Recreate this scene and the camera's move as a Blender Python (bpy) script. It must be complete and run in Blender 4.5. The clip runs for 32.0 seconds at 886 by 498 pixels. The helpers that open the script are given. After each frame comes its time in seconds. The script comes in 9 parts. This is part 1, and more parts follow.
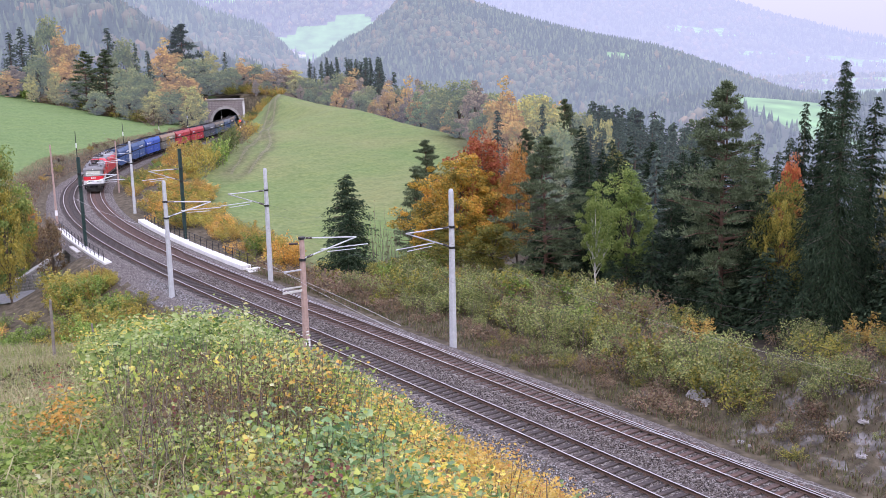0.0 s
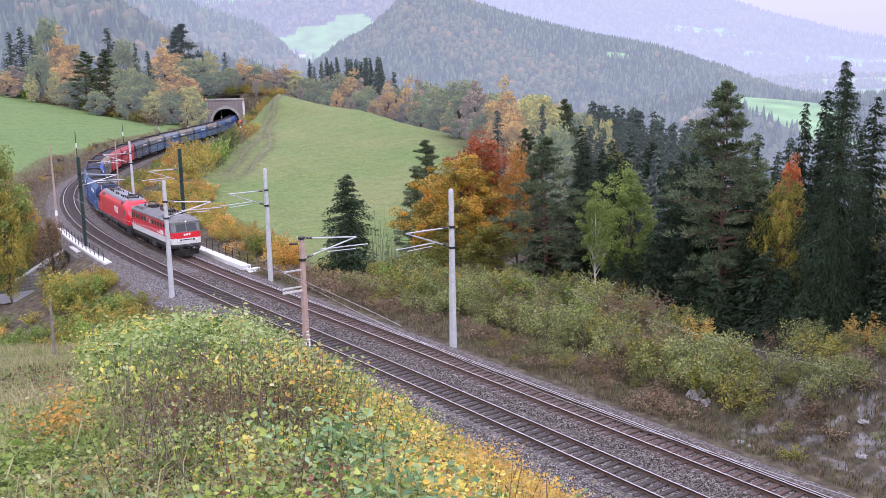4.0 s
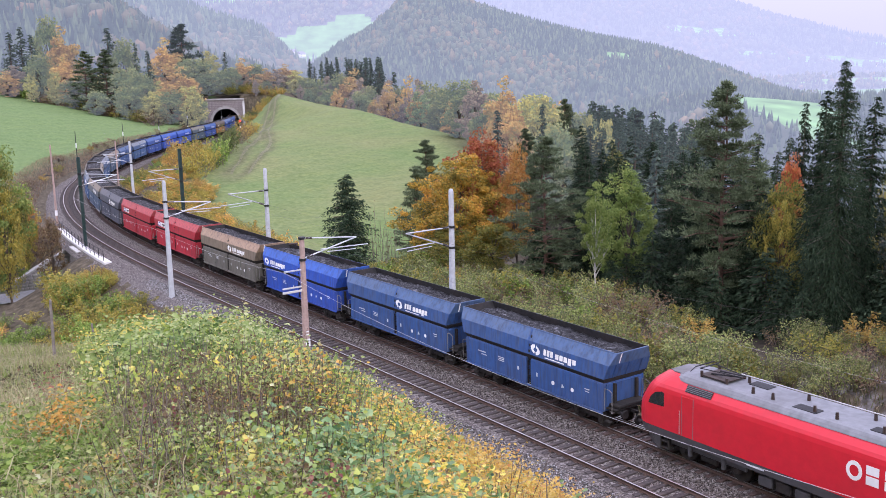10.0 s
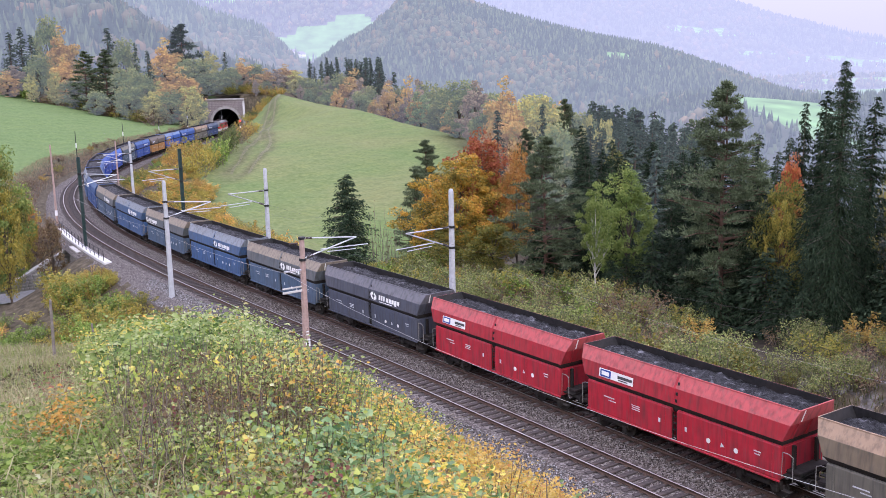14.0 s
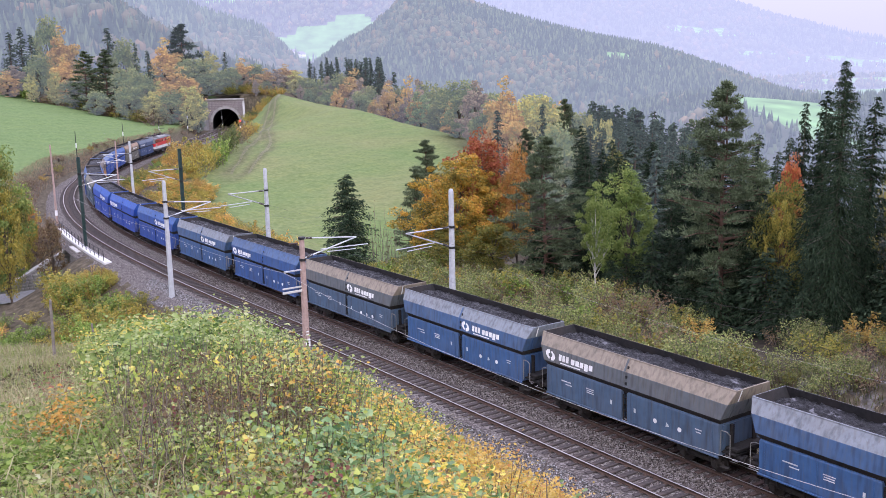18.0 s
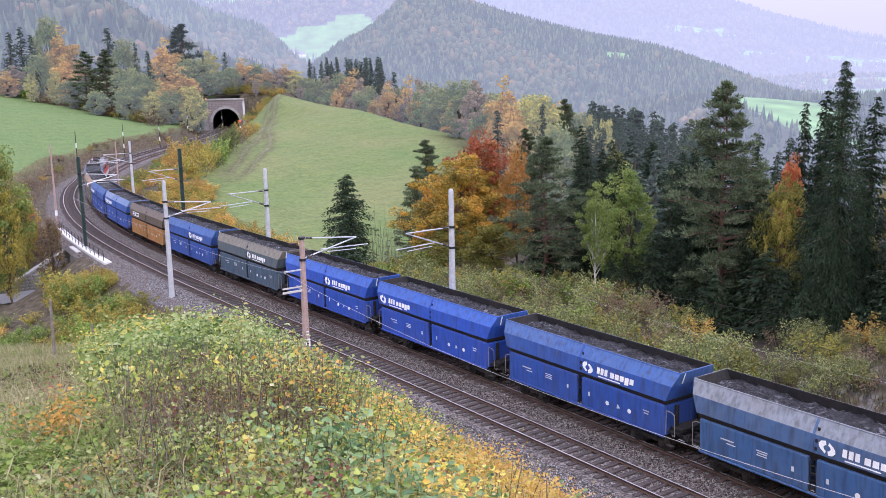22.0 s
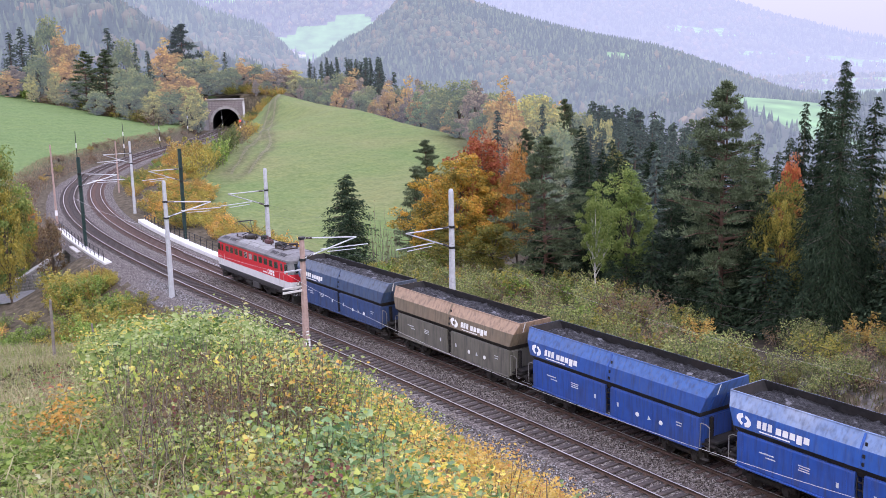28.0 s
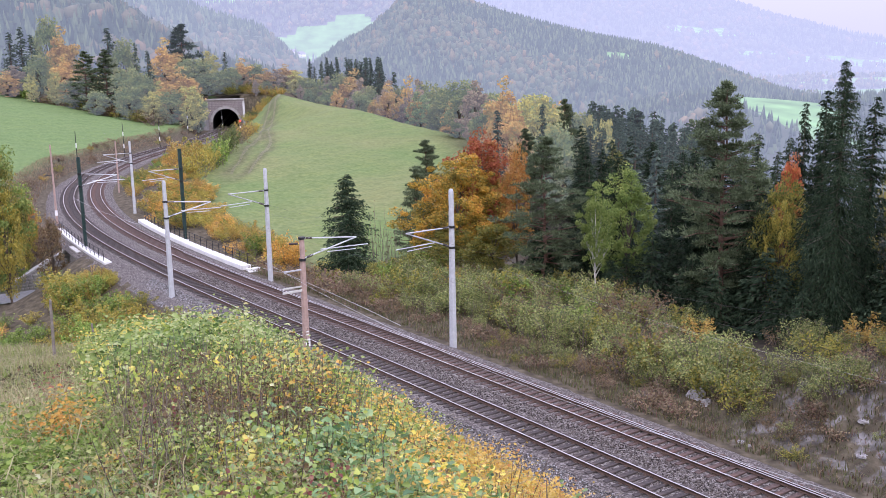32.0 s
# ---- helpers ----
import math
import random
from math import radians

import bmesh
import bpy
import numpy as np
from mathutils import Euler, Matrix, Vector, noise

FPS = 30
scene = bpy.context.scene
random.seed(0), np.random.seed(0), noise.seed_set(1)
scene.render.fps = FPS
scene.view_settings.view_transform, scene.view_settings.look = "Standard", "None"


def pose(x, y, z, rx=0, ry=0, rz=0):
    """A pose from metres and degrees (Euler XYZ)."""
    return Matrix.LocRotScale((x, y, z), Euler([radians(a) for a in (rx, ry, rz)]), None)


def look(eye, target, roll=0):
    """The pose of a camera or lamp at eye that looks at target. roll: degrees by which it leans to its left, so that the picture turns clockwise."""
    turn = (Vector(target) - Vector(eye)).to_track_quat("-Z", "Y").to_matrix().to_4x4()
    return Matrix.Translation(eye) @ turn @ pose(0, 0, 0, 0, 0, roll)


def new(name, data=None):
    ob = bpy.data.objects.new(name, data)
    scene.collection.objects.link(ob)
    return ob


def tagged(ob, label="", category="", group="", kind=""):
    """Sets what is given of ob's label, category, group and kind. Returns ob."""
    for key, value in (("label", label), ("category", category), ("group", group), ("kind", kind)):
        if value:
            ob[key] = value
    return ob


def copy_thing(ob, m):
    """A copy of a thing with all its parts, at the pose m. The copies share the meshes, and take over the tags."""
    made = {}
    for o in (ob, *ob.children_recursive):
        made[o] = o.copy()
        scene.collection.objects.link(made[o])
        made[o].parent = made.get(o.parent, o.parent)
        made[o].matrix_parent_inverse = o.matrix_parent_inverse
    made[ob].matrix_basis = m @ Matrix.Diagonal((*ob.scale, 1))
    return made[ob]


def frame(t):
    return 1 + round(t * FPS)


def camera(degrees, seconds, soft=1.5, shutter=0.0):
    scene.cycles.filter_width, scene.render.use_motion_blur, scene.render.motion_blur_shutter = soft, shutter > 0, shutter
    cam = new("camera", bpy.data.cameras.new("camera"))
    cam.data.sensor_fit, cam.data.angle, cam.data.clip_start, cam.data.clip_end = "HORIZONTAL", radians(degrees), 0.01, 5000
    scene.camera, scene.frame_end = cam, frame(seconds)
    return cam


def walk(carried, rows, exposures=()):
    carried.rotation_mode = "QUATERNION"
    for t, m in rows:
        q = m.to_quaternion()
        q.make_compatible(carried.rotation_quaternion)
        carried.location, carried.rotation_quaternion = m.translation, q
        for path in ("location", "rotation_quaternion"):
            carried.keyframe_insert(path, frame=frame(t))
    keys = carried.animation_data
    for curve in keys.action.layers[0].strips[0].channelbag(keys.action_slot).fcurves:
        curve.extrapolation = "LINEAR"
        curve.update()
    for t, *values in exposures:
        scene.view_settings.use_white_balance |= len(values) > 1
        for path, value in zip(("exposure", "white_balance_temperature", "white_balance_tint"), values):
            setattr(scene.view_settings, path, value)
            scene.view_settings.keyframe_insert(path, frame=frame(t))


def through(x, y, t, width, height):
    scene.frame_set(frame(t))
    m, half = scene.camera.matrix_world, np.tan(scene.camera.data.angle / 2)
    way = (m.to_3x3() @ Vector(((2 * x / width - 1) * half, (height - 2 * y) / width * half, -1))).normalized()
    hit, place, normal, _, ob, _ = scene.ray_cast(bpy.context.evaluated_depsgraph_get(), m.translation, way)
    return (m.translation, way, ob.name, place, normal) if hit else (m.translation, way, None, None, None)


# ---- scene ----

# ======== camera: stands still on the hillside above the line ========
EYE = (0.0, 0.0, 19.366)
cam = camera(47.55, 32.0, soft=0.8)
PITCH = 0.20715
VIEW = look(EYE, (0.0, math.cos(PITCH), EYE[2] - math.sin(PITCH)), -0.953)
walk(cam, [(0.0, VIEW), (32.0, VIEW)])

# ======== light: bright overcast sky, weak wide sun ========
world = bpy.data.worlds.new("overcast_sky")
scene.world = world
world.use_nodes = True
wn, wl = world.node_tree.nodes, world.node_tree.links
wn.clear()
sky = wn.new("ShaderNodeTexSky")
sky.sky_type = "NISHITA"
sky.sun_disc = False
sky.sun_elevation, sky.sun_rotation = radians(38), radians(200)
sky.air_density, sky.dust_density, sky.ozone_density = 1.0, 6.0, 1.0
veil = wn.new("ShaderNodeHueSaturation")
veil.inputs["Saturation"].default_value = 0.30
cloud = wn.new("ShaderNodeMixRGB")
cloud.inputs["Fac"].default_value = 0.85
# an overcast dome: three times brighter overhead than at the horizon
wco = wn.new("ShaderNodeTexCoord")
wsep = wn.new("ShaderNodeSeparateXYZ")
wmap = wn.new("ShaderNodeMapRange")
wmap.inputs[3].default_value, wmap.inputs[4].default_value = 6.9, 21.0
wtint = wn.new("ShaderNodeVectorMath")
wtint.operation = "SCALE"
wtint.inputs[0].default_value = (0.980, 0.958, 1.32)
wl.new(wco.outputs["Generated"], wsep.inputs[0])
wl.new(wsep.outputs["Z"], wmap.inputs[0])
wl.new(wmap.outputs[0], wtint.inputs["Scale"])
wl.new(wtint.outputs[0], cloud.inputs["Color2"])
wbg = wn.new("ShaderNodeBackground")
wbg.inputs["Strength"].default_value = 0.12
wout = wn.new("ShaderNodeOutputWorld")
wl.new(sky.outputs[0], veil.inputs["Color"])
wl.new(veil.outputs[0], cloud.inputs["Color1"])
wl.new(cloud.outputs[0], wbg.inputs["Color"])
wl.new(wbg.outputs[0], wout.inputs["Surface"])
SUN = bpy.data.lights.new("sun", "SUN")
SUN.energy, SUN.angle, SUN.color = 1.2, radians(25), (1.0, 0.97, 0.92)
sun = new("sun", SUN)
sun.matrix_basis = look((0, 0, 0), (-math.sin(radians(200)) * math.cos(radians(38)) * -1, -math.cos(radians(200)) * math.cos(radians(38)), -math.sin(radians(38))))
scene.view_settings.exposure = 0.19


# ======== materials ========
def ramp_of(nt, fac, stops):
    r = nt.nodes.new("ShaderNodeValToRGB")
    els = r.color_ramp.elements
    while len(els) < len(stops):
        els.new(0.5)
    for e, (p, c) in zip(els, stops):
        e.position, e.color = p, (*c, 1)
    nt.links.new(fac, r.inputs[0])
    return r.outputs[0]


def material(name, colour, rough=0.7, metal=0.0, vary=0.25, grain=6.0, bump=0.3, stain=None, stain_amount=0.4, spec=0.35, coat=0.0, dist=0.02):
    """Two scales of variation (broad stains, fine grain) and relief, at real size in metres."""
    m = bpy.data.materials.new(name)
    m.use_nodes = True
    nt = m.node_tree
    b = nt.nodes["Principled BSDF"]
    co = nt.nodes.new("ShaderNodeTexCoord")
    fine = nt.nodes.new("ShaderNodeTexNoise")
    fine.inputs["Scale"].default_value, fine.inputs["Detail"].default_value = grain, 5
    broad = nt.nodes.new("ShaderNodeTexNoise")
    broad.inputs["Scale"].default_value, broad.inputs["Detail"].default_value = grain * 0.13, 4
    nt.links.new(co.outputs["Object"], fine.inputs[0])
    nt.links.new(co.outputs["Object"], broad.inputs[0])
    lo = tuple(c * (1 - vary) for c in colour)
    hi = tuple(min(1, c * (1 + vary)) for c in colour)
    c1 = ramp_of(nt, fine.outputs[0], [(0.3, lo), (0.7, hi)])
    mix = nt.nodes.new("ShaderNodeMixRGB")
    mix.inputs["Color2"].default_value = (*(stain or tuple(c * 0.6 for c in colour)), 1)
    nt.links.new(c1, mix.inputs["Color1"])
    nt.links.new(ramp_of(nt, broad.outputs[0], [(0.45, (0, 0, 0)), (0.72, (stain_amount,) * 3)]), mix.inputs["Fac"])
    nt.links.new(mix.outputs[0], b.inputs["Base Color"])
    b.inputs["Roughness"].default_value, b.inputs["Metallic"].default_value = rough, metal
    b.inputs["Specular IOR Level"].default_value = spec
    b.inputs["Coat Weight"].default_value = coat
    if bump:
        bn = nt.nodes.new("ShaderNodeBump")
        bn.inputs["Strength"].default_value, bn.inputs["Distance"].default_value = bump, dist
        nt.links.new(fine.outputs[0], bn.inputs["Height"])
        nt.links.new(bn.outputs[0], b.inputs["Normal"])
    return m


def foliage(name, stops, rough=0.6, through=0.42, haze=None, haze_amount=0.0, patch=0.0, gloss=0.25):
    """Leaves: each island takes its own tint from the stops; light shines through. haze: glow painted in for far woods
    and backdrops.
    """
    m = bpy.data.materials.new(name)
    m.use_nodes = True
    nt = m.node_tree
    b = nt.nodes["Principled BSDF"]
    geo = nt.nodes.new("ShaderNodeNewGeometry")
    n = len(stops)
    fac = geo.outputs["Random Per Island"]
    if patch:
        co = nt.nodes.new("ShaderNodeTexCoord")
        no = nt.nodes.new("ShaderNodeTexNoise")
        no.inputs["Scale"].default_value, no.inputs["Detail"].default_value = patch, 3
        nt.links.new(co.outputs["Object"], no.inputs[0])
        sp = nt.nodes.new("ShaderNodeMapRange")
        sp.inputs[1].default_value, sp.inputs[2].default_value = 0.32, 0.68
        nt.links.new(no.outputs[0], sp.inputs[0])
        md = nt.nodes.new("ShaderNodeMix")
        md.inputs[0].default_value = 0.52
        nt.links.new(fac, md.inputs[2])
        nt.links.new(sp.outputs[0], md.inputs[3])
        fac = md.outputs[0]
    col = ramp_of(nt, fac, [((i + 0.5) / n, c) for i, c in enumerate(stops)])
    info = nt.nodes.new("ShaderNodeObjectInfo")
    hsv = nt.nodes.new("ShaderNodeHueSaturation")
    mr = nt.nodes.new("ShaderNodeMapRange")
    mr.inputs[3].default_value, mr.inputs[4].default_value = 0.75, 1.2
    nt.links.new(info.outputs["Random"], mr.inputs[0])
    nt.links.new(mr.outputs[0], hsv.inputs["Value"])
    nt.links.new(col, hsv.inputs["Color"])
    nt.links.new(hsv.outputs[0], b.inputs["Base Color"])
    b.inputs["Roughness"].default_value, b.inputs["Specular IOR Level"].default_value = rough, gloss
    out = nt.nodes["Material Output"]
    last = b.outputs[0]
    if through:
        tr = nt.nodes.new("ShaderNodeBsdfTranslucent")
        nt.links.new(hsv.outputs[0], tr.inputs[0])
        mx = nt.nodes.new("ShaderNodeMixShader")
        mx.inputs[0].default_value = through
        nt.links.new(last, mx.inputs[1])
        nt.links.new(tr.outputs[0], mx.inputs[2])
        last = mx.outputs[0]
    # mixes an even glow into the leaves as painted haze
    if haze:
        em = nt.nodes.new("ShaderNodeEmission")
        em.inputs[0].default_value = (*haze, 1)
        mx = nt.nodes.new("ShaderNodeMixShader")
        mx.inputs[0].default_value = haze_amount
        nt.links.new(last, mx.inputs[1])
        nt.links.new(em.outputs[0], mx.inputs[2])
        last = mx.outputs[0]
    nt.links.new(last, out.inputs[0])
    return m


def lamp_glow(name, colour, strength):
    m = bpy.data.materials.new(name)
    m.use_nodes = True
    b = m.node_tree.nodes["Principled BSDF"]
    b.inputs["Base Color"].default_value = (*colour, 1)
    b.inputs["Emission Color"].default_value = (*colour, 1)
    b.inputs["Emission Strength"].default_value = strength
    return m


M_rail = material("worn_rail_steel", (0.46, 0.45, 0.45), 0.42, 0.5, 0.1, 30, 0.05, (0.2, 0.13, 0.1), 0.15)
M_rail_web = material("rusty_rail_web", (0.10, 0.065, 0.05), 0.85, 0.2, 0.3, 20, 0.2)
M_sleeper = material("weathered_timber", (0.050, 0.041, 0.040), 0.9, 0, 0.4, 9, 0.5, (0.10, 0.075, 0.065), 0.6)
M_sleeper_b = material("rust_stained_timber", (0.078, 0.053, 0.047), 0.9, 0, 0.4, 9, 0.5, (0.14, 0.078, 0.058), 0.6)
M_ballast = material("crushed_ballast", (0.135, 0.118, 0.11), 0.95, 0, 0.8, 20, 1.0, (0.10, 0.075, 0.065), 0.7, dist=0.06)


def stony(m, colours, scale):
    """Crushed stone: each stone its own shade, with joints between."""
    nt = m.node_tree
    b = nt.nodes["Principled BSDF"]
    co = nt.nodes.new("ShaderNodeTexCoord")
    vo = nt.nodes.new("ShaderNodeTexVoronoi")
    vo.inputs["Scale"].default_value = scale
    nt.links.new(co.outputs["Object"], vo.inputs["Vector"])
    sp = nt.nodes.new("ShaderNodeSeparateColor")
    nt.links.new(vo.outputs["Color"], sp.inputs[0])
    n = len(colours)
    tone = ramp_of(nt, sp.outputs[0], [((i + 0.5) / n, c) for i, c in enumerate(colours)])
    mx = nt.nodes.new("ShaderNodeMixRGB")
    mx.inputs["Fac"].default_value = 0.75
    nt.links.new(b.inputs["Base Color"].links[0].from_socket, mx.inputs["Color1"])
    nt.links.new(tone, mx.inputs["Color2"])
    nt.links.new(mx.outputs[0], b.inputs["Base Color"])
    bn = nt.nodes.new("ShaderNodeBump")
    bn.invert = True
    bn.inputs["Strength"].default_value, bn.inputs["Distance"].default_value = 1.0, 0.05
    nt.links.new(vo.outputs["Distance"], bn.inputs["Height"])
    nt.links.new(bn.outputs[0], b.inputs["Normal"])


stony(M_ballast, [(0.018, 0.015, 0.014), (0.05, 0.041, 0.037), (0.09, 0.075, 0.068), (0.145, 0.125, 0.116), (0.26, 0.237, 0.224)], 13)
M_concrete = material("pale_concrete", (0.55, 0.54, 0.52), 0.85, 0, 0.15, 5, 0.25, (0.36, 0.34, 0.31), 0.5)
M_new_concrete = material("new_concrete", (0.72, 0.71, 0.70), 0.85, 0, 0.1, 4, 0.2, (0.55, 0.54, 0.52), 0.4)
M_mast = material("galvanised_concrete_mast", (0.47, 0.48, 0.51), 0.75, 0, 0.12, 5, 0.2, (0.33, 0.33, 0.34), 0.5)
M_mast_red = material("reddish_concrete_mast", (0.40, 0.285, 0.25), 0.85, 0, 0.2, 5, 0.2, (0.28, 0.2, 0.18), 0.5)
M_mast_green = material("dark_green_steel", (0.035, 0.065, 0.062), 0.5, 0.3, 0.2, 6, 0.1)
M_tube = material("galvanised_tube", (0.60, 0.61, 0.63), 0.4, 0.6, 0.1, 20, 0.05)
M_dark = material("dark_steel", (0.035, 0.035, 0.038), 0.6, 0.4, 0.3, 10, 0.2)
M_wire_dark = material("dark_wire", (0.09, 0.09, 0.09), 0.5, 0.3, 0.1, 30, 0)
M_wire = material("copper_wire", (0.50, 0.50, 0.50), 0.4, 0.5, 0.1, 30, 0)
M_insul = material("brown_insulator", (0.05, 0.035, 0.03), 0.3, 0, 0.2, 30, 0)
M_stone = material("tunnel_masonry", (0.27, 0.235, 0.235), 0.9, 0, 0.35, 3, 0.6, (0.13, 0.115, 0.115), 0.7)
M_stone_b = material("stone_wall_block", (0.36, 0.345, 0.335), 0.9, 0, 0.3, 5, 0.6, (0.2, 0.2, 0.17), 0.6)
M_bore = material("black_bore", (0.012, 0.012, 0.013), 0.95, 0, 0.3, 3, 0.4)
M_rock = material("pale_limestone", (0.30, 0.285, 0.29), 0.95, 0, 0.5, 3, 1.0, (0.13, 0.12, 0.10), 0.8, dist=0.15)
M_wood_grey = material("grey_weathered_post", (0.22, 0.19, 0.17), 0.9, 0, 0.3, 12, 0.5)
M_bark = material("brown_bark", (0.11, 0.085, 0.07), 0.95, 0, 0.4, 10, 0.8, (0.06, 0.06, 0.05), 0.5)
M_bark_red = material("reddish_pine_bark", (0.15, 0.085, 0.065), 0.95, 0, 0.4, 8, 0.8, (0.07, 0.05, 0.045), 0.5)
M_bark_pale = material("pale_birch_bark", (0.55, 0.53, 0.50), 0.85, 0, 0.25, 6, 0.4, (0.12, 0.11, 0.10), 0.6)
M_twig = material("bare_twig", (0.20, 0.16, 0.14), 0.95, 0, 0.3, 10, 0.4)
M_lane = material("pale_gravel_lane", (0.30, 0.30, 0.31), 0.9, 0, 0.3, 9, 0.5, (0.18, 0.18, 0.17), 0.5)


def ground_material():
    """Soil and turf: meadow green on the open fields, dry grass and earth beside the line, under the woods a litter
    darkened for the trees' shade.
    """
    m = bpy.data.materials.new("turf_and_soil")
    m.use_nodes = True
    nt = m.node_tree
    b = nt.nodes["Principled BSDF"]
    co = nt.nodes.new("ShaderNodeTexCoord")
    fine = nt.nodes.new("ShaderNodeTexNoise")
    fine.inputs["Scale"].default_value, fine.inputs["Detail"].default_value = 1.6, 8
    broad = nt.nodes.new("ShaderNodeTexNoise")
    broad.inputs["Scale"].default_value, broad.inputs["Detail"].default_value = 0.045, 6
    for n in (fine, broad):
        nt.links.new(co.outputs["Object"], n.inputs[0])
    tuft = nt.nodes.new("ShaderNodeTexNoise")
    tuft.inputs["Scale"].default_value, tuft.inputs["Detail"].default_value = 0.55, 7
    nt.links.new(co.outputs["Object"], tuft.inputs[0])
    turf1 = ramp_of(nt, fine.outputs[0], [(0.32, (0.105, 0.155, 0.052)), (0.68, (0.155, 0.210, 0.080))])
    turf2 = ramp_of(nt, fine.outputs[0], [(0.32, (0.150, 0.168, 0.070)), (0.68, (0.205, 0.222, 0.100))])
    turf = nt.nodes.new("ShaderNodeMixRGB")
    nt.links.new(ramp_of(nt, broad.outputs[0], [(0.30, (0, 0, 0)), (0.70, (1, 1, 1))]), turf.inputs["Fac"])
    nt.links.new(turf1, turf.inputs["Color1"])
    nt.links.new(turf2, turf.inputs["Color2"])
    soil = ramp_of(nt, fine.outputs[0], [(0.3, (0.05, 0.04, 0.03)), (0.5, (0.085, 0.072, 0.05)), (0.72, (0.15, 0.125, 0.09))])
    at = nt.nodes.new("ShaderNodeAttribute")
    at.attribute_name = "meadow"
    # needle litter set near black: the shade under trees is in its colour
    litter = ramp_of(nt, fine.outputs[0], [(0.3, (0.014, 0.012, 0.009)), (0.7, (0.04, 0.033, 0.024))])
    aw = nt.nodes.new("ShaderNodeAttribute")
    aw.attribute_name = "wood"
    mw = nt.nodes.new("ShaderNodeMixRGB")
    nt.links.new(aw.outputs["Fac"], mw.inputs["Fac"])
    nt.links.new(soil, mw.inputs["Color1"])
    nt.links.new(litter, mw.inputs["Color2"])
    scree = ramp_of(nt, fine.outputs[0], [(0.35, (0.06, 0.055, 0.05)), (0.5, (0.16, 0.15, 0.145)), (0.66, (0.27, 0.258, 0.26))])
    sc = nt.nodes.new("ShaderNodeAttribute")
    sc.attribute_name = "scree"
    patch = nt.nodes.new("ShaderNodeTexNoise")
    patch.inputs["Scale"].default_value, patch.inputs["Detail"].default_value = 1.1, 10
    nt.links.new(co.outputs["Object"], patch.inputs[0])
    pm = nt.nodes.new("ShaderNodeMath")
    pm.operation = "MULTIPLY"
    nt.links.new(ramp_of(nt, patch.outputs[0], [(0.50, (0, 0, 0)), (0.56, (0.9, 0.9, 0.9))]), pm.inputs[0])
    nt.links.new(sc.outputs["Fac"], pm.inputs[1])
    ms = nt.nodes.new("ShaderNodeMixRGB")
    nt.links.new(pm.outputs[0], ms.inputs["Fac"])
    nt.links.new(mw.outputs[0], ms.inputs["Color1"])
    nt.links.new(scree, ms.inputs["Color2"])
    soil = ms.outputs[0]
    mx = nt.nodes.new("ShaderNodeMixRGB")
    nt.links.new(at.outputs["Fac"], mx.inputs["Fac"])
    nt.links.new(soil, mx.inputs["Color1"])
    tm = nt.nodes.new("ShaderNodeMixRGB")
    tm.blend_type = "MULTIPLY"
    tm.inputs["Fac"].default_value = 1.0
    al = nt.nodes.new("ShaderNodeAttribute")
    al.attribute_name = "lush"
    lush = nt.nodes.new("ShaderNodeMixRGB")
    nt.links.new(al.outputs["Fac"], lush.inputs["Fac"])
    nt.links.new(turf.outputs[0], lush.inputs["Color1"])
    nt.links.new(ramp_of(nt, fine.outputs[0], [(0.32, (0.105, 0.165, 0.058)), (0.68, (0.150, 0.220, 0.088))]), lush.inputs["Color2"])
    nt.links.new(lush.outputs[0], tm.inputs["Color1"])
    nt.links.new(ramp_of(nt, tuft.outputs[0], [(0.32, (0.84, 0.86, 0.84)), (0.5, (0.97, 0.97, 0.97)), (0.68, (1.08, 1.04, 0.98))]), tm.inputs["Color2"])
    nt.links.new(tm.outputs[0], mx.inputs["Color2"])
    nt.links.new(mx.outputs[0], b.inputs["Base Color"])
    b.inputs["Roughness"].default_value, b.inputs["Specular IOR Level"].default_value = 0.95, 0.1
    bn = nt.nodes.new("ShaderNodeBump")
    bn.inputs["Strength"].default_value, bn.inputs["Distance"].default_value = 0.6, 0.15
    nt.links.new(fine.outputs[0], bn.inputs["Height"])
    nt.links.new(bn.outputs[0], b.inputs["Normal"])
    return m


M_ground = ground_material()


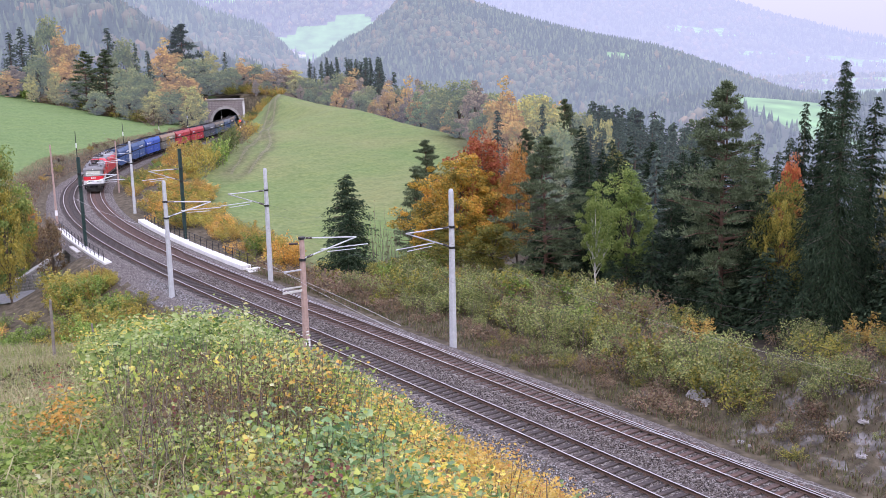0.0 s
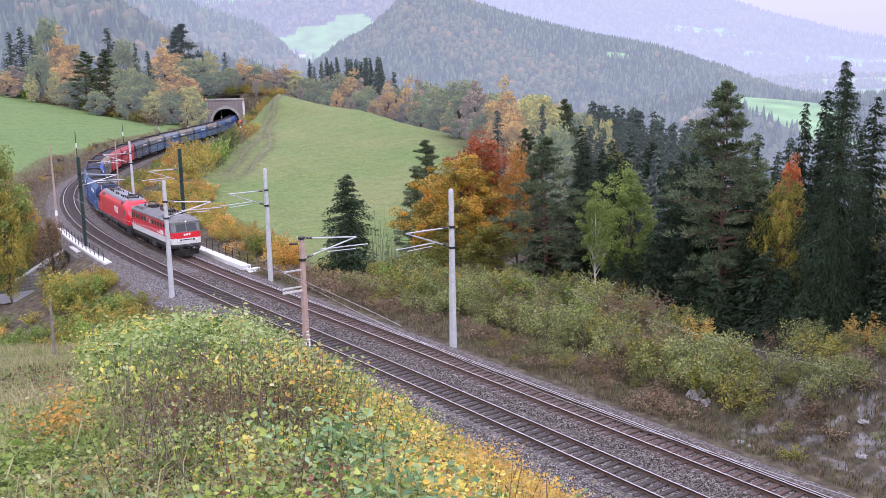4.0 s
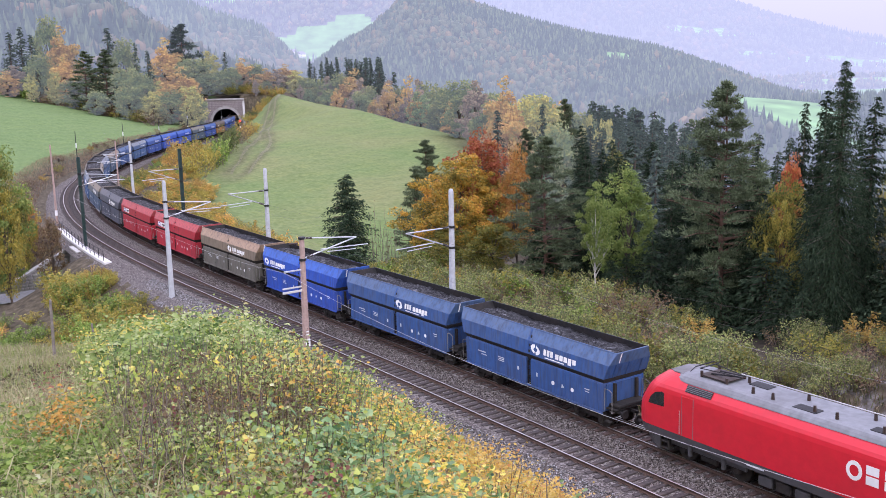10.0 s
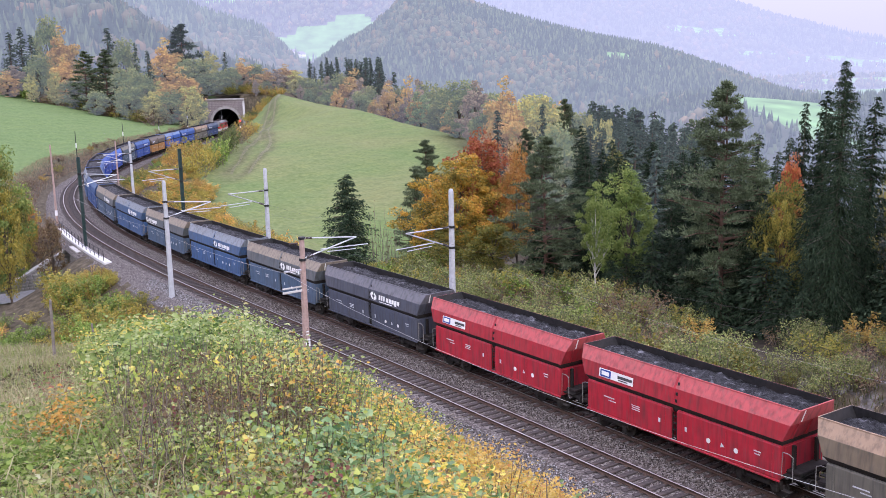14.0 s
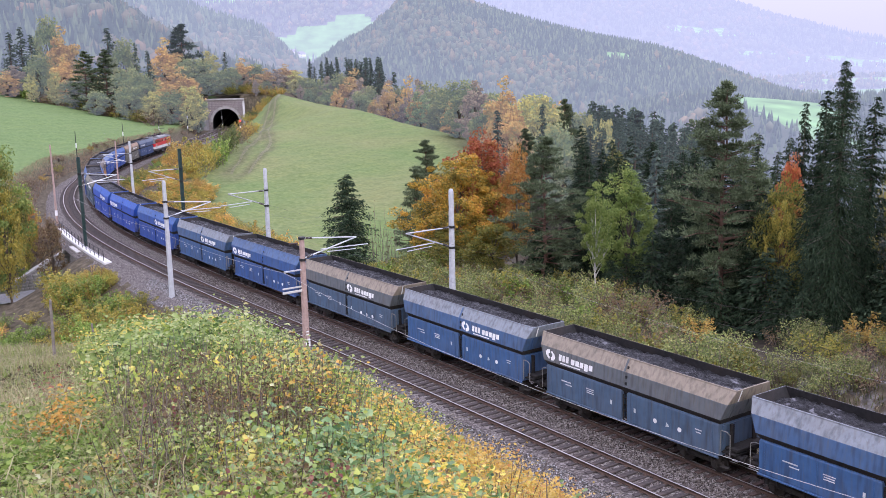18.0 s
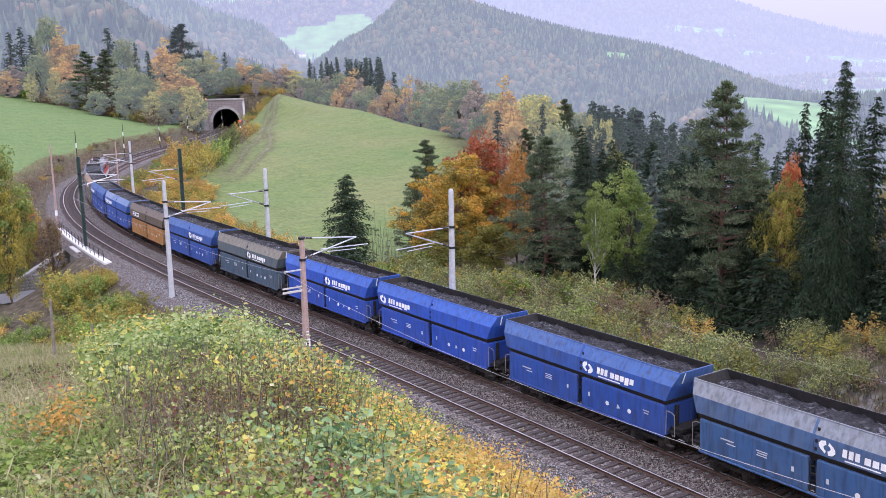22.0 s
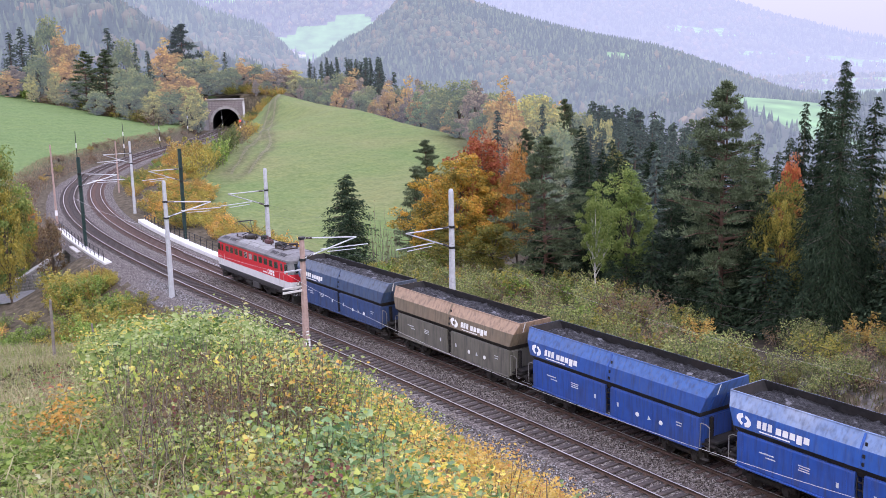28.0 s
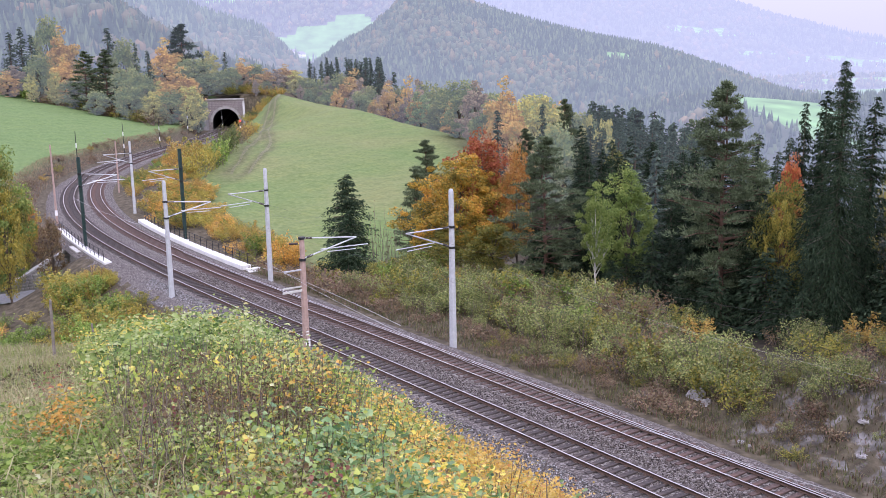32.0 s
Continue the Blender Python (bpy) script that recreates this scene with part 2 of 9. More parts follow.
# ======== mesh helpers ========
class Mesh:
    """Gathers vertices and faces of one part."""

    def __init__(self):
        self.v, self.f = [], []

    def add(self, verts, faces):
        n = len(self.v)
        self.v += [tuple(p) for p in verts]
        self.f += [tuple(i + n for i in f) for f in faces]
        return self

    def box(self, cx, cy, cz, sx, sy, sz, c=0.0, m=None):
        """A box; c: its edges' chamfer."""
        hx, hy, hz = sx / 2, sy / 2, sz / 2
        if c <= 0:
            vs = [(x * hx, y * hy, z * hz) for x in (-1, 1) for y in (-1, 1) for z in (-1, 1)]
            fs = [(0, 1, 3, 2), (4, 6, 7, 5), (0, 4, 5, 1), (2, 3, 7, 6), (0, 2, 6, 4), (1, 5, 7, 3)]
        else:
            c = min(c, hx * 0.9, hy * 0.9, hz * 0.9)
            vs, fs, ix = [], [], {}
            for x in (-1, 1):
                for y in (-1, 1):
                    for z in (-1, 1):
                        for a in range(3):
                            e = [hx - c, hy - c, hz - c]
                            e[a] += c
                            ix[x, y, z, a] = len(vs)
                            vs.append((x * e[0], y * e[1], z * e[2]))
            sgn = (-1, 1)
            for s in sgn:
                fs.append(tuple(ix[s, y, z, 0] for y, z in ((-1, -1), (1, -1), (1, 1), (-1, 1))[::s]))
                fs.append(tuple(ix[x, s, z, 1] for x, z in ((-1, -1), (-1, 1), (1, 1), (1, -1))[::s]))
                fs.append(tuple(ix[x, y, s, 2] for x, y in ((-1, -1), (1, -1), (1, 1), (-1, 1))[::s]))
            for s in sgn:
                for t in sgn:
                    fs.append((ix[s, t, -1, 0], ix[s, t, 1, 0], ix[s, t, 1, 1], ix[s, t, -1, 1])[::-s * t])
                    fs.append((ix[s, -1, t, 0], ix[s, 1, t, 0], ix[s, 1, t, 2], ix[s, -1, t, 2])[::s * t])
                    fs.append((ix[-1, s, t, 1], ix[1, s, t, 1], ix[1, s, t, 2], ix[-1, s, t, 2])[::-s * t])
                    for u in sgn:
                        fs.append((ix[s, t, u, 0], ix[s, t, u, 1], ix[s, t, u, 2])[::s * t * u])
        vs = [Vector((x + cx, y + cy, z + cz)) for x, y, z in vs]
        if m is not None:
            vs = [m @ p for p in vs]
        return self.add(vs, fs)

    def tube(self, a, b, r0, r1=None, n=8, caps=True):
        a, b = Vector(a), Vector(b)
        r0 = float(r0)
        r1 = r0 if r1 is None else float(r1)
        d = (b - a).normalized()
        u = d.orthogonal().normalized()
        w = d.cross(u)
        vs = []
        for p, r in ((a, r0), (b, r1)):
            for i in range(n):
                t = 2 * math.pi * i / n
                vs.append(p + r * (math.cos(t) * u + math.sin(t) * w))
        fs = [(i, (i + 1) % n, n + (i + 1) % n, n + i) for i in range(n)]
        if caps:
            fs += [tuple(range(n))[::-1], tuple(range(n, 2 * n))]
        return self.add(vs, fs)

    def path(self, pts, radii, n=7):
        for i in range(len(pts) - 1):
            self.tube(pts[i], pts[i + 1], radii[i], radii[i + 1], n, True)
        return self

    def loft(self, rings, closed=True, caps=True):
        """Joins rings with the same number of points."""
        n = len(rings[0])
        vs = [p for r in rings for p in r]
        fs = []
        for k in range(len(rings) - 1):
            for i in range(n if closed else n - 1):
                j = (i + 1) % n
                fs.append((k * n + i, k * n + j, (k + 1) * n + j, (k + 1) * n + i))
        if caps:
            fs += [tuple(range(n))[::-1], tuple((len(rings) - 1) * n + i for i in range(n))]
        return self.add(vs, fs)

    def data(self, name, *mats, smooth=False):
        me = bpy.data.meshes.new(name)
        me.from_pydata(self.v, [], self.f)
        for m in mats:
            me.materials.append(m)
        if smooth:
            me.polygons.foreach_set("use_smooth", [True] * len(me.polygons))
        me.update()
        return me


def part(name, mesh, mat, parent=None, label="", smooth=False):
    """One mesh object, under a thing or a part."""
    me = mesh.data(name, mat, smooth=smooth) if isinstance(mesh, Mesh) else mesh
    ob = new(name, me)
    ob.parent = parent
    return tagged(ob, label) if label else ob


def arrays(name, verts, faces, *mats, index=None, smooth=False):
    """A mesh from numpy arrays; all faces have the same number of corners."""
    me = bpy.data.meshes.new(name)
    k = faces.shape[1]
    me.vertices.add(len(verts))
    me.vertices.foreach_set("co", np.ascontiguousarray(verts, np.float32).ravel())
    me.loops.add(faces.size)
    me.loops.foreach_set("vertex_index", np.ascontiguousarray(faces, np.int32).ravel())
    me.polygons.add(len(faces))
    me.polygons.foreach_set("loop_start", np.arange(len(faces), dtype=np.int32) * k)
    for m in mats:
        me.materials.append(m)
    if index is not None:
        me.polygons.foreach_set("material_index", np.asarray(index, np.int32))
    if smooth:
        me.polygons.foreach_set("use_smooth", np.ones(len(faces), bool))
    me.update(calc_edges=True)
    me.validate()
    return me


def thing(name, m=None, label="", category="", group="", kind=""):
    ob = new(name)
    ob.matrix_basis = m or Matrix()
    return tagged(ob, label, category, group, kind)


def smooth01(a, b, x):
    t = np.clip((np.asarray(x, float) - a) / (b - a), 0, 1)
    return t * t * (3 - 2 * t)

# ======== the line: two tracks on one long curve ========
# s runs along the far track (the train's) away from the camera, l is to its right, z from rail level at s = 0
BEND = [0.0, 0.00015, -0.00106, 0.00062, 0.00138, 0.00323, 0.00427, 0.00414, 0.00491, 0.00499, 0.00347, 0.00279, 0.00201, -0.00008, -0.0020, -0.0031, -0.0022]
GRADE, SPACING = -0.02873, 3.943
TS = np.arange(-430.0, 620.0, 0.5)
_k = np.interp(TS, np.arange(17) * 20.0 - 20.0, BEND) * (TS < 330)
_th = np.concatenate([[0], np.cumsum((_k[1:] + _k[:-1]) / 2 * 0.5)])
_th += -0.59268 - np.interp(0, TS, _th)
_x = np.concatenate([[0], np.cumsum((np.sin(_th)[1:] + np.sin(_th)[:-1]) / 2 * 0.5)])
_y = np.concatenate([[0], np.cumsum((np.cos(_th)[1:] + np.cos(_th)[:-1]) / 2 * 0.5)])
TX = _x - np.interp(0, TS, _x) + 11.868
TY = _y - np.interp(0, TS, _y) + 44.109
TH = _th
TUNNEL = 313.0


def rail_z(s):
    return GRADE * s


def at(s, l=0.0, z=0.0):
    """A place beside the line, z above rail level."""
    th = np.interp(s, TS, TH)
    return Vector((np.interp(s, TS, TX) + l * math.cos(th), np.interp(s, TS, TY) - l * math.sin(th), rail_z(s) + z))


def heading(s):
    """Degrees about z that turn a thing's +x along the train's way (towards smaller s)."""
    th = float(np.interp(s, TS, TH))
    return math.degrees(math.atan2(-math.cos(th), -math.sin(th)))


def beside(s, l, z=0.0, turn=0.0):
    p = at(s, l, z)
    return pose(p.x, p.y, p.z, 0, 0, heading(s) + turn)


def nearest(x, y):
    """s and l of places on the plan."""
    x, y = np.asarray(x, float).ravel(), np.asarray(y, float).ravel()
    s, l = np.empty_like(x), np.empty_like(x)
    tx, ty, ts, th = TX[::4], TY[::4], TS[::4], TH[::4]
    for a in range(0, len(x), 4000):
        xs, ys = x[a:a + 4000, None], y[a:a + 4000, None]
        i = np.argmin((xs - tx) ** 2 + (ys - ty) ** 2, 1)
        dx, dy = xs[:, 0] - tx[i], ys[:, 0] - ty[i]
        s[a:a + 4000] = ts[i] + dx * np.sin(th[i]) + dy * np.cos(th[i])
        l[a:a + 4000] = dx * np.cos(th[i]) - dy * np.sin(th[i])
    return s, l


BROW_X, BROW_Y = [-400, -120, -55, -23, 2, 40, 120], [420, 360, 322, 281, 226, 160, 60]


def rough(x, y):
    """Gentle unevenness of the ground."""
    return 0.5 * np.sin(x * 0.11 + 1.3) * np.sin(y * 0.09 + 0.4) + 0.28 * np.sin(x * 0.31 + y * 0.23) + 0.16 * np.sin(x * 0.7 - y * 0.53 + 2)


def ground_z(x, y):
    x, y = np.asarray(x, float), np.asarray(y, float)
    shape = x.shape
    x, y = x.ravel(), y.ravel()
    s, l = nearest(x, y)
    form = rail_z(s) - 0.62
    # camera's hill and, past the underpass, the left meadow
    hill = np.maximum(17.67 - 0.25 * np.clip(y, -80, 170) - 0.13 * np.maximum(y - 28, 0), -7.4)
    lm = rail_z(s) + 2.2 + 0.12 * (-l - 12)
    lm = lm + 0.0003 * np.clip(-l - 40, 0, 100) ** 2
    lm = np.minimum(lm, 12)
    left = hill + (lm - hill) * smooth01(98, 128, s)
    out = -l - 8.2
    zl = form + np.clip(left - form, -0.6 * np.maximum(out, 0), 0.69 * np.maximum(out, 0))
    # right: rock cutting near the camera, level brush, embankment and meadow further on
    knoll = 3.9 * smooth01(14, -9, s) * smooth01(4.6, 10, l)
    near = form + knoll - 0.05 * np.maximum(l - 14, 0) - 0.30 * np.maximum(l - 30, 0)
    mead = -5.6 + 0.036 * (y - 105) + 0.0065 * np.maximum(y - 150, 0) * 1.35
    yb = np.interp(x, BROW_X, BROW_Y)
    mead = mead - 0.0028 * np.clip(y - yb + 25, 0, 50) ** 2 - 0.4 * np.maximum(y - yb - 25, 0)
    mead = mead + (np.maximum(mead, 3.0 - 0.05 * np.maximum(y - 345, 0) + 0.03 * (-45 - x)) - mead) * smooth01(-34, -60, x)
    mead = mead - 0.12 * np.maximum(x - 4, 0)
    o2 = np.maximum(l - 4.4, 0)
    rise = 0.26 + 0.75 * smooth01(236, 292, s)
    far = form + np.clip(mead - form, -0.55 * o2, rise * o2)
    zr = near + (far - near) * smooth01(40, 64, s)
    z = np.where(l < -2, zl, zr)
    # hill over the tunnel
    over = np.maximum(1.2 + 0.05 * np.clip(y - 335, 0, 80), lm * 0.5)
    z = np.where((s > TUNNEL + 1.5), np.where(np.abs(l + 2) < 14, over, np.maximum(z, over - 0.45 * (np.abs(l + 2) - 14))), z)
    # lane that passes under the line
    cut = smooth01(5.2, 3.2, np.abs(s - 84.0)) * smooth01(-5, -8, l) * smooth01(-60, -40, l)
    z = z + np.minimum(-7.9 - z, 0) * cut
    r = np.hypot(x, y)
    z = np.maximum(z + np.minimum(-60 - z, 0) * smooth01(430, 620, np.where(y > 0, r, r * 0.4)), -60)
    flat = smooth01(4.4, 9.0, np.abs(l + SPACING / 2)) * smooth01(1.5, 12, r)
    z = z + rough(x, y) * flat * 0.6
    return z.reshape(shape)


def stretch(lo, hi, step, reach, grow=1.12):
    core = list(np.arange(lo, hi + 0.01, step))
    d, a = step, core[0]
    b = core[-1]
    while a > -reach or b < reach:
        d *= grow
        if a > -reach:
            a -= d
            core.insert(0, a)
        if b < reach:
            b += d
            core.append(b)
    return np.array(core)


RUT_A = ([129, 135, 155, 176, 195, 255, 286, 314], [19.0, 20.7, 24.5, 26.4, 27.1, 17.7, 15.6, 13.0])
RUT_B = ([134, 146, 157, 175, 193, 249, 270, 300], [22.4, 26.0, 28.3, 30.0, 29.0, 20.6, 18.4, 16.2])


def build_ground():
    gx, gy = stretch(-130, 62, 1.5, 4200), stretch(-6, 345, 1.5, 4200)
    X, Y = np.meshgrid(gx, gy)
    Z = ground_z(X, Y)
    nx, ny = len(gx), len(gy)
    verts = np.stack([X, Y, Z], -1).reshape(-1, 3)
    i = (np.arange(ny - 1)[:, None] * nx + np.arange(nx - 1)).ravel()
    faces = np.stack([i, i + 1, i + nx + 1, i + nx], 1)
    c = verts[faces].mean(1)
    s, l = nearest(c[:, 0], c[:, 1])
    # the tunnel's mouth, and the bridge's opening, are left out of the sheet
    hole = (np.abs(l + SPACING / 2) < 5.6) & (s > TUNNEL - 0.6) & (s < TUNNEL + 4.5)
    me = arrays("ground", verts, faces[~hole], M_ground, smooth=True)
    s, l = nearest(X, Y)
    s, l, x, y = s, l, X.ravel(), Y.ravel()
    yb = np.interp(x, BROW_X, BROW_Y)
    right = (smooth01(12, 17, l + 4.5 * smooth01(190, 250, s)) * smooth01(58, 72, s) * smooth01(12, -2, x - 0.0 * y) * smooth01(20, 4, y - yb))
    rut_a, rut_b = np.interp(s, *RUT_A), np.interp(s, *RUT_B)
    tracks = np.maximum(smooth01(1.5, 0.3, np.abs(l - rut_a)), smooth01(1.5, 0.3, np.abs(l - rut_b))) * smooth01(122, 145, s)
    right = right * (1 - 0.6 * tracks)
    leftm = smooth01(-10.5, -14, l) * smooth01(112, 126, s)
    nearm = 0.75 * smooth01(-29, -31, l) * smooth01(70, 50, s)
    meadow = np.clip(right + leftm + nearm, 0, 1)
    a = me.attributes.new("meadow", "FLOAT", "POINT")
    a.data.foreach_set("value", meadow.astype(np.float32))
    # where the floor is darkened for the woods' shade
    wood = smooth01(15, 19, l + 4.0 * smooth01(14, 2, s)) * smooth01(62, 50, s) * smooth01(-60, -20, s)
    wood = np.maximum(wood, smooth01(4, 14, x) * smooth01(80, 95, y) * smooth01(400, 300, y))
    a = me.attributes.new("lush", "FLOAT", "POINT")
    a.data.foreach_set("value", (0.85 * leftm).astype(np.float32))
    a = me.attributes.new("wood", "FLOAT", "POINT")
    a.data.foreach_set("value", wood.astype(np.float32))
    a = me.attributes.new("scree", "FLOAT", "POINT")
    a.data.foreach_set("value", (smooth01(4, 0, s) * smooth01(-26, -18, s) * smooth01(4.2, 5.0, l) * smooth01(13, 9, l)).astype(np.float32))
    return tagged(new("ground", me), "meadows, grassy banks and bare soil of a hillside", "ground", kind="structure")


ground = build_ground()


def worn_rut(curve, lo, hi, seed):
    """A bare wheel rut pressed into the meadow, of uneven width."""
    rng = np.random.default_rng(seed)
    ss = np.arange(lo, hi, 0.8)
    ll = np.interp(ss, *curve)
    ll = np.convolve(np.pad(ll, 12, mode="edge"), np.ones(25) / 25, "valid") + 0.15 * np.sin(ss * 0.17 + seed)
    th = np.interp(ss, TS, TH)
    half = 0.30 + 0.08 * np.sin(ss * 0.11 + seed) + rng.normal(0, 0.025, len(ss))
    rows = []
    for side in (-1, 1):
        l = ll + side * half
        x, y = np.interp(ss, TS, TX) + l * np.cos(th), np.interp(ss, TS, TY) - l * np.sin(th)
        rows.append(np.stack([x, y, ground_z(x, y) + 0.06], 1))
    V = np.concatenate(rows)
    n = len(ss)
    i = np.arange(n - 1)
    F = np.stack([i, i + 1, i + n + 1, i + n], 1)
    return tagged(new("wheel_rut", arrays("wheel_rut", V, F, M_rut, smooth=True)), "worn dark wheel rut in the meadow grass", "wheel rut", kind="structure")


M_rut = material("worn_muddy_grass", (0.135, 0.135, 0.07), 0.95, 0, 0.5, 2, 0.3, (0.10, 0.095, 0.055), 0.5)
worn_rut(RUT_A, 140, 312, 1)
worn_rut(RUT_B, 140, 300, 2)



def gz(x, y):
    return float(ground_z(np.array([x]), np.array([y]))[0])


def on_ground(s, l):
    p = at(s, l)
    return Vector((p.x, p.y, gz(p.x, p.y)))


# ---- ballast bed ----
def strip(name, section, s0, s1, step, mat, jitter=0.0, seed=1):
    """A cross-section (l, z above rail level) swept along the line."""
    rng = np.random.default_rng(seed)
    ss = np.arange(s0, s1 + step / 2, step)
    th, x, y = np.interp(ss, TS, TH), np.interp(ss, TS, TX), np.interp(ss, TS, TY)
    n, k = len(ss), len(section)
    V = np.empty((n, k, 3))
    for j, (l, z) in enumerate(section):
        jl = rng.normal(0, jitter, n) if jitter else 0
        V[:, j, 0] = x + (l + jl) * np.cos(th)
        V[:, j, 1] = y - (l + jl) * np.sin(th)
        V[:, j, 2] = rail_z(ss) + z + (rng.normal(0, jitter * 0.35, n) if jitter else 0)
    i = (np.arange(n - 1)[:, None] * k + np.arange(k - 1)).ravel()
    faces = np.stack([i, i + 1, i + k + 1, i + k], 1)
    return arrays(name, V.reshape(-1, 3), faces, mat, smooth=False)


LA = -SPACING
bed_section = [(LA - 4.3, -0.95), (LA - 3.4, -0.62), (LA - 1.75, -0.24), (LA - 1.3, -0.215), (LA - 0.6, -0.25), (LA, -0.26), (LA + 0.6, -0.25), (LA + 1.3, -0.215), (LA / 2, -0.24),
               (-1.3, -0.215), (-0.6, -0.25), (0, -0.26), (0.6, -0.25), (1.3, -0.215), (1.7, -0.24), (2.35, -0.42), (3.1, -0.9)]
ballast = tagged(new("ballast", strip("ballast", bed_section, -120, 330, 0.3, M_ballast, 0.035)), "brown-grey crushed stone ballast under two railway tracks", "ballast", kind="structure")


def loose_stones(name, zones, seed, mat, size):
    """Many small angular stones: (s0, s1, l0, l1, z, count)."""
    rng = np.random.default_rng(seed)
    base = np.array([(1, 0, 0), (-1, 0, 0), (0, 1, 0), (0, -1, 0), (0, 0, 1), (0, 0, -1)], float)
    tri = np.array([(0, 2, 4), (2, 1, 4), (1, 3, 4), (3, 0, 4), (2, 0, 5), (1, 2, 5), (3, 1, 5), (0, 3, 5)])
    P = []
    for s0, s1, l0, l1, z0, z1, n in zones:
        s, f = rng.uniform(s0, s1, n), rng.uniform(0, 1, n)
        l, z = l0 + f * (l1 - l0), z0 + f * (z1 - z0)
        th = np.interp(s, TS, TH)
        P.append(np.stack([np.interp(s, TS, TX) + l * np.cos(th), np.interp(s, TS, TY) - l * np.sin(th), rail_z(s) + z], 1))
    P = np.concatenate(P)
    n = len(P)
    r = rng.uniform(0.6, 1.3, (n, 1, 1)) * size
    V = base[None] * rng.uniform(0.6, 1.2, (n, 6, 1)) * r
    a = rng.uniform(0, 6.28, n)
    ca, sa = np.cos(a), np.sin(a)
    V = np.stack([V[..., 0] * ca[:, None] - V[..., 1] * sa[:, None], V[..., 0] * sa[:, None] + V[..., 1] * ca[:, None] + V[..., 2] * 0.3, V[..., 2] * 0.8], -1) + P[:, None]
    F = (np.arange(n)[:, None, None] * 6 + tri[None]).reshape(-1, 3)
    return arrays(name, V.reshape(-1, 3), F, mat)


M_stones = foliage("ballast_stone_mix", [(0.035, 0.033, 0.033), (0.085, 0.08, 0.078), (0.16, 0.155, 0.15), (0.25, 0.245, 0.245), (0.46, 0.45, 0.46)], 0.9, 0)
M_stones_brown = foliage("brown_ballast_mix", [(0.03, 0.025, 0.023), (0.06, 0.048, 0.043), (0.10, 0.083, 0.074), (0.155, 0.132, 0.12), (0.27, 0.245, 0.23)], 0.9, 0)
tagged(new("ballast_shoulder_stones", loose_stones("ballast_shoulder_stones", [(-12, 60, LA - 4.2, LA - 1.8, -0.88, -0.21, 26000)], 3, M_stones, 0.042)), "loose grey ballast stones on the shoulder of the bed", "stones", kind="stuff")
tagged(new("ballast_stones", loose_stones("ballast_stones", [(-12, 60, LA + 1.3, -1.3, -0.2, -0.2, 8000), (-12, 60, 1.35, 3.0, -0.2, -0.82, 6000), (-12, 45, LA - 0.7, LA + 0.7, -0.25, -0.25, 3500), (-12, 45, -0.7, 0.7, -0.25, -0.25, 3500)], 4, M_stones_brown, 0.05)), "loose brown ballast stones between the tracks", "stones", kind="stuff")


# ---- rails and sleepers ----
def rail_mesh(name, l, s0, s1, step):
    head = [(l - 0.036, 0.0), (l + 0.036, 0.0)]
    sec = [(l + 0.036, -0.002), (l + 0.036, -0.04), (l + 0.012, -0.05), (l + 0.012, -0.13), (l + 0.07, -0.15), (l + 0.07, -0.165), (l - 0.07, -0.165), (l - 0.07, -0.15), (l - 0.012, -0.13), (l - 0.012, -0.05), (l - 0.036, -0.04), (l - 0.036, -0.002)]
    return strip(name, head, s0, s1, step, M_rail), strip(name, sec, s0, s1, step, M_rail_web)


def build_track(l0, mat, label, check_rail):
    tr = thing("railway_track", Matrix(), label, "railway track", "railway tracks", "structure")
    for side in (-0.7535, 0.7535):
        top, web = rail_mesh("rail", l0 + side, -150, 420, 1.0)
        r = part("rail", web, M_rail_web, tr)
        part("rail_head", top, M_rail, r, "shiny worn rail head")
    if check_rail:
        top, web = rail_mesh("guard_rail", l0 + 0.7535 - 0.18, -150, 70, 1.0)
        r = part("guard_rail", web, M_rail_web, tr)
        part("rail_head", top, M_rail_web, r)
    rng = random.Random(int(l0 * 100) + 7)
    shapes = [Mesh().box(0, 0, 0, 0.25 + 0.012 * i, 2.55 + 0.03 * i, 0.15, 0.018).data("sleeper", mat) for i in range(3)]
    plate = Mesh()
    for side in (-0.7535, 0.7535):
        plate.box(0, side, 0.083, 0.16, 0.34, 0.018)
        for e in (-0.11, 0.11):
            plate.tube((0.0, side + e, 0.09), (0.0, side + e, 0.13), 0.02, n=5)
    plate_me = plate.data("fastening", M_rail_web)
    rest = Mesh()
    s, i = -40.0, 0
    while s < 312:
        z = -0.172 - 0.078 + rng.uniform(-0.006, 0.006)
        m = beside(s, l0 + rng.uniform(-0.03, 0.03), z, rng.uniform(-1.2, 1.2))
        if -12 < s < 165:
            o = new("sleeper", shapes[i % 3])
            o.parent, o.matrix_basis = tr, m
            if s < 75:
                f = new("fastening", plate_me)
                f.parent = o
        else:
            rest.box(0, 0, 0, 0.26, 2.6, 0.15, 0, m)
        s += 0.61
        i += 1
    tagged(part("far_sleepers", rest, mat, tr), kind="stuff")
    return tr


track_far = build_track(0.0, M_sleeper_b, "railway track with rust-brown timber sleepers and a guard rail", True)
track_near = build_track(LA, M_sleeper, "railway track with dark weathered timber sleepers in ballast", False)


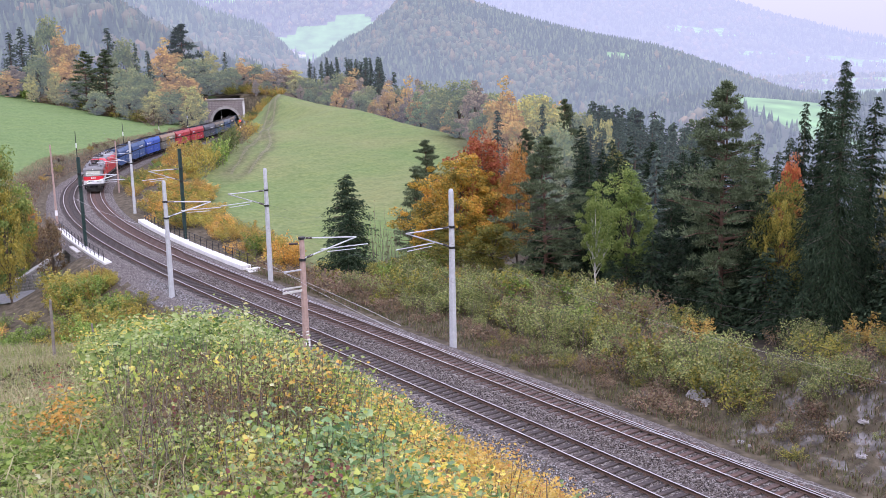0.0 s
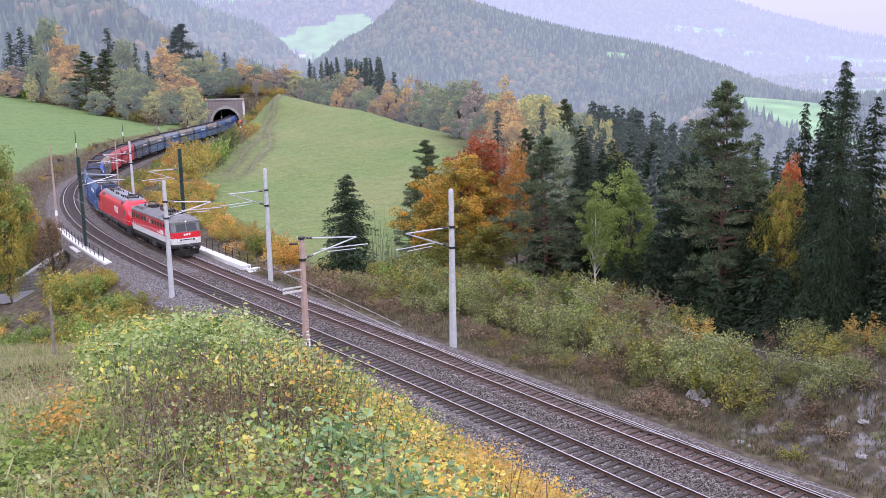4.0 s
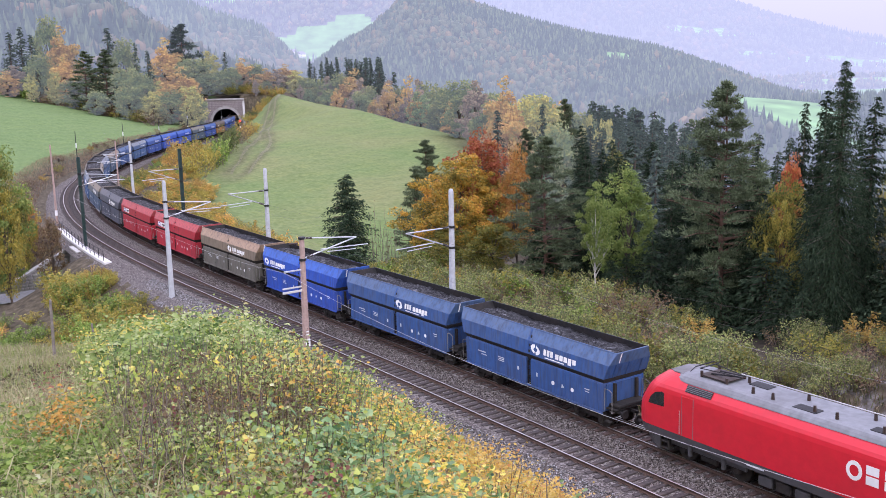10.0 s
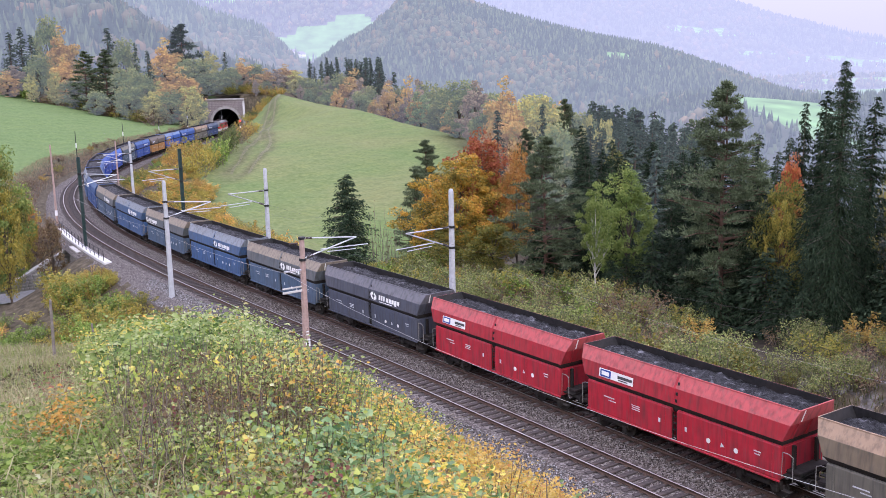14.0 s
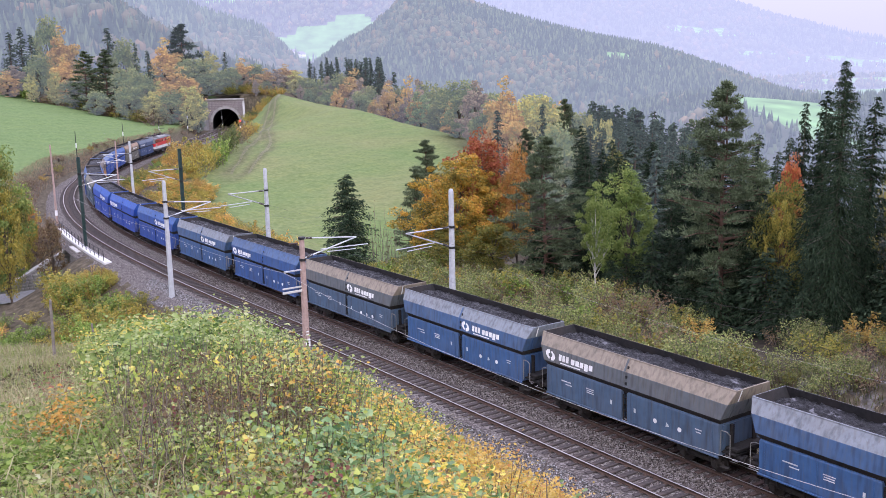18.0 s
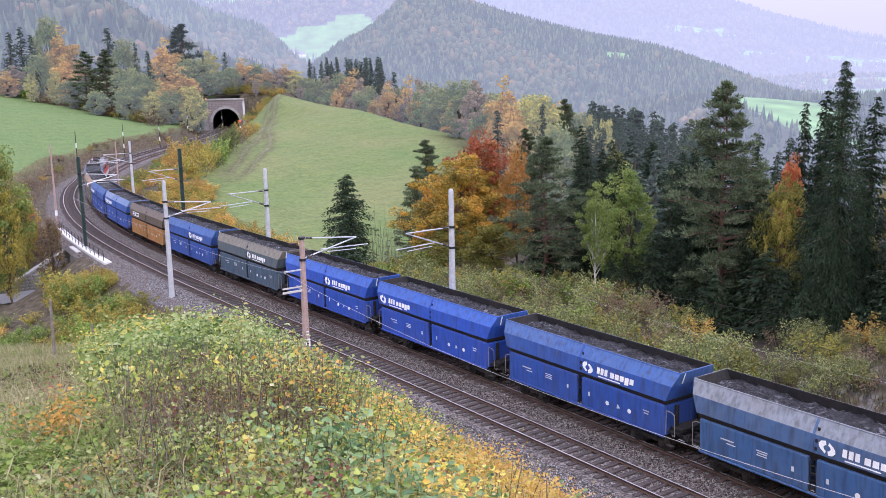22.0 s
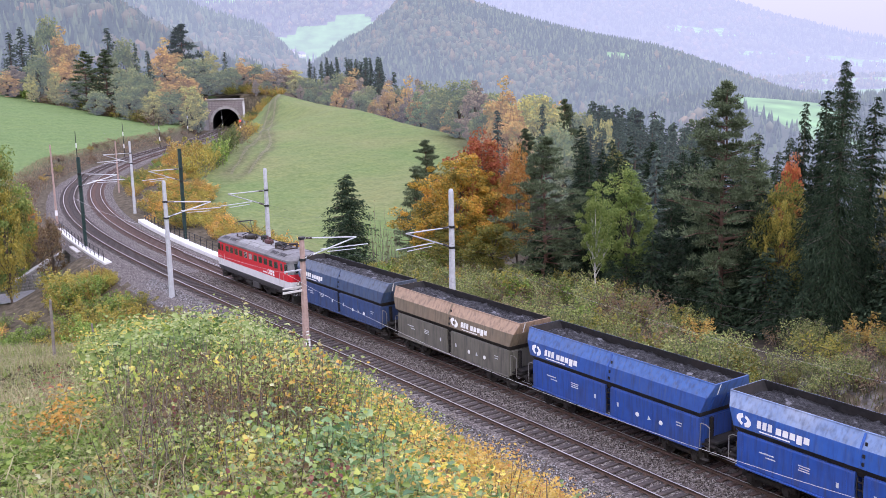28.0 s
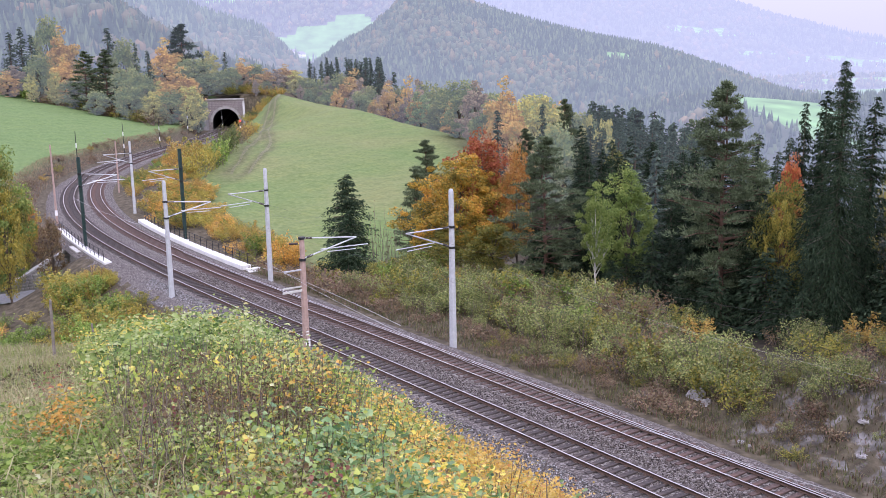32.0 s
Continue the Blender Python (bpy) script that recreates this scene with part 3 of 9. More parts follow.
# ---- tunnel portal ----
def build_tunnel():
    t = thing("tunnel_portal", Matrix(), "stone masonry tunnel portal with a dark arched mouth", "tunnel", kind="structure")
    mid, R, spring = LA / 2, 4.3, 2.1
    n = 18
    arch = [(mid - R, -0.8)] + [(mid - R * math.cos(math.pi * i / n), spring + R * math.sin(math.pi * i / n)) for i in range(n + 1)] + [(mid + R, -0.8)]
    ss = list(np.arange(TUNNEL, 600, 6.0))
    vault = Mesh()
    rings = [[at(s, l, z) for l, z in arch] for s in ss]
    for k in range(len(rings) - 1):
        m = len(arch)
        vault.add(rings[k] + rings[k + 1], [(i, i + 1, m + i + 1, m + i) for i in range(m - 1)])
    vault.add(rings[-1], [tuple(range(len(arch)))])
    part("vault", vault, M_bore, t, "near-black tunnel vault")
    floor = Mesh()
    for k in range(len(ss) - 1):
        floor.add([at(ss[k], mid - R, -0.85), at(ss[k], mid + R, -0.85), at(ss[k + 1], mid + R, -0.85), at(ss[k + 1], mid - R, -0.85)], [(0, 1, 2, 3)])
    part("tunnel_floor", floor, M_bore, t)
    # face: courses of stone on both sides and over the arch, and a ring of voussoirs
    core = Mesh()
    top = 9.3
    for a in range(len(arch) - 1):
        (l0, z0), (l1, z1) = arch[a], arch[a + 1]
        if abs(l1 - l0) < 1e-6:
            continue
        q = [at(TUNNEL, l0, z0), at(TUNNEL, l1, z1), at(TUNNEL, l1, top), at(TUNNEL, l0, top)]
        core.add(q, [(0, 1, 2, 3)])
    for sgn in (-1, 1):
        core.add([at(TUNNEL, mid + sgn * R, -1), at(TUNNEL, mid + sgn * 6.0, -1), at(TUNNEL, mid + sgn * 6.0, top), at(TUNNEL, mid + sgn * R, top)], [(0, 1, 2, 3)])
        core.add([at(TUNNEL, mid + sgn * 6.0, -1), at(TUNNEL + 3, mid + sgn * 6.0, -1), at(TUNNEL + 3, mid + sgn * 6.0, top), at(TUNNEL, mid + sgn * 6.0, top)], [(0, 1, 2, 3)])
    core.add([at(TUNNEL, mid - 6.0, top), at(TUNNEL, mid + 6.0, top), at(TUNNEL + 3, mid + 6.0, top), at(TUNNEL + 3, mid - 6.0, top)], [(0, 1, 2, 3)])
    part("portal_face", core, M_stone, t)
    rng = random.Random(5)
    for i in range(n):
        a0, a1 = math.pi * (i + 0.04) / n, math.pi * (i + 0.96) / n
        v = Mesh()
        ring = []
        for s in (TUNNEL - 0.16, TUNNEL + 0.05):
            ring.append([at(s, mid - r * math.cos(a), spring + r * math.sin(a)) for r, a in ((R, a0), (R + 0.85, a0), (R + 0.85, a1), (R, a1))])
        v.loft(ring)
        part("voussoir", v, M_stone_b, t)
    z = -0.7
    while z < top - 0.3:
        l = -6.0 + rng.uniform(0, 0.4)
        while l < 5.9:
            w = rng.uniform(0.8, 1.3)
            c = l + w / 2
            clear = math.hypot(c, max(z + 0.28 - spring, 0)) > R + 0.95 if z + 0.28 > spring else abs(c) > R + 0.55
            if clear:
                b = Mesh().box(0, 0, 0, 0.12, w - 0.04, 0.52, 0.03)
                o = part("stone", b, M_stone, t)
                o.matrix_basis = beside(TUNNEL - 0.03 - rng.uniform(0, 0.03), mid + min(c, 5.5), z + 0.28)
            l += w
        z += 0.56
    cop = part("coping", Mesh().box(0, 0, 0, 0.9, 12.6, 0.5, 0.05), M_stone_b, t)
    cop.matrix_basis = beside(TUNNEL + 0.1, mid, top + 0.2)
    for sgn in (-1, 1):
        w = Mesh()
        l0, l1 = mid + sgn * 5.6, mid + sgn * 6.3
        ring = []
        for s, h, o in ((TUNNEL + 0.2, 9.0, 0), (TUNNEL - 3.5, 5.6, 0.3), (TUNNEL - 8, 0.8, 0.8)):
            ring.append([at(s, l0 + sgn * o, -1), at(s, l1 + sgn * o, -1), at(s, l1 + sgn * o, h), at(s, l0 + sgn * o, h)])
        w.loft(ring)
        part("wing_wall", w, M_stone_b, t, "sloping stone wing wall")
    return t


build_tunnel()


# ---- signal lights ----
M_red_lamp = lamp_glow("red_signal_light", (1.0, 0.03, 0.02), 14)
M_white_lamp = material("white_marker_paint", (0.8, 0.8, 0.8), 0.6, 0, 0.1, 8, 0)


def signal(s, l, h, red):
    t = thing("railway_signal", beside(s, l, -0.5), "railway signal on a slim post with a red light" if red else "railway signal post with white marker boards", "signal", "signals along the line")
    part("post", Mesh().tube((0, 0, 0), (0, 0, h), 0.07), M_dark, t)
    part("head", Mesh().box(0, 0, h + 0.3, 0.25, 0.6, 1.1, 0.05), M_dark, t)
    part("board", Mesh().box(0.05, 0, h * 0.35, 0.06, 0.4, 1.0, 0.01), M_white_lamp, t)
    if red:
        part("lamp", Mesh().tube((0.13, 0, h + 0.45), (0.22, 0, h + 0.45), 0.17, n=12), M_red_lamp, t, "glowing red lamp")
    else:
        part("lamp", Mesh().tube((0.13, 0, h + 0.45), (0.22, 0, h + 0.45), 0.13, n=12), M_white_lamp, t)


signal(306, 3.2, 2.6, True)
signal(295, -8.3, 3.9, False)


# ---- catenary masts ----
def mast(s, l, h, style, reach, arms=((0.0, 0),), base=None, number=False):
    """A catenary mast; reach: how far its cantilever goes (towards the track, in l)."""
    g = on_ground(s, l)
    z0 = min(g.z - rail_z(s), -0.35) if base is None else base
    names = {"grey": "tall grey concrete catenary mast with a tubular cantilever", "red": "short reddish concrete catenary mast with a number plate", "green": "tall dark green steel catenary mast beside the bridge", "old": "slim dark catenary mast with white bands", "plain": "slim grey-brown mast without bands", "rusty": "slim rust-brown mast with a short white band"}
    t = thing("catenary_mast", beside(s, l, z0), names[style], "mast", "catenary masts")
    mat = {"grey": M_mast, "red": M_mast_red, "green": M_mast_green, "old": M_dark, "plain": M_mast_red, "rusty": M_mast_red}[style]
    H = h - z0
    if style in ("grey", "red"):
        w0, w1 = (0.23, 0.15)
        ring = [[Vector((a * w, b * w * 0.85, z)) for a, b in ((-1, -0.7), (-0.7, -1), (0.7, -1), (1, -0.7), (1, 0.7), (0.7, 1), (-0.7, 1), (-1, 0.7))] for z, w in ((-0.3, w0), (H - 0.12, w1), (H, w1 * 0.7))]
        part("shaft", Mesh().loft(ring), mat, t)
    elif style == "green":
        m = Mesh()
        for a in (-1, 1):
            m.box(0, a * 0.16, H / 2 - 0.1, 0.26, 0.04, H + 0.2)
        m.box(0, 0, H / 2 - 0.1, 0.04, 0.30, H + 0.2)
        part("shaft", m, mat, t)
        part("foot", Mesh().box(0, 0, 0.0, 0.7, 0.7, 0.5, 0.04), M_concrete, t)
    elif style in ("plain", "rusty"):
        part("shaft", Mesh().tube((0, 0, -0.3), (0, 0, H), 0.15, 0.10), mat, t)
        part("bracket", Mesh().tube((0, 0, H * 0.62), (0, -0.9, H * 0.62 + 0.05), 0.05), M_dark, t)
        if style == "rusty":
            part("band", Mesh().tube((0, 0, H * 0.12), (0, 0, H * 0.12 + 0.7), 0.165), M_white_lamp, t, "white marker band")
            part("insulator", Mesh().tube((0, 0.9, H * 0.78), (0, 0.9, H * 0.78 + 0.5), 0.12).tube((0, 0, H * 0.80), (0, 0.9, H * 0.80), 0.04), M_insul, t)
    else:
        part("shaft", Mesh().tube((0, 0, -0.3), (0, 0, H), 0.10, 0.06), mat, t)
        part("band", Mesh().tube((0, 0, H * 0.25), (0, 0, H * 0.25 + 1.0), 0.115), M_white_lamp, t, "white marker band")
        part("band", Mesh().tube((0, 0, H * 0.62), (0, 0, H * 0.62 + 0.9), 0.10), M_white_lamp, t, "white marker band")
    d = reach  # along local y; +y lies to the left of the train's way, which is +l
    zc, zm = 6.35 - z0, 7.75 - z0
    ze = zm - (0.4 if d > 0 else 0.0)
    tube_r = 0.045
    if d:
        sg = 1 if d > 0 else -1
        for zz, rr in ((zc, 0.24), (zm, 0.23)):
            part("clamp", Mesh().tube((0, 0, zz - 0.05), (0, 0, zz + 0.1), rr, n=10), M_dark, t)
        cl = part("cantilever", Mesh().tube((0, 0.2 * sg, zm), (0, d, ze), tube_r, n=7).tube((0, 0.2 * sg, zc + 0.12), (0, d, ze), tube_r, n=7), M_tube, t, "galvanised cantilever tubes")
        part("steady_arm", Mesh().tube((0, d * 0.33, zc + 0.52), (0, d * 1.22, zc + 0.42), 0.035, n=6).tube((0, d * 0.45, zc + 0.30), (0, d * 0.98, zc + 0.22), 0.025, n=6), M_tube, cl)
        for zz in (zm, zc + 0.12):
            ins = Mesh()
            for k in range(5):
                y = sg * (0.30 + 0.09 * k)
                f = (abs(y) - 0.2) / (abs(d) - 0.2)
                zz2 = zz + f * (ze - zz)
                ins.tube((0, y, zz2 - 0.0), (0, y + sg * 0.045, zz2), 0.085, n=8)
            part("insulator", ins, M_insul, cl, "dark ribbed insulator")
    if style in ("red",):
        part("crossbar", Mesh().box(0, -0.75, 4.35 - z0, 0.10, 1.5, 0.14, 0.01).box(0, -0.75, 4.62 - z0, 0.08, 1.5, 0.10, 0.01), M_concrete, t)
        part("feeder_arm", Mesh().box(0, -0.68, 5.72 - z0, 0.09, 1.36, 0.09, 0.01).tube((0, -1.28, 5.6 - z0), (0, -1.28, 5.78 - z0), 0.05), M_tube, t)
        part("number_plate", Mesh().box(0.24, 0, 1.5, 0.02, 0.34, 0.5, 0.005), M_white_lamp, t, "white plate with a dark bar")
        for zz, w, mt in ((1.6, 0.2, M_dark), (1.45, 0.16, M_dark), (2.05, 0.2, M_white_lamp), (2.25, 0.2, M_white_lamp)):
            part("number_bar", Mesh().box(0.255, 0, zz, 0.008, w, 0.08), mt, t)
        part("top_insulator", Mesh().tube((0, -0.3, H - 0.4), (0, -0.9, H - 0.35), 0.07), M_insul, t)
    return t


RIGHT_MASTS = [(24.1, 2.75, 10.3, "grey"), (53.0, 2.8, 9.75, "grey"), (79.8, 3.9, 10.0, "green"), (108.2, 3.87, 9.4, "grey"), (135.6, 3.62, 7.85, "plain")]
LEFT_MASTS = [(27.45, -6.62, 7.85, "red"), (52.3, -6.7, 9.55, "grey"), (83.0, -6.4, 9.6, "green"), (103.5, -6.6, 9.8, "rusty"), (171, -6.8, 7.75, "old"), (210.9, -7.4, 7.35, "old"), (236, -6.2, 6.9, "old"), (280, -9.6, 8.0, "old"), (300, -2.0, 6.2, "old")]
for s, l, h, st in RIGHT_MASTS:
    mast(s, l, h, st, -3.6 if s < 130 else 0)
for s, l, h, st in LEFT_MASTS:
    mast(s, l, h, st, 4.0 if s < 100 else 0)


# ---- wires ----
def wire(name, pts, r, label, mat):
    m = Mesh()
    rings = []
    for i, p in enumerate(pts):
        d = (pts[min(i + 1, len(pts) - 1)] - pts[max(i - 1, 0)]).normalized()
        u = d.cross(Vector((0, 0, 1))).normalized()
        v = u.cross(d)
        rings.append([p + r * (math.cos(k * 1.2566) * u + math.sin(k * 1.2566) * v) for k in range(5)])
    m.loft(rings)
    return tagged(part(name, m, mat), label, "wire", "overhead wires")


def span_line(l, z, stations, sag, n=8):
    pts = []
    for a, b in zip(stations[:-1], stations[1:]):
        for i in range(n):
            f = i / n
            pa, pb = at(a, l, z), at(b, l, z)
            p = pa + (pb - pa) * f
            p.z -= sag * 4 * f * (1 - f)
            pts.append(p)
    return pts


RS = [-92, -63, -34, -5, 24.1, 53, 79.8, 105.8, 134.6, 163, 200, 238, 268, 300, 330]
LS = [-89, -60, -31, -2, 27.45, 52.3, 83.5, 110.8, 140, 168, 200, 238, 268, 300, 330]
wire("contact_wire", span_line(0.0, 6.6, RS, 0.0, 1), 0.0045, "taut thin contact wire over the far track", M_wire_dark)
wire("catenary_wire", span_line(0.0, 7.7, RS, 0.5), 0.004, "sagging thin messenger wire over the far track", M_wire_dark)
wire("contact_wire", span_line(LA, 6.6, LS, 0.0, 1), 0.0045, "taut thin contact wire over the near track", M_wire_dark)
wire("catenary_wire", span_line(LA, 7.3, LS, 0.5), 0.004, "sagging thin messenger wire over the near track", M_wire_dark)
wire("feeder_wire", span_line(3.3, 6.0, [-80, -27.5, 24.1], 1.38, 12), 0.0042, "pale sagging feeder wire beside the far track", M_wire)
wire("feeder_wire", span_line(-7.9, 5.65, [-74, -23, 27.45], 1.3, 12) + span_line(-7.9, 5.65, [27.45, 52.3, 83.5], 0.35, 8), 0.0095, "bright sagging feeder wire beside the near track", M_wire)
wire("trackside_cable", [at(57, 4.0, 0.35), at(50, 3.7, 0.1), at(43, 3.4, 0.0), at(36, 3.1, -0.2), at(31, 2.9, -0.45)], 0.02, "grey cable sagging beside the far track", M_wire)


# ---- bridge over the lane ----
def railing(t, s0, s1, l, z, h=1.05):
    n = int((s1 - s0) / 1.9)
    post = Mesh().box(0, 0, h / 2, 0.07, 0.07, h, 0.008).data("railing_post", M_dark)
    for i in range(n + 1):
        o = new("railing_post", post)
        o.parent, o.matrix_basis = t, beside(s0 + (s1 - s0) * i / n, l, z)
    for hh in (h, h * 0.66, h * 0.33):
        m = Mesh()
        for i in range(n):
            m.tube(at(s0 + (s1 - s0) * i / n, l, z + hh), at(s0 + (s1 - s0) * (i + 1) / n, l, z + hh), 0.028, n=6)
        part("rail_bar", m, M_dark, t)
    return t


def block_row(t, name, s0, s1, l, z0, z1, w, mat, n, taper=0.0):
    for i in range(n):
        a, b = s0 + (s1 - s0) * i / n + 0.012, s0 + (s1 - s0) * (i + 1) / n - 0.012
        r = [[at(s, l - w / 2, z0), at(s, l + w / 2, z0), at(s, l + w / 2, z1 - 0.04), at(s, l + w / 2 - 0.04, z1), at(s, l - w / 2 + 0.04, z1), at(s, l - w / 2, z1 - 0.04)] for s in (a, b)]
        part(name, Mesh().loft(r), mat, t)


def build_bridge():
    b = thing("bridge_near_side", Matrix(), "concrete bridge parapet with dark railings over a lane", "bridge", "bridge sides")
    block_row(b, "coping", 71.5, 98.5, -6.75, -1.2, -0.30, 0.75, M_new_concrete, 9)
    block_row(b, "girder", 76.5, 93.0, -6.6, -2.6, -1.2, 0.6, M_concrete, 1)
    railing(b, 72.5, 97.5, -6.95, -0.3)
    block_row(b, "pier", 81.5, 85.6, -7.2, -5.0, -0.6, 1.1, M_concrete, 1)
    c = thing("bridge_far_side", Matrix(), "long white concrete kerb with dark railings beside the track", "bridge", "bridge sides")
    block_row(c, "coping", 59.5, 99.0, 3.25, -1.4, -0.18, 0.9, M_new_concrete, 12)
    railing(c, 60, 98, 3.55, -0.18)
    for i in range(5):
        o = part("step", Mesh().box(0, 0, 0, 0.34, 1.3, 0.22, 0.02), M_new_concrete, c)
        o.matrix_basis = beside(58.6 - i * 0.42, 3.5, -0.45 - i * 0.2)
    # lane below and its stone wall
    lane = Mesh()
    for i in range(24):
        l0, l1 = -60 + i * 2.6, -60 + (i + 1) * 2.6
        q = [at(82.0, l0), at(86.6, l0), at(86.6, l1), at(82.0, l1)]
        for p in q:
            p.z = -7.75
        lane.add(q, [(0, 1, 2, 3)])
    tagged(part("lane", lane, M_lane), "narrow pale grey lane passing under the railway", "road", kind="structure")
    w = thing("retaining_wall", Matrix(), "grey stone retaining wall along the lane by the bridge", "wall", kind="structure")
    rng = random.Random(9)
    core = Mesh()
    ring = []
    for l in (-7.4, -10, -13, -15.8):
        a = max(-3.7 - (-7.4 - l) * 0.52, -8.1)
        p = [at(87.4, l), at(88.2, l), at(88.2, l), at(87.4, l)]
        for q, z in zip(p, (-8.2, -8.2, a, a)):
            q.z = z
        ring.append(p)
    part("wall_core", core.loft(ring), M_stone_b, w)
    for row in range(12):
        l = -7.5
        while l > -16:
            wd = rng.uniform(0.35, 0.75)
            c = l - wd / 2
            top = -3.7 - (-7.4 - c) * 0.52
            z = -7.9 + row * 0.36
            if z + 0.34 < top:
                p = at(87.35 - rng.uniform(0, 0.05), c)
                o = part("stone", Mesh().box(0, 0, 0, 0.16, wd - 0.04, 0.32, 0.04), M_stone_b, w)
                o.matrix_basis = pose(p.x, p.y, z + 0.18, 0, 0, heading(87))
            l -= wd
    cap = Mesh()
    ring = []
    for l in (-7.4, -10, -13, -15.8):
        a = max(-3.7 - (-7.4 - l) * 0.52, -8.1)
        p = [at(87.2, l), at(88.3, l), at(88.3, l), at(87.2, l)]
        for q, z in zip(p, (a, a, a + 0.22, a + 0.22)):
            q.z = z
        ring.append(p)
    part("wall_cap", cap.loft(ring), M_concrete, w)


build_bridge()


# ---- fence posts on the near meadow ----
def fence_post(x, y, h, lean, r=0.034):
    t = thing("fence_post", pose(x, y, gz(x, y) - 0.1, lean, lean * 0.6, 20), "grey weathered wooden fence post in the grass", "fence post", "fence posts")
    part("post", Mesh().tube((0, 0, 0), (0, 0, h), r, r * 0.85, n=9), M_wood_grey, t)
    part("top", Mesh().tube((0, 0, h), (0, 0, h + 0.03), r * 0.85, r * 0.5, n=9), M_wood_grey, t)


fence_post(-8.35, 20.6, 1.5, 2)
fence_post(-11.2, 31.0, 1.2, -5)


# ---- rocks of the cutting ----
def rock(x, y, z, sx, sy, sz, seed, label="pale limestone rock half buried in the bank"):
    rng = np.random.default_rng(seed)
    t = thing("rock", pose(x, y, z, 0, 0, rng.uniform(0, 360)), label, "rock", "rocks of the cutting")
    n, m = 12, 7
    rings = []
    for j in range(m + 1):
        f = math.pi * j / m
        rr = []
        for i in range(n):
            a = 2 * math.pi * i / n
            d = Vector((math.sin(f) * math.cos(a), math.sin(f) * math.sin(a), math.cos(f)))
            k = 1 + 0.45 * noise.noise(d * 1.7 + Vector((seed, 0, 0))) + 0.25 * noise.noise(d * 4 + Vector((0, seed, 0)))
            rr.append(Vector((d.x * sx * k, d.y * sy * k, d.z * sz * k)))
        rings.append(rr)
    part("stone", Mesh().loft(rings), M_rock, t)
    return t


rkr = random.Random(31)
for s, l, a, b, c in ((-8.5, 5.6, 0.7, 0.5, 0.2), (-6.8, 6.3, 0.5, 0.4, 0.16), (-10.5, 6.8, 0.8, 0.5, 0.2), (-4.6, 6.0, 0.5, 0.35, 0.15), (-3.6, 7.4, 0.4, 0.3, 0.12), (-12.5, 7.6, 0.7, 0.5, 0.2), (6.6, 7.2, 0.9, 0.6, 0.75), (5.4, 6.6, 0.5, 0.4, 0.45), (0.9, 4.0, 0.28, 0.22, 0.2), (0.3, 3.9, 0.2, 0.18, 0.16)):
    g = on_ground(s, l)
    rock(g.x, g.y, g.z - 0.35 * c, a * 0.8, b * 0.9, c, rkr.randint(1, 99))



# ======== plants ========
def quads(rng, P, size, outward=None, lift=0.3, narrow=0.62):
    """Loose leaves: a bent diamond at each place."""
    n = len(P)
    nrm = rng.normal(size=(n, 3))
    if outward is not None:
        nrm = nrm * 0.8 + outward * 1.2
    nrm[:, 2] += lift
    nrm /= np.linalg.norm(nrm, axis=1, keepdims=True)
    u = np.cross(nrm, rng.normal(size=(n, 3)))
    u /= np.linalg.norm(u, axis=1, keepdims=True) + 1e-9
    w = np.cross(nrm, u)
    sz = (size * rng.uniform(0.65, 1.35, n))[:, None]
    V = np.stack([P + u * sz * 0.5, P + w * sz * 0.5 * narrow + nrm * sz * 0.1, P - u * sz * 0.5, P - w * sz * 0.5 * narrow + nrm * sz * 0.1], 1)
    F = np.arange(n * 4).reshape(n, 4)
    return V.reshape(-1, 3), F


def blob_points(rng, centres, radii, each, hollow=0.55):
    C = np.repeat(centres, each, 0)
    R = np.repeat(radii, each)[:, None]
    d = rng.normal(size=C.shape)
    d /= np.linalg.norm(d, axis=1, keepdims=True)
    r = rng.uniform(hollow ** 3, 1, (len(C), 1)) ** (1 / 3)
    return C + d * r * R * np.array([1, 1, 0.8]), d


def limb(m, a, b, r0, r1, rng, n=4, wob=0.06):
    a, b = Vector(a), Vector(b)
    pts = [a + (b - a) * (i / n) + Vector(rng.normal(0, wob, 3)) * (b - a).length * 0.5 * (0 < i < n) for i in range(n + 1)]
    m.path(pts, [r0 + (r1 - r0) * i / n for i in range(n + 1)], 6)
    return pts


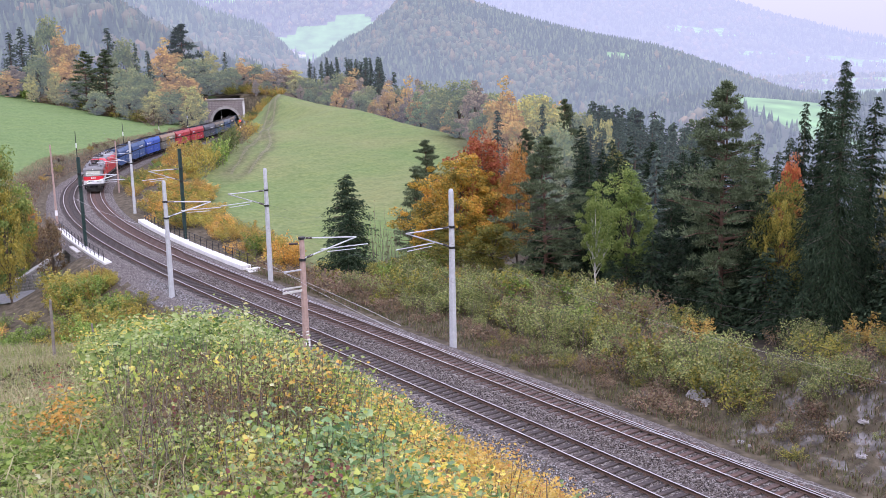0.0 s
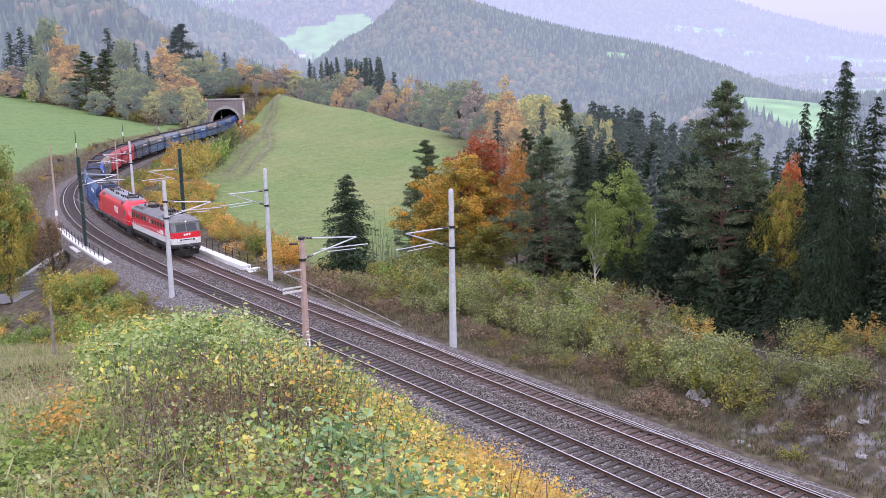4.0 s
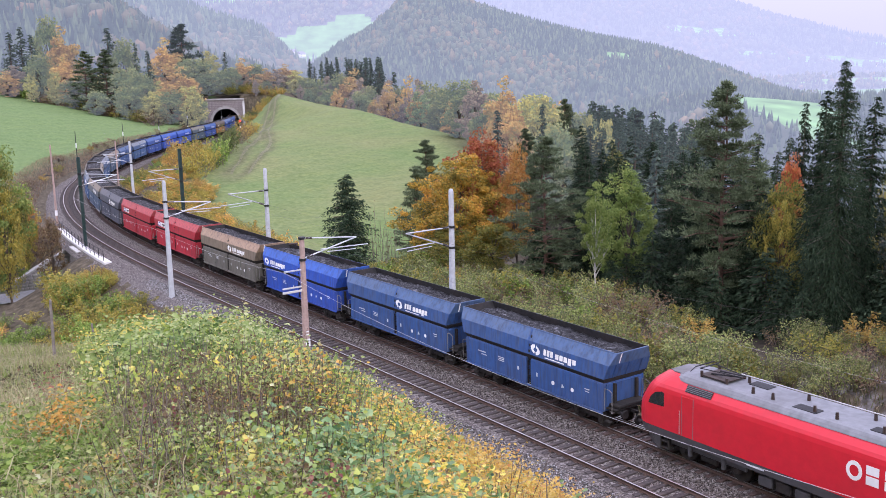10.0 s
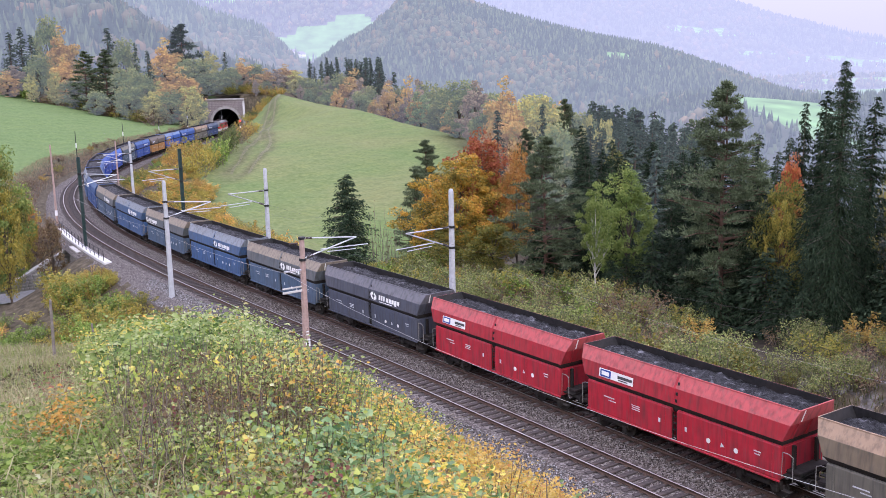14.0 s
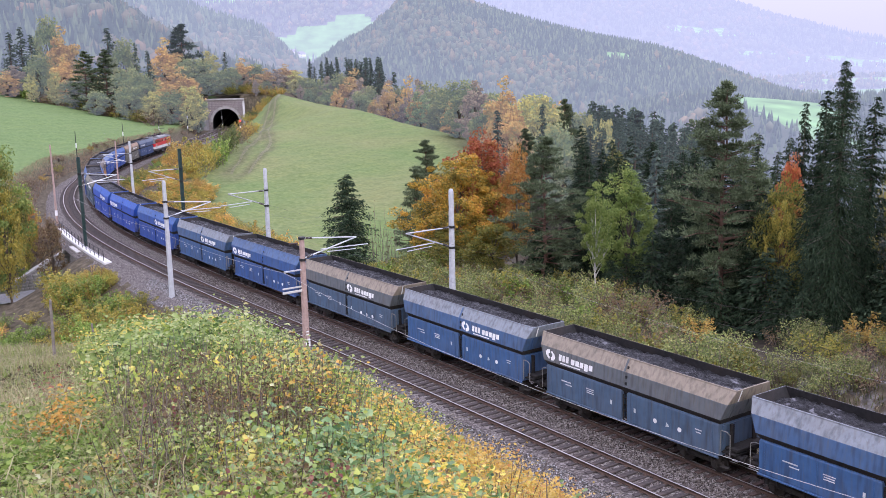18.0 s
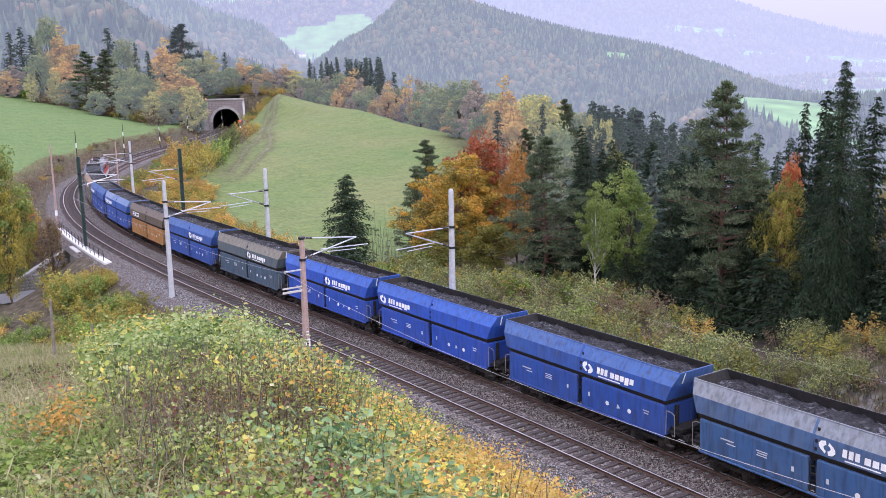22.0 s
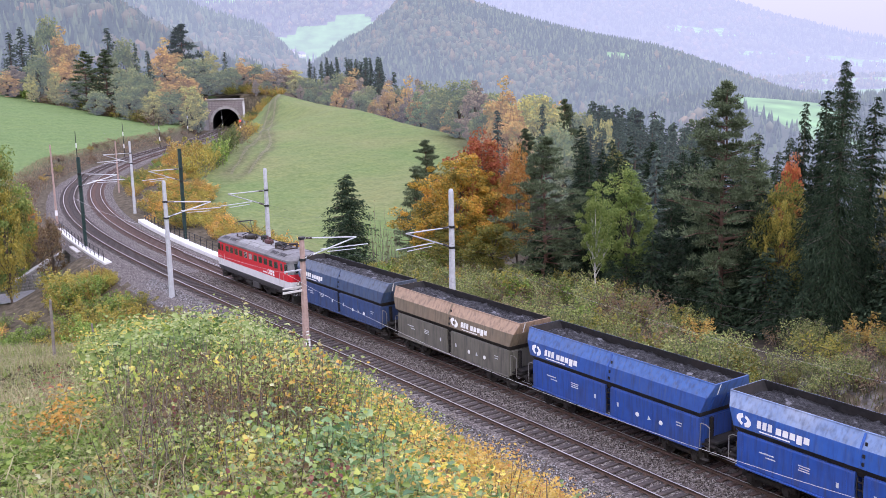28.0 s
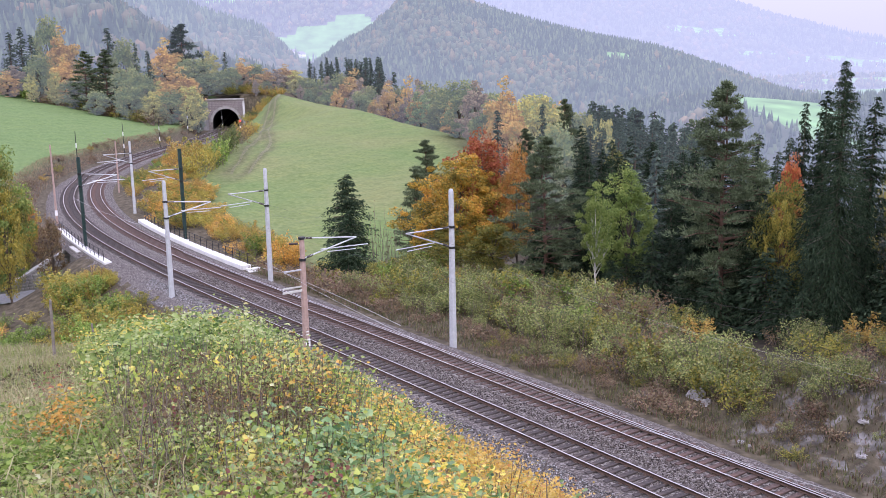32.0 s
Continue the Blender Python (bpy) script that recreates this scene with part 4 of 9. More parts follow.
def broadleaf(name, label, H, R, base, leaf_mat, bark, seed, clumps=60, each=110, leaf=0.30, spread=0.30, top=1.0, category="tree", girth=0.017):
    """Trunk, forked limbs and an uneven crown of many loose leaf clumps, large and small."""
    rng = np.random.default_rng(seed)
    t = thing(name, Matrix(), label, category)
    wood = Mesh()
    pts = limb(wood, (0, 0, -0.3), (rng.normal(0, 0.15), rng.normal(0, 0.15), H * 0.9), girth * H, 0.02, rng, 6, 0.02)
    d = rng.normal(size=(clumps, 3))
    d /= np.linalg.norm(d, axis=1, keepdims=True)
    rr = rng.uniform(0.25, 1.0, (clumps, 1)) ** 0.5
    cz = base + (H - base) * 0.5
    zz = (d * rr)[:, 2]
    az = np.arctan2(d[:, 1], d[:, 0])
    lobe = 1 + 0.16 * np.sin(3 * az + seed + 2 * zz) + 0.12 * np.sin(5 * az - 4 * zz + 2 * seed)
    wide = (1.0 - 0.35 * np.clip(zz, 0, 1) * top + 0.10 * rng.normal(size=clumps)) * lobe
    C = np.stack([d[:, 0] * rr[:, 0] * R * wide, d[:, 1] * rr[:, 0] * R * wide, cz + zz * (H - base) * 0.5 * (1 + 0.08 * rng.normal(size=clumps))], 1)
    rad = R * spread * rng.uniform(0.45, 1.35, clumps)
    for c in C[:: max(1, clumps // 18)]:
        z0 = max(min(c[2] * 0.55, H * 0.8), base * 0.7)
        f = z0 / H
        limb(wood, (0, 0, z0), tuple(c), 0.5 * girth * H * (1 - f) + 0.015, 0.012, rng, 3, 0.05)
    part("trunk", wood, bark, t)
    P, out = blob_points(rng, C, rad, each, 0.3)
    P[:, 2] -= 0.12 * rad.repeat(each) * rng.random(len(P))
    V, F = quads(rng, P, leaf, out)
    part("crown", arrays("crown", V, F, leaf_mat), leaf_mat, t)
    return t


def needles(rng, P, D, size, thin, sag=0.06):
    """Short needle sprays: a slim diamond at each place, along D."""
    n = len(P)
    D = D / (np.linalg.norm(D, axis=1, keepdims=True) + 1e-9)
    w = np.cross(D, np.tile([0, 0, 1.0], (n, 1)) + rng.normal(0, 0.6, (n, 3)))
    w /= np.linalg.norm(w, axis=1, keepdims=True) + 1e-9
    L = (size * rng.uniform(0.6, 1.4, n))[:, None]
    V = np.stack([P - D * L * 0.35, P + w * L * thin + D * L * 0.05, P + D * L * 0.7 - [0, 0, sag * size], P - w * L * thin + D * L * 0.05], 1)
    return V.reshape(-1, 3), np.arange(n * 4).reshape(n, 4)


def conifer(name, label, H, R, base, leaf_mat, seed, whorl=0.5, arms=8, step=0.30, droop=0.35, spray=0.55, power=0.85, gaps=0.1, thin=0.26, fans=3, hang=0.5):
    """Straight trunk with whorls of drooping branches, long and short, hung with needle sprays."""
    rng = np.random.default_rng(seed)
    t = thing(name, Matrix(), label, "tree")
    wood = Mesh().tube((0, 0, -0.3), (0, 0, H * 0.6), 0.013 * H, 0.007 * H, 8).tube((0, 0, H * 0.6), (0, 0, H), 0.007 * H, 0.01, 6)
    P, D = [], []
    z = base
    while z < H - 0.1:
        f = (z - base) / (H - base)
        for k in range(max(4, int(arms * (1 - 0.35 * f)))):
            if rng.random() < gaps:
                continue
            a = rng.uniform(0, 2 * math.pi)
            lobe = 1 + 0.20 * math.sin(2 * a + 0.9 * z + seed) + 0.14 * math.sin(5 * a - 1.7 * z)
            length = R * (1 - f) ** power * lobe * rng.triangular(0.5, 1.0, 1.4) + 0.12
            zz = z + rng.uniform(-0.5, 0.5) * whorl
            n = max(2, int(length / step))
            q = (np.arange(n) + rng.uniform(0.3, 0.9, n)) / n
            x = q * length
            up = 0.25 - 0.5 * (1 - f)
            hz = zz + x * up * 0.5 - droop * x * x / max(length, 0.3) * (1 - 0.55 * f) + 0.34 * droop * (q ** 4) * length
            wide = 0.10 + 0.26 * length * q * (1.25 - q)
            for dup in range(fans):
                off = rng.normal(0, 1, n) * wide
                drop = np.abs(rng.normal(0, 1, n)) * hang * (0.08 + 0.18 * length) * (0.4 + q)
                P.append(np.stack([np.cos(a) * x - np.sin(a) * off, np.sin(a) * x + np.cos(a) * off, hz - 0.25 * np.abs(off) - drop * 0.6], 1))
                ang = a + np.sign(off) * rng.uniform(0.2, 1.0, n)
                D.append(np.stack([np.cos(ang), np.sin(ang), -0.2 - hang * rng.uniform(0, 1.6, n) * (1 - 0.7 * f)], 1))
            if k % 2 == 0 and length > 0.8:
                wood.tube((0, 0, zz), (math.cos(a) * length * 0.8, math.sin(a) * length * 0.8, float(hz[-1] + 0.1)), 0.03, 0.01, 4, False)
        z += whorl * rng.uniform(0.8, 1.2) * (1 - 0.4 * f)
    P, D = np.concatenate(P), np.concatenate(D)
    part("trunk", wood, M_bark, t)
    V, F = needles(rng, P, D + rng.normal(0, 0.25, D.shape), spray, thin)
    part("crown", arrays("crown", V, F, leaf_mat), leaf_mat, t)
    return t


def pine(name, label, H, R, base, leaf_mat, seed, limbs=70, each=5, tuft=70, size=0.2, girth=0.012, full=1.0):
    """Reddish trunk, upswept limbs bare near the trunk, needle tufts in flat cushions at the twigs' ends."""
    rng = np.random.default_rng(seed)
    t = thing(name, Matrix(), label, "tree")
    wood = Mesh()
    pts = limb(wood, (0, 0, -0.3), (rng.normal(0, 0.2), rng.normal(0, 0.2), H - 0.4), girth * H, 0.03, rng, 8, 0.012)
    C, rad, out = [], [], []
    for i in range(limbs):
        f = ((i + rng.random()) / limbs) ** 0.9
        z = base + (H - base) * f
        a = rng.uniform(0, 2 * math.pi)
        profile = float(np.interp(f, [0, 0.12, 0.40, 0.72, 0.92, 1], [0.5, 0.92, 1.0, 0.62, 0.30, 0.10]))
        length = R * profile * rng.triangular(0.45, 0.9, 1.2)
        root = Vector((0, 0, z - 0.12 * length))
        tip = Vector((math.cos(a) * length, math.sin(a) * length, z + length * rng.uniform(-0.15, 0.30)))
        limb(wood, root, tip, 0.02 + 0.012 * length, 0.012, rng, 3, 0.06)
        m = max(2, int(each * (0.5 + 0.5 * profile)))
        q = rng.uniform(0.38 if length > 1 else 0.1, 1.04, m)
        c = np.array(root) + (np.array(tip) - np.array(root)) * q[:, None]
        side = rng.normal(0, 0.20, m) * length
        c[:, 0] -= math.sin(a) * side
        c[:, 1] += math.cos(a) * side
        c[:, 2] += rng.uniform(-0.05, 0.22, m)
        C.append(c)
        rad.append(rng.uniform(0.26, 0.52, m) * full * (0.75 + 0.25 * profile))
        out.append(np.tile([math.cos(a) * 0.5, math.sin(a) * 0.5, 0.55], (m, 1)))
    C, rad, out = np.concatenate(C), np.concatenate(rad), np.repeat(np.concatenate(out), tuft, 0)
    P, d = blob_points(rng, C, rad, tuft, 0.25)
    P[:, 2] = np.repeat(C[:, 2], tuft) + (P[:, 2] - np.repeat(C[:, 2], tuft)) * 0.62
    part("trunk", wood, M_bark_red, t)
    V, F = needles(rng, P, d + out, size, 0.14, -0.05)
    part("crown", arrays("crown", V, F, leaf_mat), leaf_mat, t)
    return t


def shrub(name, label, H, R, leaf_mat, seed, leaves=1300, leaf=0.10, stems=14, upright=0.5, wood=None, category="bush"):
    """Many thin stems from one root, leaved along their length."""
    rng = np.random.default_rng(seed)
    t = thing(name, Matrix(), label, category)
    m = Mesh()
    P = []
    for k in range(stems):
        a, r = rng.uniform(0, 6.283), R * rng.uniform(0.1, 1.0) ** 0.6
        h = H * rng.uniform(0.6, 1.0) * (1 - 0.35 * (r / R) ** 2)
        tip = Vector((math.cos(a) * r, math.sin(a) * r, h))
        root = Vector((math.cos(a) * r * 0.3, math.sin(a) * r * 0.3, -0.15))
        mid = root + (tip - root) * 0.5 + Vector((0, 0, h * 0.12 * upright))
        m.tube(root, mid, 0.018, 0.012, 4, False).tube(mid, tip, 0.012, 0.004, 4, False)
        n = leaves // stems
        q = rng.uniform(0.12, 1.03, n) ** 0.75
        c = np.where(q[:, None] < 0.5, np.array(root) + (np.array(mid) - np.array(root)) * (q[:, None] * 2), np.array(mid) + (np.array(tip) - np.array(mid)) * (q[:, None] * 2 - 1))
        P.append(c + rng.normal(0, 1, (n, 3)) * (0.05 + 0.16 * R * (1.15 - q[:, None])) * np.array([1, 1, 0.6]))
    P = np.concatenate(P)
    P[:, 2] = np.abs(P[:, 2]) + 0.02
    part("branchwork", m, wood or M_twig, t)
    V, F = quads(rng, P, leaf, None, 0.5)
    part("leaves", arrays("leaves", V, F, leaf_mat), leaf_mat, t)
    return t


L_spruce = foliage("spruce_needles", [(0.016, 0.028, 0.017), (0.026, 0.042, 0.024), (0.036, 0.056, 0.032), (0.054, 0.077, 0.044)], 0.85, 0.12, gloss=0.05)
L_pine = foliage("pine_needles", [(0.075, 0.100, 0.058), (0.108, 0.140, 0.080), (0.142, 0.178, 0.102), (0.188, 0.225, 0.130)], 0.85, 0.25, gloss=0.05)
# far-wood leaves: tints lightened and mixed with glow to paint in haze
VALLEY_HAZE_GLOW = (0.80, 0.88, 1.28)
L_farspruce = foliage("wood_spruce_needles", [(0.034, 0.056, 0.040), (0.050, 0.076, 0.052), (0.068, 0.098, 0.066), (0.095, 0.126, 0.084)], 0.8, 0.15, gloss=0.08, haze=VALLEY_HAZE_GLOW, haze_amount=0.03)
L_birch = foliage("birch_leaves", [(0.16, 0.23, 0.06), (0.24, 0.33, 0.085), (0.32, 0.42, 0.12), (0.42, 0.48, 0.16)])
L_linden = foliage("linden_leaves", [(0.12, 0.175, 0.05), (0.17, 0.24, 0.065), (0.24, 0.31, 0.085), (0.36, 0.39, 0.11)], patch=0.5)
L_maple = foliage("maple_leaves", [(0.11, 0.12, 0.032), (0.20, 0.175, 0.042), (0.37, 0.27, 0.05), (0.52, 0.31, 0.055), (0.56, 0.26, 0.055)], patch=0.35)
L_farolive = foliage("wood_olive_leaves", [(0.090, 0.135, 0.045), (0.145, 0.195, 0.060), (0.235, 0.260, 0.070), (0.370, 0.330, 0.090)], patch=0.3, haze=VALLEY_HAZE_GLOW, haze_amount=0.085)
L_faryellow = foliage("wood_yellow_leaves", [(0.300, 0.285, 0.070), (0.450, 0.400, 0.085), (0.620, 0.520, 0.110), (0.300, 0.330, 0.095)], haze=VALLEY_HAZE_GLOW, haze_amount=0.085)
L_farorange = foliage("wood_orange_leaves", [(0.340, 0.190, 0.050), (0.500, 0.290, 0.065), (0.620, 0.400, 0.095), (0.360, 0.310, 0.085)], patch=0.3, haze=VALLEY_HAZE_GLOW, haze_amount=0.085)
L_fargreen = foliage("wood_green_leaves", [(0.090, 0.140, 0.050), (0.135, 0.195, 0.068), (0.190, 0.255, 0.085), (0.260, 0.305, 0.100)], haze=VALLEY_HAZE_GLOW, haze_amount=0.085)
L_farbrown = foliage("wood_brown_leaves", [(0.195, 0.143, 0.091), (0.273, 0.195, 0.117), (0.338, 0.247, 0.143), (0.260, 0.221, 0.130)], haze=VALLEY_HAZE_GLOW, haze_amount=0.085)
L_green = foliage("fresh_green_leaves", [(0.108, 0.168, 0.036), (0.156, 0.240, 0.048), (0.228, 0.324, 0.072), (0.324, 0.408, 0.108)])
L_midgreen = foliage("dull_green_leaves", [(0.072, 0.102, 0.036), (0.108, 0.144, 0.048), (0.156, 0.192, 0.066), (0.204, 0.216, 0.072)])
L_olive = foliage("olive_turning_leaves", [(0.125, 0.150, 0.044), (0.200, 0.213, 0.056), (0.301, 0.276, 0.063), (0.376, 0.314, 0.075)])
L_yellow = foliage("yellow_autumn_leaves", [(0.25, 0.21, 0.05), (0.40, 0.33, 0.07), (0.56, 0.44, 0.10), (0.34, 0.35, 0.10)])
L_gold = foliage("golden_orange_leaves", [(0.33, 0.20, 0.055), (0.47, 0.30, 0.075), (0.60, 0.40, 0.11), (0.38, 0.34, 0.11)])
L_flame = foliage("bright_orange_leaves", [(0.50, 0.25, 0.055), (0.68, 0.37, 0.085), (0.78, 0.48, 0.13), (0.50, 0.38, 0.10)])
L_orange = foliage("orange_autumn_leaves", [(0.40, 0.17, 0.05), (0.54, 0.25, 0.07), (0.60, 0.34, 0.10), (0.44, 0.29, 0.09)])
L_red = foliage("russet_red_leaves", [(0.34, 0.085, 0.05), (0.46, 0.13, 0.065), (0.52, 0.20, 0.08), (0.46, 0.26, 0.08)], patch=0.4)
L_brown = foliage("brown_autumn_leaves", [(0.12, 0.075, 0.045), (0.20, 0.13, 0.075), (0.30, 0.21, 0.12), (0.22, 0.18, 0.09)])
L_willow = foliage("grey_green_willow", [(0.12, 0.155, 0.055), (0.205, 0.250, 0.085), (0.31, 0.35, 0.13), (0.42, 0.41, 0.165)])
L_dry = foliage("dry_grass_blades", [(0.16, 0.115, 0.075), (0.24, 0.185, 0.12), (0.34, 0.27, 0.17), (0.18, 0.10, 0.08)], 0.8)
L_straw = foliage("straw_grass", [(0.30, 0.25, 0.13), (0.40, 0.35, 0.19), (0.50, 0.45, 0.27), (0.24, 0.26, 0.10)], 0.8)
L_grass = foliage("green_grass_blades", [(0.13, 0.19, 0.04), (0.20, 0.27, 0.06), (0.27, 0.33, 0.09), (0.36, 0.37, 0.13)], 0.7)

# ---- prototypes, one of each kind, then copies ----
KINDS = {
    "heavy": [conifer("spruce_tree", "tall broad dark green spruce with drooping branches", 18, 3.9, 0.6, L_spruce, 11, whorl=0.33, arms=13, step=0.16, spray=0.22, thin=0.13, fans=8, gaps=0.1, power=0.72, hang=0.8)],
    "spruce": [conifer("spruce_tree", "tall dark green spruce with drooping branches", 18, 3.3, 0.5, L_spruce, 12, whorl=0.42, arms=10, step=0.22, spray=0.32, thin=0.16, fans=5, gaps=0.1, power=0.75, hang=0.7),
               conifer("spruce_tree", "tall dark green spruce with drooping branches", 18, 3.1, 0.7, L_spruce, 18, whorl=0.44, arms=9, step=0.22, spray=0.32, thin=0.16, fans=5, gaps=0.16, power=0.75, hang=0.7)],
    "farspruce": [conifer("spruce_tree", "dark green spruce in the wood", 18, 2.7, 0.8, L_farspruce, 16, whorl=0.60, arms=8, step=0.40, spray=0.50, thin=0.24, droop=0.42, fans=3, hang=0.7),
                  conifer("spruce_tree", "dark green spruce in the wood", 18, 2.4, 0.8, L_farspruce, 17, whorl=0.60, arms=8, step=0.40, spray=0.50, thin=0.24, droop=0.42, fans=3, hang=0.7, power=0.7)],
    "young": [conifer("young_spruce", "young dark spruce under the taller trees", 6, 2.0, 0.1, L_spruce, 29, whorl=0.34, arms=9, step=0.22, spray=0.30, thin=0.18, fans=4, gaps=0.1, power=0.7, hang=0.6)],
    "slim": [conifer("spruce_tree", "slender dark spruce at the wood's edge", 10, 2.5, 0.4, L_spruce, 13, whorl=0.30, arms=11, step=0.16, spray=0.24, thin=0.16, fans=7, droop=0.35, gaps=0.06, power=0.75, hang=0.6)],
    "pine": [pine("pine_tree", "tall open-crowned pine with grey-green needles and a reddish trunk", 17, 3.9, 2.4, L_pine, 14, 132, 7, 66, 0.21, full=1.08)],
    "bushpine": [pine("pine_tree", "bushy pine with grey-green needles", 14, 3.6, 0.8, L_pine, 15, 95, 7, 60, 0.22)],
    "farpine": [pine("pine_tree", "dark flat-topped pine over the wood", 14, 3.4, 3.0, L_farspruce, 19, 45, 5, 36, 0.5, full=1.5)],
    "birch": [broadleaf("birch_tree", "slender birch with light green leaves and a white trunk", 9, 1.75, 2.6, L_birch, M_bark_pale, 20, 150, 80, 0.14, 0.22, girth=0.009)],
    "green": [broadleaf("green_tree", "dense green leafy tree with yellowing edges", 11, 2.6, 0.9, L_linden, M_bark, 21, 150, 110, 0.17, 0.21)],
    "maple": [broadleaf("maple_tree", "broad maple in yellow and orange autumn leaf", 14, 4.6, 0.8, L_maple, M_bark, 22, 260, 130, 0.21, 0.16)],
    "yellow": [broadleaf("yellow_tree", "autumn tree with yellow leaves", 12, 3.2, 1.5, L_yellow, M_bark, 23, 110, 90, 0.23, 0.24)],
    "orange": [broadleaf("orange_tree", "autumn tree with orange leaves", 12, 3.0, 1.5, L_orange, M_bark, 24, 110, 90, 0.23, 0.24)],
    "red": [broadleaf("red_tree", "autumn tree with russet red leaves", 12, 3.0, 2.0, L_red, M_bark, 25, 110, 90, 0.23, 0.24)],
    "olive": [broadleaf("olive_tree", "tree with olive green leaves beginning to turn", 12, 3.6, 1.0, L_olive, M_bark, 26, 110, 90, 0.23, 0.24)],
    "brown": [broadleaf("brown_tree", "autumn tree with thin brown leaves", 12, 3.0, 1.5, L_brown, M_bark, 27, 70, 60, 0.26, 0.28)],
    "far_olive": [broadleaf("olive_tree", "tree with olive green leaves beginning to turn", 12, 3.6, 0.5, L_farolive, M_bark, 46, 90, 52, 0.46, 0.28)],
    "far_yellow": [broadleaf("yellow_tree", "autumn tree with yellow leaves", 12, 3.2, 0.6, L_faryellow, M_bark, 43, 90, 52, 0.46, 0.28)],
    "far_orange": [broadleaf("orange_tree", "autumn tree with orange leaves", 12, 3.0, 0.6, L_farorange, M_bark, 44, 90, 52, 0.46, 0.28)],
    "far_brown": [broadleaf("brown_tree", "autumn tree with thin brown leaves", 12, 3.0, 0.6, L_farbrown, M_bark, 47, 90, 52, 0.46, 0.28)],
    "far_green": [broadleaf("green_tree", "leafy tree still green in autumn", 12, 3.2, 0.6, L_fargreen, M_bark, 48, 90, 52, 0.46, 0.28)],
    "willow": [shrub("willow_bush", "grey-green willow bush beside the line", 2.2, 1.05, L_willow, 31, 1300, 0.095, 24, 0.9), shrub("willow_bush", "grey-green willow bush beside the line", 1.8, 1.2, L_willow, 32, 1300, 0.095, 22, 0.9)],
    "flamebush": [shrub("orange_bush", "bright orange autumn bush on the embankment", 3.2, 1.8, L_flame, 34, 900, 0.17, 18)],
    "midbush": [shrub("green_bush", "dull green bush at the meadow's edge", 3.2, 1.8, L_midgreen, 35, 1000, 0.19, 18)],
    "goldbush": [shrub("orange_bush", "orange and yellow autumn bush on the embankment", 3.2, 1.8, L_gold, 33, 900, 0.19, 18)],
    "yellowbush": [shrub("yellow_bush", "yellow-leaved autumn bush on the embankment", 3.0, 1.8, L_yellow, 34, 900, 0.19, 18)],
    "greenbush": [shrub("green_bush", "fresh green leafy bush on the bank", 2.4, 1.7, L_green, 35, 1000, 0.16, 18)],
    "olivebush": [shrub("olive_bush", "olive green bush with yellowing leaves", 2.4, 1.8, L_olive, 36, 1000, 0.16, 18)],
    "brownbush": [shrub("brown_bush", "brown dry bush of thin stems", 1.7, 1.5, L_brown, 37, 520, 0.11, 26)],
    "dry": [shrub("dry_grass_clump", "clump of dry brown grass and weeds", 1.0, 0.9, L_dry, 38, 380, 0.13, 20, category="grass clump")],
    "bare": [shrub("bare_shrub", "bare leafless shrub of grey upright stems", 6.0, 1.2, L_brown, 39, 120, 0.10, 16)],
}
HEIGHT = {"young": 6, "heavy": 18, "bushpine": 14, "farpine": 14, "birch": 9, "spruce": 18, "farspruce": 18, "slim": 10, "pine": 17, "green": 11, "maple": 14, "willow": 2.2, "goldbush": 3.2, "flamebush": 3.2, "midbush": 3.2, "yellowbush": 3.0, "greenbush": 2.4, "olivebush": 2.4, "brownbush": 1.7, "dry": 1.0, "bare": 6.0}
USED = set()
prng = random.Random(77)


def plant(kind, x, y, height, wide=1.0, sink=0.1, pick=None):
    """A copy of a kind at that height, standing on the ground; far off a sparser make, most with painted haze."""
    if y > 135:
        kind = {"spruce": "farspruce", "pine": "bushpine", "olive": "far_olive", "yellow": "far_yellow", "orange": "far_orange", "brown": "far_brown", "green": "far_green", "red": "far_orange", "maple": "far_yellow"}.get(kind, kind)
    i = prng.randrange(len(KINDS[kind])) if pick is None else pick
    proto = KINDS[kind][i]
    h0 = 1.8 if (kind, i) == ("willow", 1) else HEIGHT.get(kind, 12)
    k = height / h0
    m = Matrix.LocRotScale((x, y, gz(x, y) - sink), Euler((0, 0, prng.uniform(0, 6.283))), (k * wide, k * wide, k))
    if (kind, i) in USED:
        o = copy_thing(proto, m)
        o.matrix_basis = m
    else:
        USED.add((kind, i))
        o = proto
        o.matrix_basis = m
    return o


def trees(rows):
    """Rows of kind, x, y and the height of the top over rail level."""
    for kind, x, y, top, *w in rows:
        plant(kind, x, y, max(top - gz(x, y) + 0.1, 1.5), *w)


# wood's edge right of the line
trees([
    ("heavy", 25.1, 63, 17.6, 0.7), ("spruce", 24.8, 65, 15.7, 0.73), ("spruce", 28.4, 66, 15.2, 0.9), ("spruce", 27.8, 77, 14.1, 0.63),
    ("pine", 20.9, 74, 15.7, 1.06), ("spruce", 26.9, 92, 9.0, 1.16), ("spruce", 26.5, 98, 9.3, 1.03), ("spruce", 31.9, 95, 8.3, 1.01),
    ("spruce", 30.2, 72, 12.4, 0.77), ("spruce", 27.9, 74, 12.4, 0.71), ("olive", 24.6, 71, 9.8, 0.59), ("red", 26.6, 76, 9.9, 0.51),
    ("yellow", 24.0, 70, 8.1, 0.47), ("yellow", 34.1, 76, 9.1, 0.4), ("spruce", 23.0, 72, 7.9, 1.25), ("spruce", 26.4, 70, 8.7, 0.8),
])
